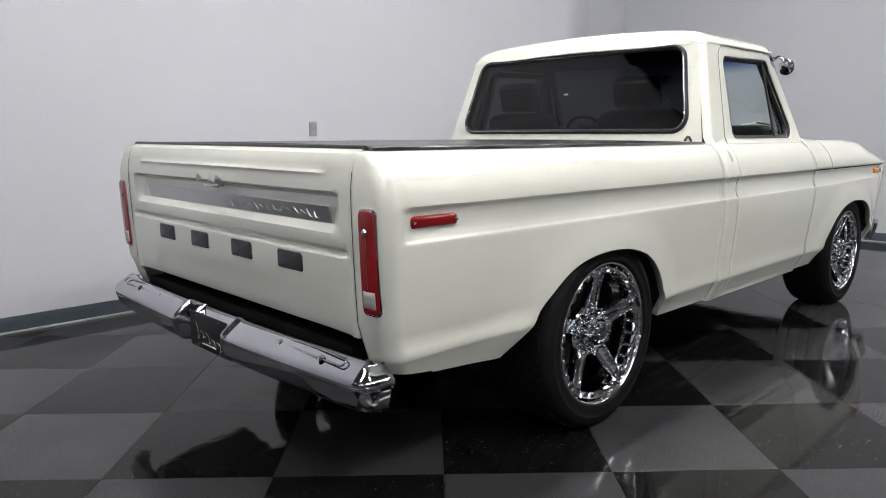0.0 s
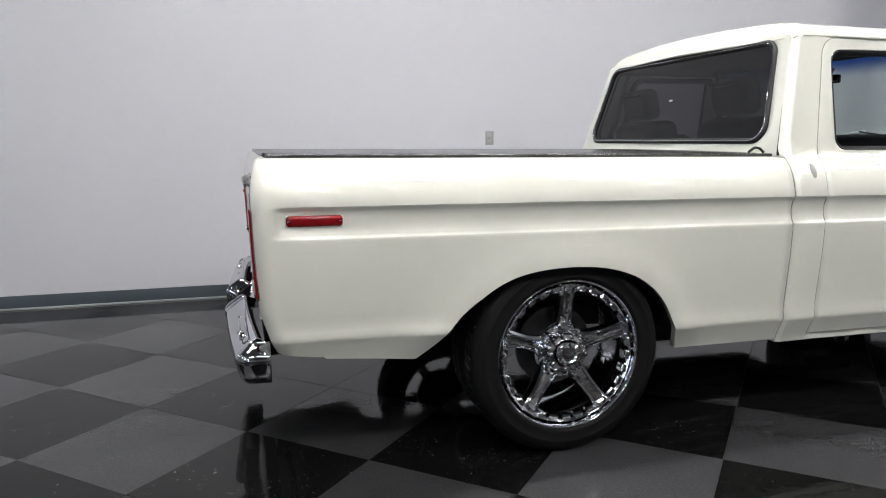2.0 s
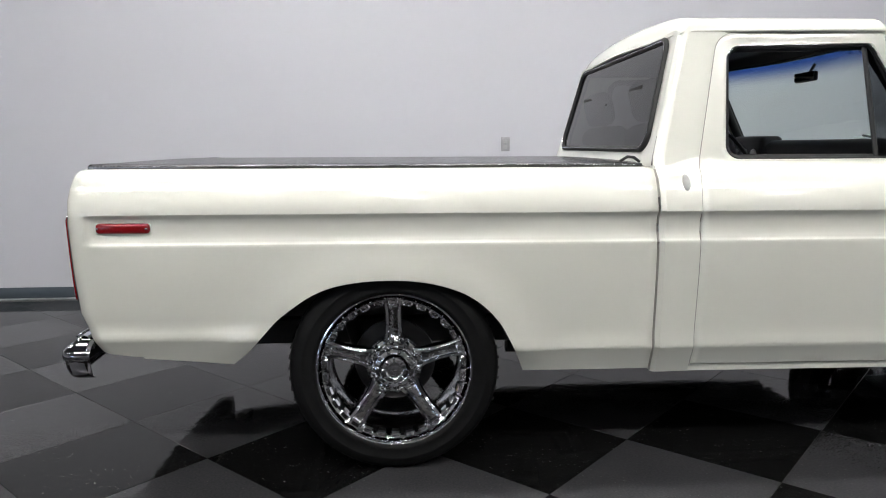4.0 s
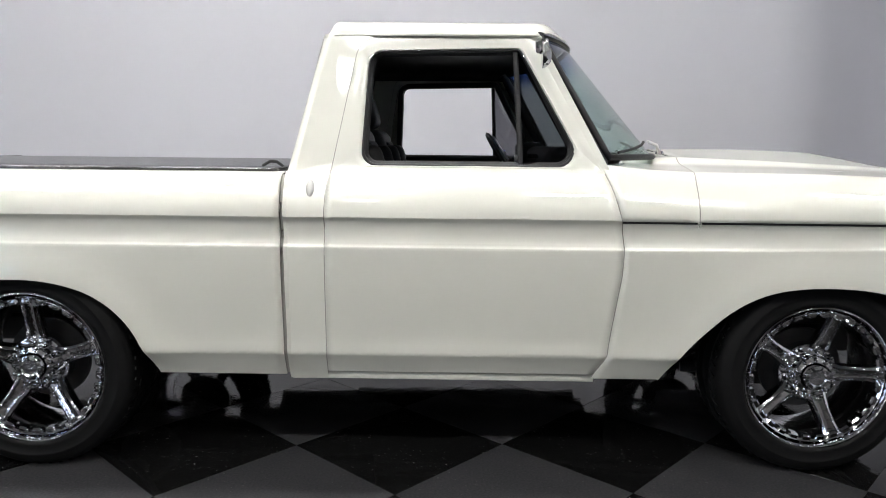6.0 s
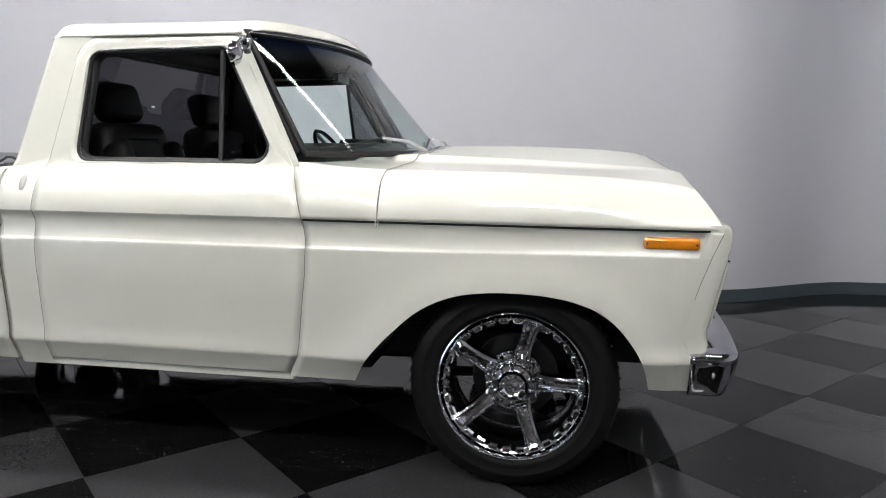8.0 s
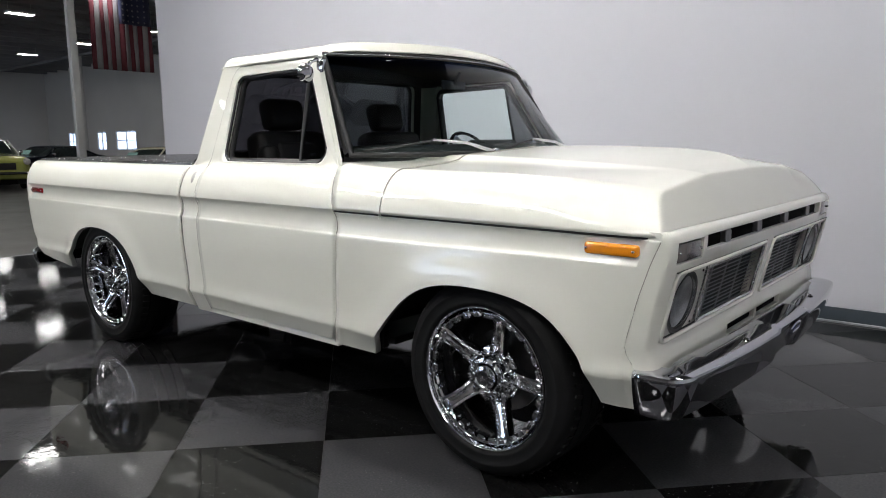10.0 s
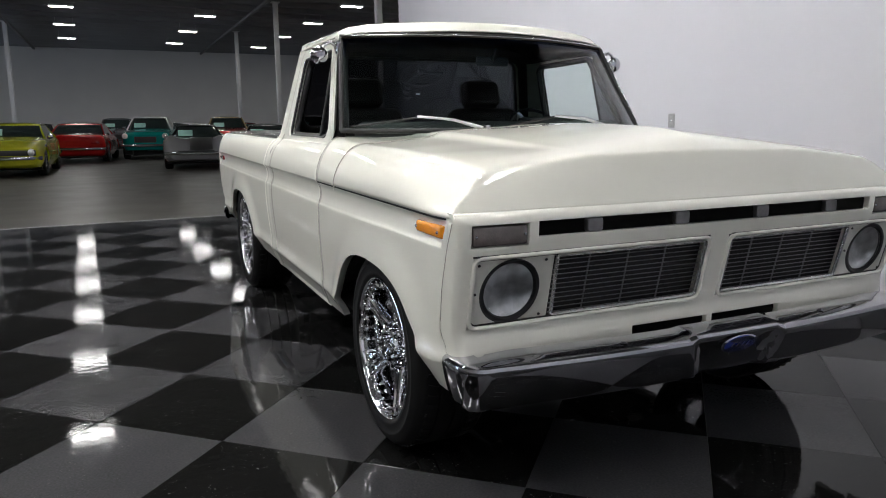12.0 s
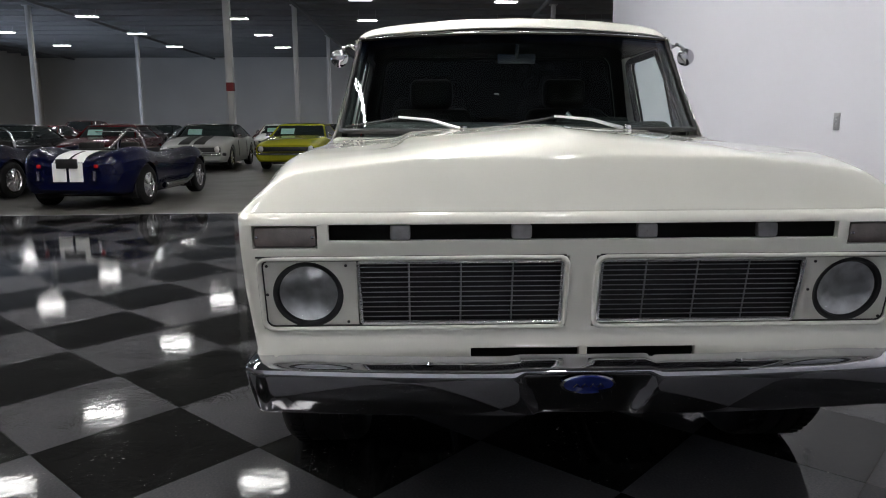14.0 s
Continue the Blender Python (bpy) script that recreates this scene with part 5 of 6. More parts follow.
    v, f = lathe_data([(0.0, 0.0), (0.15, 0.0), (0.16, 0.004), (0.16, 0.02), (0.06, 0.03), (0.0, 0.03)], 40)
    put("brake_disc", mesh_of("brake_disc", v, f, material_brake, angle=30), hub, "dark steel brake disc")
    return hub


material_brake = material("brake_steel", (0.03, 0.03, 0.031), 0.45, 0.7, vary=0.2, scale=20)
for s in (-1, 1):
    wheel(HUB_R, s, 0, "chrome five-spoke wheel with a black tyre", 0.3985, 0.97)
    wheel(HUB_F, s, -16 if s < 0 else 20, "chrome five-spoke wheel with a black tyre", 0.381, 0.905)
    for x, arch in ((HUB_R, ARCH_R), (HUB_F, ARCH_F)):
        rows = []
        for a in np.linspace(0.18, math.pi - 0.18, 26):
            c, z = x + 0.475 * math.cos(a) * (1.0 if x < 0 else 0.98), 0.36 + 0.40 * math.sin(a)
            z = max(z, lower_edge(c) + 0.012)
            rows.append([(c, s * 0.985, z - 0.006), (c, s * 0.80, z + 0.01), (c, s * 0.60, z + 0.01), (c, s * 0.56, z - 0.05)])
        rows = [[(p[0], p[1], max(p[2], 0.38)) for p in r] for r in rows]
        shell("wheel_liner", rows, BLACK, truck, core=(x, s * 0.8, 0.4), out=-1)
        rows = [[(x - 0.50, s * 0.56, z), (x + 0.50, s * 0.56, z)] for z in (0.50, 0.6, 0.80)]
        shell("inner_wall", rows, BLACK, truck, core=(x, s * 2, 0.4), out=-1)

# ---- underside
block("chassis_rail", (-2.55, -0.50, 0.36), (2.05, -0.40, 0.47), BLACK, truck, rake=True)
block("chassis_rail", (-2.55, 0.40, 0.36), (2.05, 0.50, 0.47), BLACK, truck, rake=True)
block("floor_pan", (-0.50, -0.88, 0.395), (0.95, 0.88, 0.43), BLACK, truck, rake=True)
block("bed_floor", (-2.56, -0.86, 0.62), (-0.53, 0.86, 0.66), BLACK, truck, rake=True)
block("engine_block", (1.0, -0.42, 0.33), (2.0, 0.42, 0.95), BLACK, truck, bevel=0.04)
block("fuel_tank", (-2.45, -0.42, 0.36), (-1.95, 0.42, 0.60), BLACK, truck, bevel=0.05)
block("front_crossmember", (1.35, -0.62, 0.22), (1.62, 0.62, 0.36), BLACK, truck, bevel=0.04)
bar("rear_axle", [(HUB_R, y, 0.398) for y in np.linspace(-0.72, 0.72, 9)], 0.05, BLACK, truck)
v, f = lathe_data([(0.0, -0.16), (0.08, -0.13), (0.14, -0.05), (0.15, 0.0), (0.14, 0.05), (0.08, 0.13), (0.0, 0.16)], 24, "x")
put("differential", mesh_of("differential", [(HUB_R + a, b, 0.385 + c) for a, b, c in v], f, BLACK), truck)
for s in (-1, 1):
    bar("exhaust_pipe", [(1.2, s * 0.3, 0.30), (0.4, s * 0.34, 0.28), (-0.4, s * 0.38, 0.29), (-1.0, s * 0.45, 0.33)], 0.032, material_brake, truck)
    bar("muffler", [(-0.25, s * 0.37, 0.29), (-0.85, s * 0.42, 0.31)], 0.075, material_brake, truck, sides=16)
    bar("shock_absorber", [(HUB_R - 0.15, s * 0.52, 0.3), (HUB_R - 0.28, s * 0.48, 0.72)], 0.03, BLACK, truck)
    bar("sway_link", [(1.1, s * 0.6, 0.30), (1.45, s * 0.66, 0.33)], 0.022, BLACK, truck)
    block("inner_rocker", (-0.98, s * 0.88 - 0.02, 0.375), (0.90, s * 0.88 + 0.02, 0.50), BLACK, truck, rake=True)
block("radiator_wall", (2.02, -0.93, 0.50), (2.06, 0.93, 0.96), BLACK, truck)
block("firewall", (0.72, -0.86, 0.42), (0.75, 0.86, 1.15), BLACK, truck)
block("bed_front_wall", (-0.54, -0.86, 0.45), (-0.52, 0.86, 1.14), BLACK, truck, rake=True)

# ---- cab interior
block("dashboard", (0.50, -0.76, 1.02), (0.735, 0.76, 1.245), TRIM, truck, "black dashboard with a padded top", rake=True, bevel=0.05, seg=4)
block("dash_binnacle", (0.47, 0.22, 1.04), (0.60, 0.58, 1.268), TRIM, truck, rake=True, bevel=0.03, seg=3)
for y in (0.30, 0.40, 0.50):
    v, f = lathe_data([(0.0, -0.004), (0.032, -0.004), (0.036, 0.0), (0.036, 0.01)], 20, "x")
    put("gauge", mesh_of("gauge", [(0.468 + a, y + b, 1.16 + c) for a, b, c in v], f, BRUSHED), truck)
v, f = lathe_data([(0.185, -0.012), (0.197, 0.0), (0.185, 0.012), (0.173, 0.0), (0.185, -0.012)], 40, "x")
turn = Matrix.Translation((0.40, 0.40, 1.15)) @ Matrix.Rotation(radians(-32), 4, "Y")
steer = put("steering_wheel", mesh_of("steering_wheel", moved((v, f), turn)[0], f, LEATHER), truck, "black leather steering wheel")
for a in (0, 120, 240):
    p = [turn @ Vector((0.02, 0, 0)), turn @ Vector((0.01, 0.18 * math.cos(radians(a)), 0.18 * math.sin(radians(a))))]
    put("spoke", mesh_of("spoke", *tube_data(p, 0.012, 6), BRUSHED), steer)
put("steering_column", mesh_of("steering_column", *tube_data([turn @ Vector((0.02, 0, 0)), (0.62, 0.40, 0.93)], 0.03, 10), TRIM), steer)
for y in (-0.42, 0.42):
    seat = put("seat", mesh_of("seat", *box_data((-0.22, y - 0.25, 0.62), (0.30, y + 0.25, 0.82), 0.06, 4), LEATHER), truck, "black leather bucket seat")
    tilt = Matrix.Translation((-0.20, y, 0.78)) @ Matrix.Rotation(radians(-14), 4, "Y")
    put("backrest", mesh_of("backrest", *moved(box_data((-0.09, -0.25, 0.0), (0.07, 0.25, 0.56), 0.06, 4), tilt), LEATHER), seat)
    put("seat_insert", mesh_of("seat_insert", *moved(box_data((0.05, -0.13, 0.08), (0.085, 0.13, 0.48), 0.02, 3), tilt), GREYLEATHER), seat)
    for k in (-1, 1):
        put("side_bolster", mesh_of("side_bolster", *moved(box_data((0.0, k * 0.205 - 0.05, 0.05), (0.13, k * 0.205 + 0.05, 0.46), 0.045, 3), tilt), LEATHER), seat)
    put("headrest", mesh_of("headrest", *moved(box_data((-0.06, -0.135, 0.57), (0.05, 0.135, 0.75), 0.045, 4), tilt), LEATHER), seat)
block("centre_console", (-0.2, -0.13, 0.45), (0.5, 0.13, 0.83), TRIM, truck, bevel=0.04, seg=3)
block("parcel_panel", (-0.47, -0.85, 0.45), (-0.43, 0.85, 1.15), TRIM, truck)
mirror = block("inside_mirror", (0.565, -0.095, 1.532), (0.583, 0.095, 1.580), TRIM, truck, "small black inside mirror", rake=True, bevel=0.008)
bar("mirror_stalk", [(0.58, 0, 1.56), (0.615, 0, 1.62)], 0.008, TRIM, mirror, rake=True)
put("mirror_glass", mesh_of("mirror_glass", *box_data((0.5605, -0.088, 1.536), (0.5645, 0.088, 1.576), 0.001, 1), CHROME), mirror)

# ---- wipers and door mirrors
def screen_at(y, v):
    return screen_point(max(-1, min(1, y / (0.875 - 0.087 * v))), v)


for ya, yb in ((-0.29, -0.60), (0.44, 0.10)):
    a0 = Vector(screen_at(ya, 0.0)) + Vector((0.055, 0, 0.006))
    a1 = Vector(screen_at(yb + 0.02, 0.115)) + Vector((0.035, 0, 0.012))
    mid = (a0 + a1) / 2 + Vector((0.012, 0, 0.014))
    arm = bar("wiper_arm", [tuple(a0), tuple(a0.lerp(mid, 0.5)), tuple(mid), tuple(a1)], lambda t: 0.0095 - 0.004 * t, WIPER, truck, "bright wiper arm", rake=True)
    blade = [tuple(Vector(screen_at(yb + d, 0.118 + 0.33 * (d - 0.02))) + Vector((0.018, 0, 0.004))) for d in np.linspace(-0.24, 0.04, 9)]
    bar("wiper_blade", blade, 0.006, RUBBER, arm, rake=True, sides=6)
    v, f = lathe_data([(0.0, 0.02), (0.016, 0.018), (0.022, 0.0), (0.022, -0.02)], 14, "z")
    put("wiper_pivot", mesh_of("wiper_pivot", [raked((a0.x + a, a0.y + b, a0.z + c)) for a, b, c in v], f, CHROME), arm)
for s in (-1, 1):
    base = block("door_mirror", (0.425, s * 0.806 - 0.012, 1.575), (0.475, s * 0.806 + 0.012, 1.64), CHROME, truck, "small round chrome mirror on a bracket", rake=True, bevel=0.006)
    bar("mirror_arm", [(0.45, s * 0.812, 1.615), (0.462, s * 0.845, 1.635), (0.455, s * 0.875, 1.622), (0.445, s * 0.893, 1.59)], 0.009, CHROME, base, rake=True)
    v, f = lathe_data([(0.0, 0.026), (0.02, 0.023), (0.036, 0.013), (0.044, 0.0), (0.045, -0.006), (0.042, -0.008), (0.0, -0.008)], 28, "x")
    put("mirror_head", mesh_of("mirror_head", [raked((0.450 + a, s * 0.900 + b, 1.572 + c)) for a, b, c in v], f, CHROME, angle=40), base)


# ---------------------------------------------------------------- the showroom
WALL_Y, EAST_X, WEST_END, WALL_TOP = 2.355, 4.80, -6.78, 4.2
STEP_X, RECESS_Y = 2.75, 2.92
EDGE_TURN = radians(2.2)


def structure(name, a, b, mat, label, bevel=0.0):
    return tagged(block(name, a, b, mat, bevel=bevel), label, kind="structure")


def bend(x):
    """The wall's line past STEP_X, where it sweeps back."""
    return WALL_Y + (RECESS_Y - WALL_Y) * smooth_at(STEP_X, STEP_X + 1.35, x)


def bent(name, near, far, z0, z1, mat, label):
    """A strip of wall or skirting that follows the sweep to the east wall."""
    rows = [[(x, bend(x) + near, z0), (x, bend(x) + near, z1), (x, bend(x) + far, z1), (x, bend(x) + far, z0)] for x in np.linspace(STEP_X, EAST_X, 60)]
    v, f = lattice(rows, True)
    return tagged(put(name, mesh_of(name, v, facing(v, f, ((3.8, 2.72, (z0 + z1) / 2), 1)), mat)), label, kind="structure")


structure("ground", (-60.2, -34.2, -0.30), (12.2, 21.4, -0.004), CONCRETE, "polished grey sealed concrete floor of the hall")
structure("wall_north", (WEST_END, WALL_Y, -0.004), (STEP_X, WALL_Y + 0.15, WALL_TOP), WALL, "smooth pale grey painted partition wall")
bent("wall_sweep", 0.0, 0.15, -0.004, WALL_TOP, WALL, "pale grey painted wall sweeping gently back")
structure("wall_east", (EAST_X, -3.2, -0.004), (EAST_X + 0.15, RECESS_Y, WALL_TOP), WALL, "smooth pale grey painted side wall")
structure("wall_far", (-60.4, -34.2, -0.004), (-60.2, 21.4, 7.3), HALLWALL, "plain grey far wall of the hall")
bits = [box_data((-60.2, -34.4, -0.004), (-40.0, -34.2, 7.3)), box_data((-22.0, -34.4, -0.004), (12.2, -34.2, 7.3)), box_data((-40.0, -34.4, 5.0), (-22.0, -34.2, 7.3)), box_data((-40.0, -34.4, -0.004), (-22.0, -34.2, 0.9))]
tagged(put("wall_south", mesh_of("wall_south", *join(*bits), HALLWALL, False)), "plain grey wall of the hall with an added glazed opening", kind="structure")
# Unseen glazing, assumed from bluish light and added to brighten the far wall.
front = tagged(block("window_4", (-40.0, -34.31, 0.9), (-22.0, -34.30, 5.0), ADDED_DAYLIGHT, bevel=0.0), "wide unseen glazing added to the hall wall for daylight", kind="structure")
for x in np.linspace(-40.0, -22.0, 10):
    block("window_frame", (x - 0.05, -34.29, 0.9), (x + 0.05, -34.2, 5.0), STEEL_WHITE, front)
structure("wall_entrance", (12.2, -34.2, -0.004), (12.4, 21.4, 7.3), HALLWALL, "plain grey wall of the hall")
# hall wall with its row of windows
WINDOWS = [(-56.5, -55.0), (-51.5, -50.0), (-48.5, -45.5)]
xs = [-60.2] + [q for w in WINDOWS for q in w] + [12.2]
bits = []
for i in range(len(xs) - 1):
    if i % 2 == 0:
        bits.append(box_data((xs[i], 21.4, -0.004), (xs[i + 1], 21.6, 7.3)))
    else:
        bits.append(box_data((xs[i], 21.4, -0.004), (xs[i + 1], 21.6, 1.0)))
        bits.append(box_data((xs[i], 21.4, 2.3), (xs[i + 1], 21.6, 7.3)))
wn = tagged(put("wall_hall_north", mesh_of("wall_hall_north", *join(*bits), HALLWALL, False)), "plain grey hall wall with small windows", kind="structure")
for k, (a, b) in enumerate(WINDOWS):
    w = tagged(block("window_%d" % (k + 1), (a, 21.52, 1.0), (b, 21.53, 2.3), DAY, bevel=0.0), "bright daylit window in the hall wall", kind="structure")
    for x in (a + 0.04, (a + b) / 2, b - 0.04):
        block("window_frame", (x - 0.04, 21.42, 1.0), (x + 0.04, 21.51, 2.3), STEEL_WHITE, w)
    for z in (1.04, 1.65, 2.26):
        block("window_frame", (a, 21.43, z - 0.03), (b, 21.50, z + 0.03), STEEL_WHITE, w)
# ceiling deck with its purlins in one mesh
bits = [box_data((-60.2, -34.2, 7.3), (12.2, 21.4, 7.5))]
for k in range(37):
    x = -59.5 + 2.0 * k
    bits.append(box_data((x - 0.04, -34.2, 7.08), (x + 0.04, 21.4, 7.3)))
for y in (-31.2, -19.0, -6.8, 5.4, 17.6):
    bits.append(box_data((-60.2, y - 0.07, 6.95), (12.2, y + 0.07, 7.08)))
tagged(put("ceiling", mesh_of("ceiling", *join(*bits), CEIL, False)), "dark grey metal deck ceiling with beams and purlins", kind="structure")

# skirting
for nm, a, b in (("baseboard", (WEST_END, WALL_Y - 0.012, 0.0), (STEP_X, WALL_Y - 0.001, 0.102)), ("baseboard", (EAST_X - 0.012, -3.2, 0.0), (EAST_X - 0.001, RECESS_Y - 0.012, 0.102))):
    tagged(block(nm, a, b, BASE, bevel=0.003), "dark slate vinyl baseboard along the wall", kind="structure")
# Pale toe colour paints in the light caught along the baseboard's foot.
tagged(block("trim", (WEST_END, WALL_Y - 0.034, 0.0), (STEP_X, WALL_Y - 0.012, 0.012), TOE, bevel=0.003), "toe of the baseboard, coloured pale for the light it catches", kind="structure")
tagged(block("trim", (EAST_X - 0.034, -3.2, 0.0), (EAST_X - 0.012, WALL_Y - 0.034, 0.012), TOE, bevel=0.003), "toe of the baseboard, coloured pale for the light it catches", kind="structure")
bent("baseboard", -0.012, -0.001, 0.0, 0.102, BASE, "dark slate vinyl baseboard along the swept wall")
# wall socket plate
plate = thing("wall_socket", "grey metal double socket plate on the wall", "socket", pose(-0.632, WALL_Y, 1.237))
block("cover_plate", (-0.036, -0.008, -0.058), (0.036, -0.0005, 0.058), PLASTIC, plate, bevel=0.003)
for z in (-0.024, 0.024):
    block("outlet", (-0.015, -0.0095, z - 0.013), (0.015, -0.007, z + 0.013), OUTLET, plate, bevel=0.004)
v, f = lathe_data([(0.0, -0.010), (0.003, -0.0095), (0.004, -0.008)], 8)
put("screw", mesh_of("screw", v, f, CHROME), plate)

# ---------------------------------------------------------------- lights on the ceiling
def ceiling_light(m):
    t = thing("ceiling_light", "white rectangular high-bay lamp hung from the ceiling", "ceiling lamp", m, "hall ceiling lamps")
    block("frame", (-0.24, -0.54, 0.0), (0.24, 0.54, 0.09), STEEL_WHITE, t, bevel=0.01)
    block("diffuser", (-0.21, -0.50, -0.012), (0.21, 0.50, -0.001), LAMP, t, bevel=0.0)
    for y in (-0.45, 0.45):
        bar("hanger", [(0, y, 0.09), (0, y, 0.55)], 0.006, STEEL_WHITE, t, sides=5)
    return t


def lamp_place(x, y):
    """The lamp rows run a little askew to the display bay."""
    return pose(4.2 + 1.032 * (x - 0.11 * (y + 3.5) - 4.2), -1.0 + 1.032 * (y + 0.033 * (x + 34) + 1.0), 6.75, 0, 0, 2.2)


first = ceiling_light(lamp_place(-2.0, -3.5))
for i, x in enumerate((4.5, -2.0, -9.6, -15.0, -21.3, -27.8, -34.1, -40.8, -47.7)):
    for j, y in enumerate((14.2, 8.6, 2.9, -3.5, -10.0, -17.2, -24.4)):
        if not (i == 1 and j == 3) and not (i == 0 and j in (2, 3)):
            near = {2.9: 2.7, -3.5: -4.1, -10.0: -9.6}.get(y)
            copy_thing(first, pose(-10.76, 1.032 * near, 6.75) if i == 2 and near else lamp_place(x, y))

# linear lamps over the display bay
def studio_light(m):
    t = thing("linear_light", "white linear tube lamp hung over the display bay", "ceiling lamp", m, "display bay lamps")
    block("frame", (-1.22, -0.16, 0.0), (1.22, 0.16, 0.07), STEEL_WHITE, t, bevel=0.01)
    block("diffuser", (-1.19, -0.13, -0.012), (1.19, 0.13, -0.001), STUDIO, t, bevel=0.0)
    for x in (-1.0, 1.0):
        bar("hanger", [(x, 0, 0.07), (x, 0, 2.6)], 0.006, STEEL_WHITE, t, sides=5)
    return t


lead = studio_light(pose(-3.6, -0.4, 4.7))
for x, y in ((-0.4, -0.4), (-4.4, -4.4), (-1.5, -4.4), (2.1, -4.6)):
    copy_thing(lead, pose(x, y, 4.7))
# two short ones over the nose; the second is added for light
t = thing("linear_light", "short white tube lamp hung unseen over the display bay", "ceiling lamp", pose(3.05, 0.62, 4.7), "display bay lamps")
block("frame", (-0.60, -0.11, 0.0), (0.60, 0.11, 0.07), STEEL_WHITE, t, bevel=0.01)
block("diffuser", (-0.57, -0.09, -0.012), (0.57, 0.09, -0.001), SPOT, t, bevel=0.0)
for x in (-0.5, 0.5):
    bar("hanger", [(x, 0, 0.07), (x, 0, 2.6)], 0.006, STEEL_WHITE, t, sides=5)
# No such lamp is known here; it is added to brighten the hood.
t = thing("linear_light", "short white tube lamp hung unseen over the display bay", "ceiling lamp", pose(4.1, -2.7, 4.7), "display bay lamps")
block("frame", (-0.60, -0.16, 0.0), (0.60, 0.16, 0.07), STEEL_WHITE, t, bevel=0.01)
block("diffuser", (-0.57, -0.13, -0.012), (0.57, 0.13, -0.001), STUDIO, t, bevel=0.0)
for x in (-0.5, 0.5):
    bar("hanger", [(x, 0, 0.07), (x, 0, 2.6)], 0.006, STEEL_WHITE, t, sides=5)


# columns
def column(m, band):
    t = thing("column", "white painted steel column" + (" with a red band" if band else ""), "column", m, "hall columns")
    block("shaft", (-0.11, -0.11, -0.004), (0.11, 0.11, 7.08), STEEL_WHITE, t, bevel=0.012)
    block("base_plate", (-0.2, -0.2, -0.004), (0.2, 0.2, 0.03), STEEL_WHITE, t, bevel=0.005)
    block("head_plate", (-0.2, -0.2, 7.05), (0.2, 0.2, 7.09), STEEL_WHITE, t, bevel=0.005)
    if band:
        block("band", (-0.116, -0.116, 2.36), (0.116, 0.116, 2.64), BAND_RED, t, bevel=0.004)
    return t


BAND_RED = material("red_band", (0.20, 0.015, 0.02), 0.5, vary=0.1)
for x in (-20.0, -32.4, -44.6):
    for y in (-19.0, -6.95, 5.9, 17.6):
        column(pose(x, {(-20.0, 5.9): 6.79, (-32.4, -19.0): -19.95, (-44.6, -19.0): -19.54}.get((x, y), y), 0), (x, y) == (-20.0, -6.95))

# ---------------------------------------------------------------- hanging flag
RED_CLOTH = material("red_cloth", (0.11, 0.014, 0.024), 0.8, vary=0.12, scale=4, bump=0.4, bump_scale=300)
WHITE_CLOTH = material("white_cloth", (0.22, 0.21, 0.22), 0.8, vary=0.08, scale=4, bump=0.4, bump_scale=300)
BLUE_CLOTH = material("blue_cloth", (0.012, 0.016, 0.05), 0.8, vary=0.1, scale=4, bump=0.4, bump_scale=300)
flag = thing("flag", "large striped flag in red, white and blue hung from the ceiling", "flag", pose(-23.6, 10.15, 4.03))


def fold(y, z):
    return 0.05 * math.sin(y * 7 + z * 0.6) + 0.02 * math.sin(y * 15)


W, HGT = 2.3, 3.0
for k in range(13):
    y0, y1 = -W / 2 + W * k / 13, -W / 2 + W * (k + 1) / 13
    rows = [[(fold(y, z), y, z) for y in np.linspace(y0, y1, 4)] for z in np.linspace(0, HGT, 12)]
    shell("stripe", rows, RED_CLOTH if k % 2 == 0 else WHITE_CLOTH, flag, thick=0.004, rake=False, core=(-1, 0, 1.5))
rows = [[(fold(y, z) + 0.012, y, z) for y in np.linspace(-W / 2 + W * 6 / 13, W / 2, 12)] for z in np.linspace(1.7, HGT, 8)]
union = shell("canton", rows, BLUE_CLOTH, flag, thick=0.004, rake=False, core=(-1, 0, 1.5))
stars = []
for a in range(5):
    for b in range(6):
        y, z = 0.05 + 0.205 * a, 1.82 + 0.2 * b
        pts, n = [], 10
        for q in range(n):
            r = 0.05 if q % 2 == 0 else 0.022
            pts.append((fold(y, z) + 0.02, y + r * math.cos(2 * math.pi * q / n), z + r * math.sin(2 * math.pi * q / n)))
        stars.append((pts, [tuple(range(n))]))
tagged(put("stars", mesh_of("stars", *join(*stars), WHITE_CLOTH, False), union), kind="stuff")
bar("flag_pole", [(0, -1.25, HGT + 0.02), (0, 1.25, HGT + 0.02)], 0.02, STEEL_WHITE, flag)
for y in (-1.1, 1.1):
    bar("flag_line", [(0, y, HGT + 0.02), (0, y, 3.47)], 0.008, STEEL_WHITE, flag, sides=5)

# ---------------------------------------------------------------- parked cars
DARKGLASS = material("car_glass", (0.02, 0.03, 0.03), 0.06, coat=1.0, vary=0.2, scale=2)
CARD = material("price_card", (0.30, 0.52, 0.47), 0.6, vary=0.05)
STRIPE = material("matte_black_stripe", (0.006, 0.006, 0.006), 0.65, spec=0.1, vary=0.1)
CAR_RIM = material("bright_car_rim", (0.82, 0.82, 0.83), 0.22, 1.0, vary=0.1, scale=20)
CARTRIM = material("car_black_trim", (0.01, 0.01, 0.011), 0.4, vary=0.2)


def car_paint(name, base):
    return material(name, base, 0.25, spec=0.1, coat=0.55 if max(base) > 0.1 else 0.32, coat_rough=0.015, vary=0.04, scale=2)


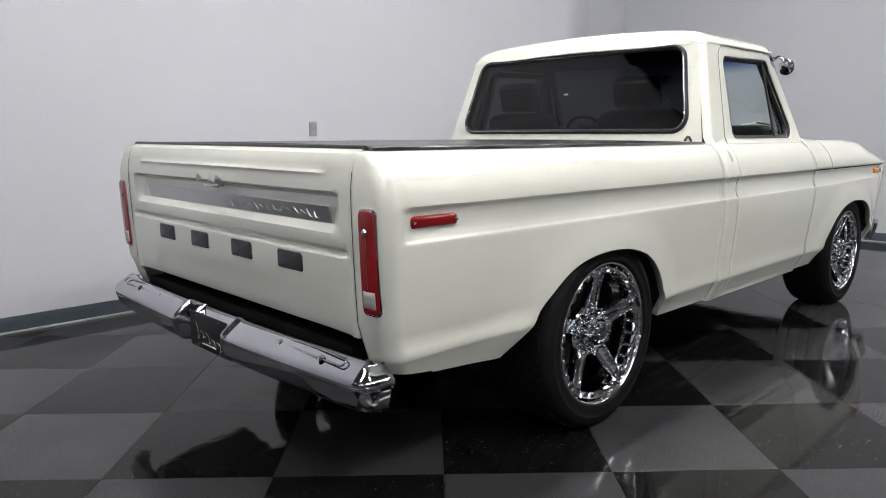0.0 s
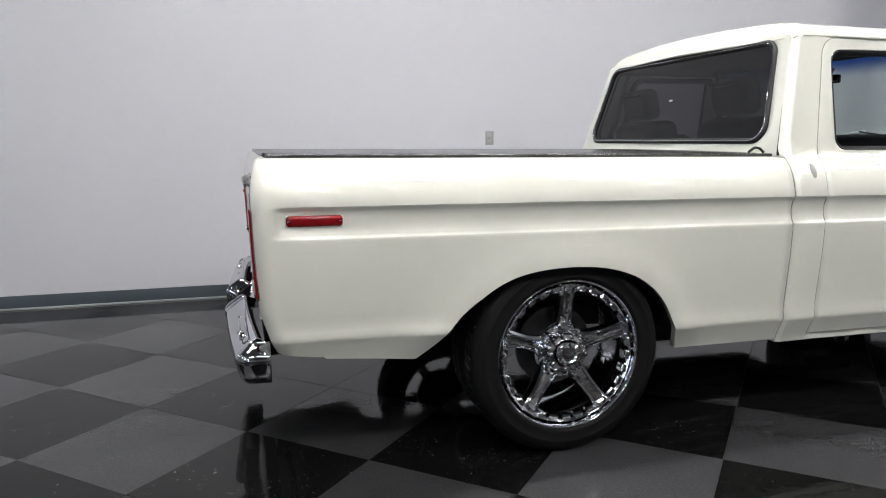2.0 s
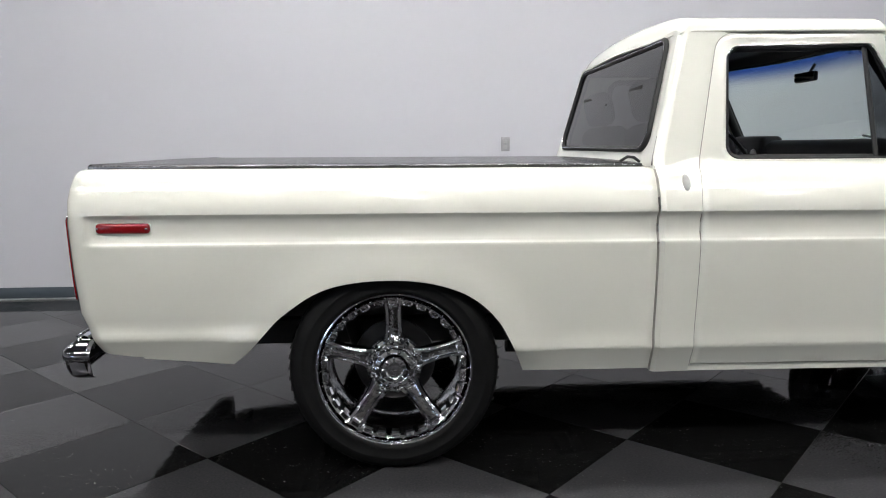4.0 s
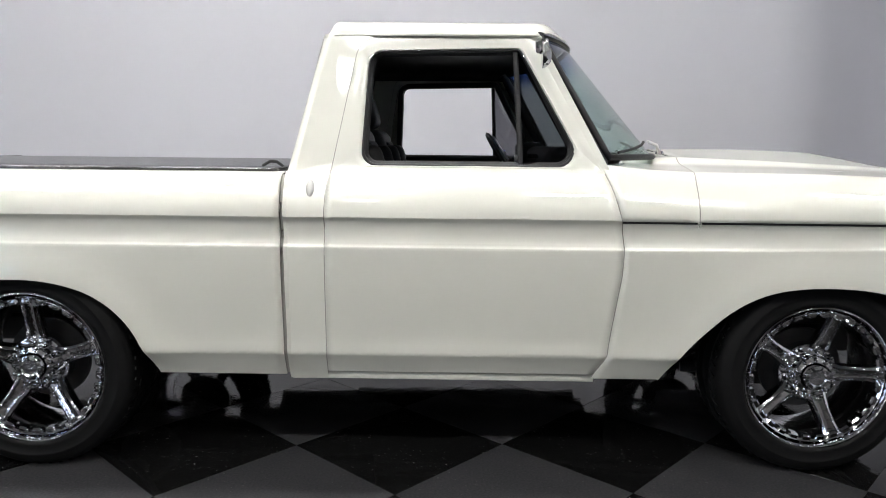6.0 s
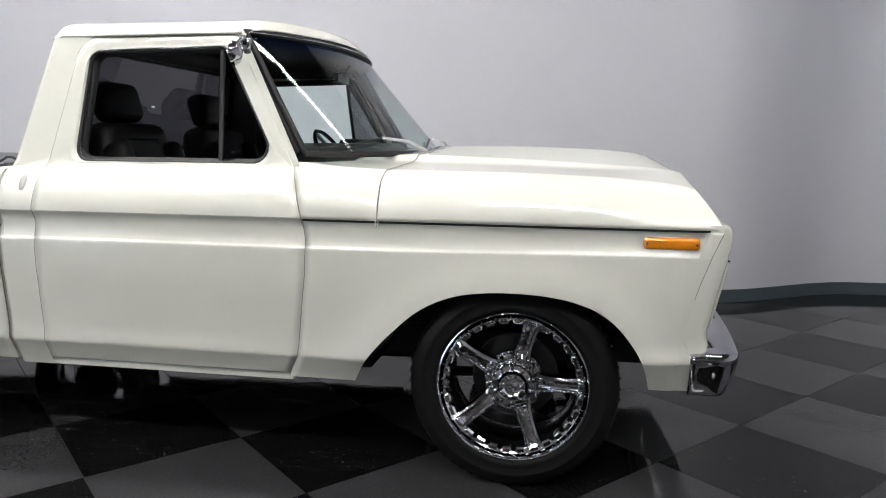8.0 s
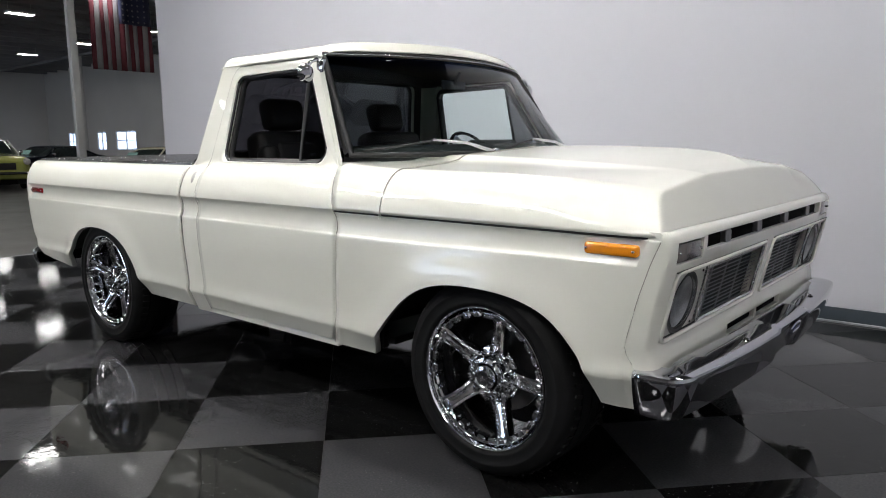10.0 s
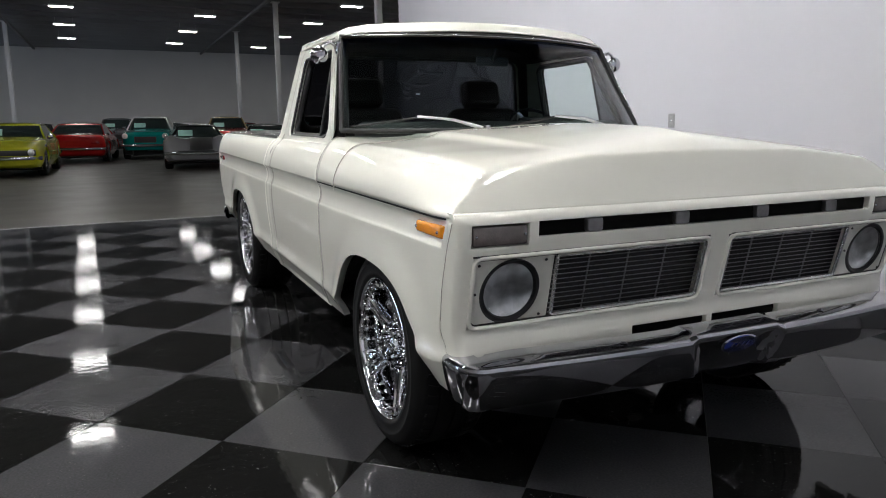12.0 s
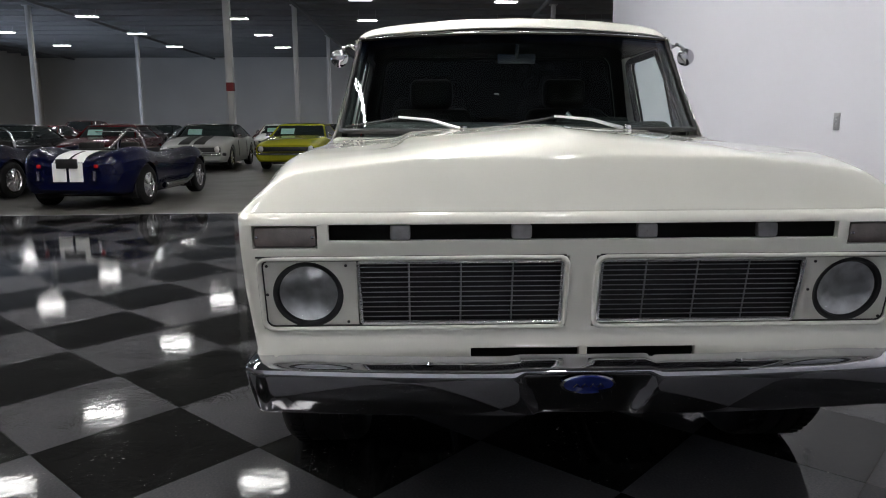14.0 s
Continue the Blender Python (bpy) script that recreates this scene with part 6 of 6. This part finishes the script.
def loft(stations, section, arches=(), r=0.33):
    """A car's shell through its stations, with round openings over the wheels."""
    ways = [soften([(q[0], q[i]) for q in stations], 6) for i in (1, 2, 3)]
    sec = soften(section, 2)
    x0, x1 = stations[0][0], stations[-1][0]
    xs = [x0 + (x1 - x0) * (0.5 - 0.5 * math.cos(math.pi * k / 12)) * 0.06 for k in range(7)]
    xs += list(np.arange(xs[-1] + 0.045, x1 - 0.16, 0.045))
    xs += [x1 - 0.14, x1 - 0.10, x1 - 0.06, x1 - 0.03, x1 - 0.01, x1]
    wide = r + 0.045
    rows = []
    for x in xs:
        w, lo, hi = (lerp_at(x, q) for q in ways)
        lo = lo * 0.72
        row = []
        for a, b in sec:
            y, z = w * a, lo + (hi - lo) * b
            for c in arches:
                if abs(x - c) < wide and a > 0.7:
                    z = max(z, r + math.sqrt(wide * wide - (x - c) ** 2))
            row.append((x, -y, z))
        rows.append(row + [(p[0], -p[1], p[2]) for p in row[::-1] if abs(p[1]) > 1e-6])
    v, f = lattice(rows, True)
    n = len(rows[0])
    f += [tuple(range(n)), tuple((len(rows) - 1) * n + k for k in range(n))[::-1]]
    return v, facing(v, f, ((0, 0, 0.5), 1))


SECTION = [(0.0, 0.0), (0.80, 0.0), (0.93, 0.10), (0.985, 0.28), (1.0, 0.5), (0.985, 0.70), (0.95, 0.86), (0.87, 0.95), (0.70, 0.985), (0.40, 1.0), (0.0, 1.01)]


SPORTS_SECTION = [(0.0, 0.0), (0.80, 0.0), (0.93, 0.10), (0.985, 0.28), (1.0, 0.5), (0.985, 0.74), (0.93, 0.91), (0.82, 0.99), (0.66, 0.98), (0.45, 0.90), (0.0, 0.89)]


def build_car(kind, paint, label, m, rear_view=False, stripe=None, roof_mat=None, category="car", hood=None):
    section = SPORTS_SECTION if kind in ("sports", "roadster") else SECTION
    car = thing("parked_car", label, category, m, "cars parked in the hall")
    K = dict(
        coupe=dict(body=[(-2.32, 0.70, 0.42, 0.72), (-2.26, 0.83, 0.34, 0.86), (-2.0, 0.90, 0.27, 0.93), (-1.3, 0.93, 0.25, 0.95), (-0.4, 0.93, 0.23, 0.92), (0.6, 0.93, 0.23, 0.945), (1.2, 0.92, 0.25, 0.905), (1.9, 0.90, 0.28, 0.815), (2.22, 0.86, 0.34, 0.74), (2.30, 0.80, 0.42, 0.69)],
                   belt=0.90, roof=1.29, low=(-1.75, 0.72), high=(-0.95, 0.12), wb=(-1.40, 1.36), r=0.33, w=0.84),
        sports=dict(body=[(-2.20, 0.60, 0.45, 0.70), (-2.12, 0.78, 0.36, 0.84), (-1.5, 0.88, 0.26, 0.94), (-0.9, 0.84, 0.22, 0.86), (0.0, 0.80, 0.20, 0.80), (0.7, 0.84, 0.21, 0.86), (1.35, 0.89, 0.25, 0.93), (1.65, 0.88, 0.27, 0.89), (1.95, 0.85, 0.30, 0.78), (2.16, 0.78, 0.34, 0.66), (2.28, 0.70, 0.38, 0.55), (2.32, 0.64, 0.42, 0.50)],
                    belt=0.82, roof=1.21, low=(-1.55, 0.58), high=(-0.75, 0.02), wb=(-1.22, 1.30), r=0.34, w=0.76),
        vintage=dict(body=[(-2.35, 0.60, 0.45, 0.80), (-2.25, 0.80, 0.38, 0.98), (-1.6, 0.90, 0.34, 1.08), (-0.4, 0.90, 0.34, 1.08), (0.5, 0.88, 0.34, 1.07), (1.2, 0.86, 0.36, 1.05), (1.9, 0.80, 0.40, 1.0), (2.20, 0.66, 0.46, 0.92), (2.28, 0.50, 0.50, 0.84)],
                     belt=1.04, roof=1.53, low=(-1.7, 0.75), high=(-1.25, 0.25), wb=(-1.40, 1.45), r=0.36, w=0.78),
        roadster=dict(body=[(-1.95, 0.50, 0.42, 0.66), (-1.86, 0.70, 0.33, 0.80), (-1.55, 0.84, 0.27, 0.90), (-1.15, 0.88, 0.24, 0.92), (-0.6, 0.82, 0.21, 0.84), (0.0, 0.76, 0.20, 0.80), (0.5, 0.78, 0.21, 0.82), (1.05, 0.85, 0.25, 0.87), (1.5, 0.78, 0.30, 0.80), (1.82, 0.62, 0.36, 0.70), (1.95, 0.44, 0.42, 0.60)],
                      belt=0.82, roof=0.0, low=(0, 0), high=(0, 0), wb=(-1.17, 1.12), r=0.318, w=0.72))[kind]
    v, f = loft(K["body"], section, K["wb"], K["r"])
    body = put("body", mesh_of("body", v, f, paint, angle=50), car)
    nose, tail = K["body"][-1], K["body"][0]
    if stripe or hood:
        def skin(x, y):
            hw, lo, hi = (lerp_at(x, soften([(q[0], q[i]) for q in K["body"]], 6)) for i in (1, 2, 3))
            return lo + (hi - lo) * lerp_at(abs(y) / hw, [(a, b) for a, b in section[:4:-1]]) + 0.006
        if stripe:
            for y in ((-0.20, 0.20) if K["roof"] else (-0.125, 0.125)):
                half = 0.15 if K["roof"] else 0.105
                rows = [[(x, y + d, skin(x, y + d) + 0.004) for d in (-half, 0.0, half)] for x in np.linspace(tail[0] + 0.03, nose[0] - 0.03, 40)]
                if K["roof"]:
                    rows = [r for r in rows if r[0][0] > K["low"][1] + 0.25 or r[0][0] < K["low"][0]]
                    for part_rows in ([r for r in rows if r[0][0] > 0], [r for r in rows if r[0][0] < 0]):
                        if len(part_rows) > 1:
                            shell("racing_stripe", part_rows, stripe, body, rake=False, core=(0, 0, 0))
                else:
                    shell("racing_stripe", rows, stripe, body, rake=False, core=(0, 0, 0))
                    end = [[(tail[0] - 0.012 + 0.05 * max(0, z - 0.58), y + d, z) for d in (-0.105, 0.0, 0.105)] for z in np.linspace(0.42, 0.70, 6)]
                    shell("racing_stripe", end, stripe, body, rake=False, core=(0, 0, 0.5))
        if hood:
            rows = [[(x, d, skin(x, d) + 0.002) for d in np.linspace(-0.16, 0.42, 9)] for x in np.linspace(0.62, nose[0] - 0.04, 20)]
            shell("hood_panel", rows, hood, body, rake=False, core=(0, 0, 0))
    # glasshouse
    if K["roof"]:
        (lx0, lx1), (hx0, hx1) = K["low"], K["high"]
        b, t, w = K["belt"], K["roof"], K["w"]
        wt = w * {"sports": 0.70, "vintage": 0.76}.get(kind, 0.80)
        soft = {"vintage": 0.24, "sports": 0.20}.get(kind, 0.14)
        rows = []
        for q, z in ((0.0, b - 0.04), (0.12, b + 0.03), (0.88, t - 0.07)):
            x0, x1, ww = lx0 + (hx0 - lx0) * q, lx1 + (hx1 - lx1) * q, w + (wt - w) * q
            rows.append([(p[0], p[1], z) for p in rounded([(x0, -ww), (x1, -ww), (x1, ww), (x0, ww)], [soft] * 4, 4, 4)])
        shell("glasshouse", rows, DARKGLASS, car, closed=True, rake=False, core=(-0.3, 0, 1.0))
        rows = []
        dome = ((0.78, t - 0.16, 1.012), (0.88, t - 0.10, 0.99), (0.95, t - 0.055, 0.93), (1.0, t - 0.022, 0.80), (1.0, t, 0.5), (1.0, t + 0.008, 0.02))
        for q, z, g in dome if kind == "vintage" else ((0.89, t - 0.068, 1.012), (0.93, t - 0.045, 1.0), (0.97, t - 0.024, 0.95), (1.0, t - 0.008, 0.84), (1.0, t + 0.006, 0.6), (1.0, t + 0.016, 0.02)):
            x0, x1, ww = lx0 + (hx0 - lx0) * q, lx1 + (hx1 - lx1) * q, w + (wt - w) * q
            cx = (x0 + x1) / 2
            rows.append([(cx + (p[0] - cx) * g, p[1] * g, z) for p in rounded([(x0, -ww), (x1, -ww), (x1, ww), (x0, ww)], [soft] * 4, 4, 4)])
        shell("roof", rows, roof_mat or paint, car, closed=True, rake=False, core=(-0.3, 0, 1.0))
        for s in (-1, 1):
            for (xa, xb) in ((lx0 + 0.03, hx0 + 0.03), (lx1 - 0.04, hx1 - 0.04)):
                bar("pillar", [(xa, s * (w - 0.015), b), (xb, s * (wt - 0.01), t - 0.06)], 0.027, roof_mat or paint, car, sides=6)
        mid = (lx1 + hx1) / 2
        cx = lx1 - 0.16 if not rear_view else lx0 + 0.3
        if not rear_view:
            put("price_card", mesh_of("price_card", [(lx1 - 0.10 + 0.03, -0.52, b + 0.08), (lx1 - 0.10 + 0.03, -0.12, b + 0.08), (lx1 - 0.25 + 0.03, -0.12, b + 0.24), (lx1 - 0.25 + 0.03, -0.52, b + 0.24)], [(0, 1, 2, 3)], CARD, False), car)
    else:
        # open cockpit, screen and roll hoop
        rows = [[(p[0], p[1], z) for p in rounded([(-0.75, -0.55), (0.15, -0.55), (0.15, 0.55), (-0.75, 0.55)], [0.15] * 4, 5, 3)] for z in (0.80, 0.872)]
        rows.append([(-0.3 + (p[0] + 0.3) * 0.02, p[1] * 0.02, 0.872) for p in rows[1]])
        shell("cockpit", rows, CARTRIM, car, closed=True, rake=False, core=(-0.3, 0, 0.7))
        rows = [[(0.28 - 0.28 * q + 0.06 * (1 - (y / 0.55) ** 2), y, 0.84 + 0.30 * q) for y in np.linspace(-0.55, 0.55, 9)] for q in (0, 0.5, 1)]
        shell("screen", rows, CLEAR_GLASS, car, rake=False, core=(-1, 0, 1))
        bar("screen_frame", rows[2], 0.012, CHROME, car, sides=6)
        bar("roll_hoop", [(-0.85, -0.42 + 0.22 * math.cos(a) - 0.05, 0.84 + 0.36 * math.sin(a)) for a in np.linspace(0, math.pi, 14)], 0.025, CHROME, car)
        bar("hoop_stay", [(-0.85, -0.44, 1.18), (-1.25, -0.30, 0.88)], 0.02, CHROME, car)
        for y in (-0.30, 0.30):
            put("seat_back", mesh_of("seat_back", *box_data((-0.72, y - 0.2, 0.7), (-0.58, y + 0.2, 0.98), 0.05, 3), LEATHER), car)
        for s in (-1, 1):
            bar("side_pipe", [(0.75, s * 0.80, 0.34), (0.3, s * 0.86, 0.27), (-0.6, s * 0.86, 0.26)], 0.05, CHROME, car)
    block("underbody", (K["wb"][0] - 0.1, -0.62, 0.14), (K["wb"][1] + 0.1, 0.62, 0.40), CARTRIM, car, bevel=0.03)
    # wheels with dark openings
    for x in K["wb"]:
        hw = lerp_at(x, [(q[0], q[1]) for q in K["body"]])
        for s in (-1, 1):
            v, f = lathe_data([(0.0, 0.0), (K["r"] + 0.04, 0.0), (K["r"] + 0.04, 0.25), (0.0, 0.25)], 28)
            put("wheel_well", mesh_of("wheel_well", [(x + a, s * (hw - 0.09 - b), K["r"] + 0.008 + max(c, -0.2)) for a, b, c in v], f, CARTRIM, angle=40), car)
            wh = new("wheel")
            wh.parent = car
            wh.matrix_basis = pose(x, s * (hw - 0.018), K["r"] - 0.002, 0, 0, 0 if s < 0 else 180)
            v, f = lathe_data([(0.2, 0.0), (0.24, -0.004), (K["r"] - 0.03, 0.0), (K["r"] - 0.004, 0.02), (K["r"], 0.05), (K["r"], 0.17), (K["r"] - 0.02, 0.20), (0.2, 0.20)], 28)
            put("tyre", mesh_of("tyre", v, f, TYRE), wh)
            v, f = lathe_data([(0.232, -0.004), (0.222, 0.003), (0.20, 0.03), (0.10, 0.02), (0.06, 0.008), (0.0, 0.006)], 28)
            put("rim", mesh_of("rim", v, f, CAR_RIM), wh)
            for k in range(5):
                bx = moved(box_data((0.04, -0.002, -0.022), (0.205, 0.02, 0.022), 0.004, 1), Matrix.Rotation(2 * math.pi * k / 5, 4, "Y"))
                put("spoke", mesh_of("spoke", *bx, CAR_RIM), wh)
    # bumpers, lamps and grille
    zb, zt = nose[2], nose[3]
    if kind != "roadster":
        for st, sgn in ((nose, 1), (tail, -1)):
            w = K["body"][-3 if sgn > 0 else 2][1]
            path = [(st[0] + sgn * (0.05 - 0.14 * (abs(y) / w) ** 3), y, 0.46 if kind != "vintage" else 0.50) for y in np.linspace(-w, w, 13)]
            bar("bumper", path, 0.045, CHROME, car, sides=8)
        wide = nose[1] * (0.98 if kind == "coupe" else 0.72)
        block("grille", (nose[0] - 0.06, -wide, zb + 0.10), (nose[0] + 0.012, wide, zt - 0.04), CARTRIM, car, bevel=0.01)
    else:
        for sgn, st in ((1, nose), (-1, tail)):
            for y in (-0.42, 0.42):
                bar("overrider", [(st[0] - sgn * 0.08, y, 0.42), (st[0] + sgn * 0.06, y, 0.46), (st[0] + sgn * 0.06, y, 0.58)], 0.025, CHROME, car)
        block("number_plate", (tail[0] - 0.03, -0.16, 0.62), (tail[0] - 0.005, 0.16, 0.76), CARTRIM, car, bevel=0.004)
    hy = nose[1] * 0.86 if kind != "vintage" else 0.66
    for s in (-1, 1):
        v, f = lathe_data([(0.0, 0.03), (0.05, 0.024), (0.085, 0.006), (0.095, -0.02), (0.095, -0.10)], 20, "x")
        hx = nose[0] + (0.0 if kind in ("coupe", "vintage") else -0.22)
        hz = (zb + zt) / 2 + (0.035 if kind == "coupe" else 0.16)
        if kind != "sports":
            put("headlight", mesh_of("headlight", [(hx + a, s * hy + b, hz + c) for a, b, c in v], f, REFLECTOR), car)
        ty = tail[1] * 0.86
        block("tail_lamp", (tail[0] - 0.025, s * ty - (0.13 if kind == "coupe" else 0.028), 0.62), (tail[0] + 0.06, s * ty + (0.13 if kind == "coupe" else 0.028), 0.68), RED_LENS, car, bevel=0.012)
        if kind != "roadster":
            block("door_mirror", (0.42, s * (K["w"] + 0.10) - 0.06, K["belt"] + 0.02), (0.50, s * (K["w"] + 0.10) + 0.05, K["belt"] + 0.12), CHROME, car, bevel=0.02)
            wv = K["body"][4][1]
            bar("door_joint", [(0.55, s * (wv + 0.001), 0.35), (0.56, s * (wv + 0.002), 0.58), (0.56, s * wv * 0.985, 0.80)], 0.006, SEAM, car, sides=5)
            bar("door_joint", [(-0.60, s * (wv + 0.001), 0.35), (-0.60, s * (wv + 0.002), 0.58), (-0.60, s * wv * 0.985, 0.80)], 0.006, SEAM, car, sides=5)
    return car


P = {k: car_paint(k + "_car_paint", c) for k, c in dict(
    blue=(0.0008, 0.0015, 0.016), pearl=(0.40, 0.41, 0.40), navy=(0.0015, 0.003, 0.014), yellow=(0.36, 0.36, 0.022), red=(0.28, 0.009, 0.009), maroon=(0.09, 0.01, 0.012), silver=(0.15, 0.15, 0.16), white=(0.62, 0.62, 0.60),
    black=(0.008, 0.008, 0.009), teal=(0.0, 0.16, 0.15), olive=(0.34, 0.36, 0.10), grey=(0.14, 0.14, 0.15), tan=(0.30, 0.21, 0.11), cream=(0.55, 0.50, 0.38)).items()}
build_car("roadster", P["blue"], "dark blue open roadster with two white racing stripes", pose(-8.35, -5.66, 0, 0, 0, 177), True, stripe=STEEL_WHITE)
build_car("roadster", P["navy"], "navy blue open roadster parked beside the striped one", pose(-9.6, -8.35, 0, 0, 0, 172), True)
build_car("coupe", P["pearl"], "silver-white coupe with a black roof and hood stripes", pose(-17.7, -7.0, 0, 0, 0, 3), stripe=STRIPE, roof_mat=P["black"])
build_car("coupe", P["yellow"], "yellow coupe with a dark interior", pose(-17.8, -4.25, 0, 0, 0, -2), roof_mat=P["yellow"])
build_car("coupe", P["red"], "red coupe parked tail first", pose(-24.4, -2.75, 0, 0, 0, 174), True)
build_car("vintage", P["teal"], "teal and cream vintage saloon", pose(-25.6, -0.5, 0, 0, 0, -8), roof_mat=P["white"])
build_car("sports", P["silver"], "silver sports car with a black hood panel", pose(-18.6, 0.45, 0, 0, 0, -7), roof_mat=P["black"], hood=CARTRIM)
build_car("sports", P["black"], "black sports car with silver flanks", pose(-19.8, 2.75, 0, 0, 0, -9), roof_mat=P["black"])
build_car("vintage", P["red"], "red vintage car with a tan soft top", pose(-26.6, 2.45, 0, 0, 0, -6), roof_mat=P["tan"])
build_car("vintage", P["olive"], "lime vintage saloon with a white roof", pose(-22.3, 4.85, 0, 0, 0, -8), roof_mat=P["white"])
build_car("coupe", P["navy"], "dark blue coupe parked side on", pose(-26.5, 8.2, 0, 0, 0, -70), roof_mat=P["navy"])
build_car("coupe", P["red"], "red coupe with a white roof", pose(-22.6, 12.0, 0, 0, 0, -60), roof_mat=P["white"])
build_car("sports", P["cream"], "cream sports car parked side on", pose(-17.2, 7.6, 0, 0, 0, -75))
build_car("coupe", P["maroon"], "dark maroon coupe facing the aisle", pose(-17.4, -9.8, 0, 0, 0, 5))
build_car("coupe", P["black"], "black coupe facing the aisle", pose(-16.6, -12.4, 0, 0, 0, 8))
build_car("coupe", P["navy"], "dark blue coupe facing the aisle", pose(-16.4, -15.2, 0, 0, 0, 8))
for k, (col, y, kind) in enumerate((("maroon", -16.0, "coupe"), ("black", -12.6, "coupe"), ("grey", -9.6, "coupe"), ("white", -6.4, "coupe"), ("black", -19.5, "vintage"), ("navy", -23, "coupe"))):
    build_car(kind, P[col], {"maroon": "maroon coupe in the second row", "black": "black car in the second row", "grey": "grey coupe in the second row", "white": "white coupe in the second row", "navy": "navy coupe in the second row"}[col], pose(-25.2 - 0.3 * (k % 2), y, 0, 0, 0, 4))
for k, (col, y, kind) in enumerate((("black", -21.0, "coupe"), ("maroon", -17.8, "vintage"), ("black", -14.4, "coupe"), ("grey", -11.2, "coupe"), ("maroon", -8.2, "coupe"), ("black", -5.0, "coupe"), ("grey", -1.6, "vintage"), ("black", 1.2, "coupe"), ("maroon", 4.2, "coupe"), ("black", 7.4, "coupe"))):
    build_car(kind, P[col], {"black": "black car in the back row", "maroon": "maroon car in the back row", "grey": "grey car in the back row"}[col], pose(-33.0 - 0.4 * (k % 3), y, 0, 0, 0, 180 if k % 2 else 0))

# ---------------------------------------------------------------- tiled floor
TILE = 0.6096
ORIGIN = Vector((-0.946, -1.214))


def node(i, j):
    """A corner of the chequered floor; tiles lie cornerwise to the wall."""
    h = TILE / math.sqrt(2)
    c, s = math.cos(EDGE_TURN) * h, math.sin(EDGE_TURN) * h
    return Vector((ORIGIN.x + c * i - s * j, ORIGIN.y + s * i + c * j))


def clip(poly, normal, limit):
    out = []
    for a, b in zip(poly, poly[1:] + poly[:1]):
        da, db = a.dot(normal) - limit, b.dot(normal) - limit
        if da <= 0:
            out.append(a)
        if da * db < 0:
            out.append(a + (b - a) * (da / (da - db)))
    return out


def slab(poly, g=0.0012, top=0.0, low=-0.0035):
    c = sum(poly, Vector((0, 0))) / len(poly)
    inset = [p + (c - p).normalized() * g * 1.4 for p in poly]
    n = len(poly)
    v = [(p.x, p.y, low) for p in inset] + [(p.x, p.y, top - 0.0006) for p in inset] + [(*(p + (c - p).normalized() * 0.0008), top) for p in inset]
    f = [tuple(range(2 * n, 3 * n))]
    for r in (0, 1):
        f += [(r * n + k, r * n + (k + 1) % n, (r + 1) * n + (k + 1) % n, (r + 1) * n + k) for k in range(n)]
    return v, f


EDGE_N = Vector((-math.cos(EDGE_TURN), -math.sin(EDGE_TURN)))
EDGE_LIMIT = Vector((-5.98, -1.5)).dot(EDGE_N)
floor = tagged(structure("floor", (-5.9, -10.5, -0.0039), (EAST_X, WALL_Y, -0.0034), SEAM, "black and grey chequered vinyl tile floor, polished"), kind="structure")
rows = [[(x, WALL_Y - 0.0119, -0.0039), (x, WALL_Y - 0.0119, -0.0006), (x, bend(x) + 0.01, -0.0006), (x, bend(x) + 0.01, -0.0039)] for x in np.linspace(STEP_X, EAST_X - 0.012, 40)]
v, f = lattice(rows, True)
tagged(put("recess_floor", mesh_of("recess_floor", v, facing(v, f, ((4.0, 2.6, -0.002), 1)), TILE_DARK)), "dark vinyl strip of floor where the wall sweeps back", kind="structure")
square = [node(1, 0), node(0, 1), node(-1, 0), node(0, -1)]
home = [p - ORIGIN for p in square]
v, f = slab(home)
shared = []
for mat, nm in ((TILE_DARK, "dark_tile"), (TILE_GREY, "grey_tile")):
    shared.append(mesh_of(nm, v, f, mat, False))
whole, cut = [], ([], [])
for i in range(-34, 36):
    for j in range(-34, 36):
        if (i + j) % 2 == 0:
            continue
        c = node(i, j)
        if not (-7 < c.x < EAST_X + 1 and -10.6 < c.y < WALL_Y + 1):
            continue
        poly = [p - ORIGIN + c for p in square]
        colour = i % 2
        p2 = clip(poly, EDGE_N, EDGE_LIMIT)
        p2 = clip(p2, Vector((0, 1)), WALL_Y - 0.012) if p2 else p2
        p2 = clip(p2, Vector((1, 0)), EAST_X - 0.012) if p2 else p2
        if len(p2) < 3:
            continue
        if len(p2) == 4 and all((x - y).length < 1e-6 for x, y in zip(p2, poly)):
            whole.append((abs(c.x) * 0.8 + abs(c.y + 1.2), i, j, colour, c))
        else:
            cut[colour].append(slab(p2))
whole.sort()
for k, (_, i, j, colour, c) in enumerate(whole):
    if k < 300:
        ob = put("floor_tile", shared[colour], floor, m=Matrix.Translation((c.x, c.y, 0)))
    else:
        cut[colour].append(slab([p - ORIGIN + c for p in square]))
for colour, nm in ((0, "edge_tiles"), (1, "edge_tiles")):
    if cut[colour]:
        ob = put(nm, mesh_of(nm, *join(*cut[colour]), shared[colour].materials[0], False), floor)
        tagged(ob, kind="stuff")
a, b = Vector((-5.985, -1.5)) + Vector((EDGE_N.y, -EDGE_N.x)) * -9, Vector((-5.985, -1.5)) + Vector((EDGE_N.y, -EDGE_N.x)) * 3.84
tagged(put("trim", mesh_of("trim", *tube_data([(a.x, a.y, -0.002), (b.x, b.y, -0.002)], 0.016, 8, flat=0.3), TOE)), "pale strip where tiles meet concrete", kind="structure")
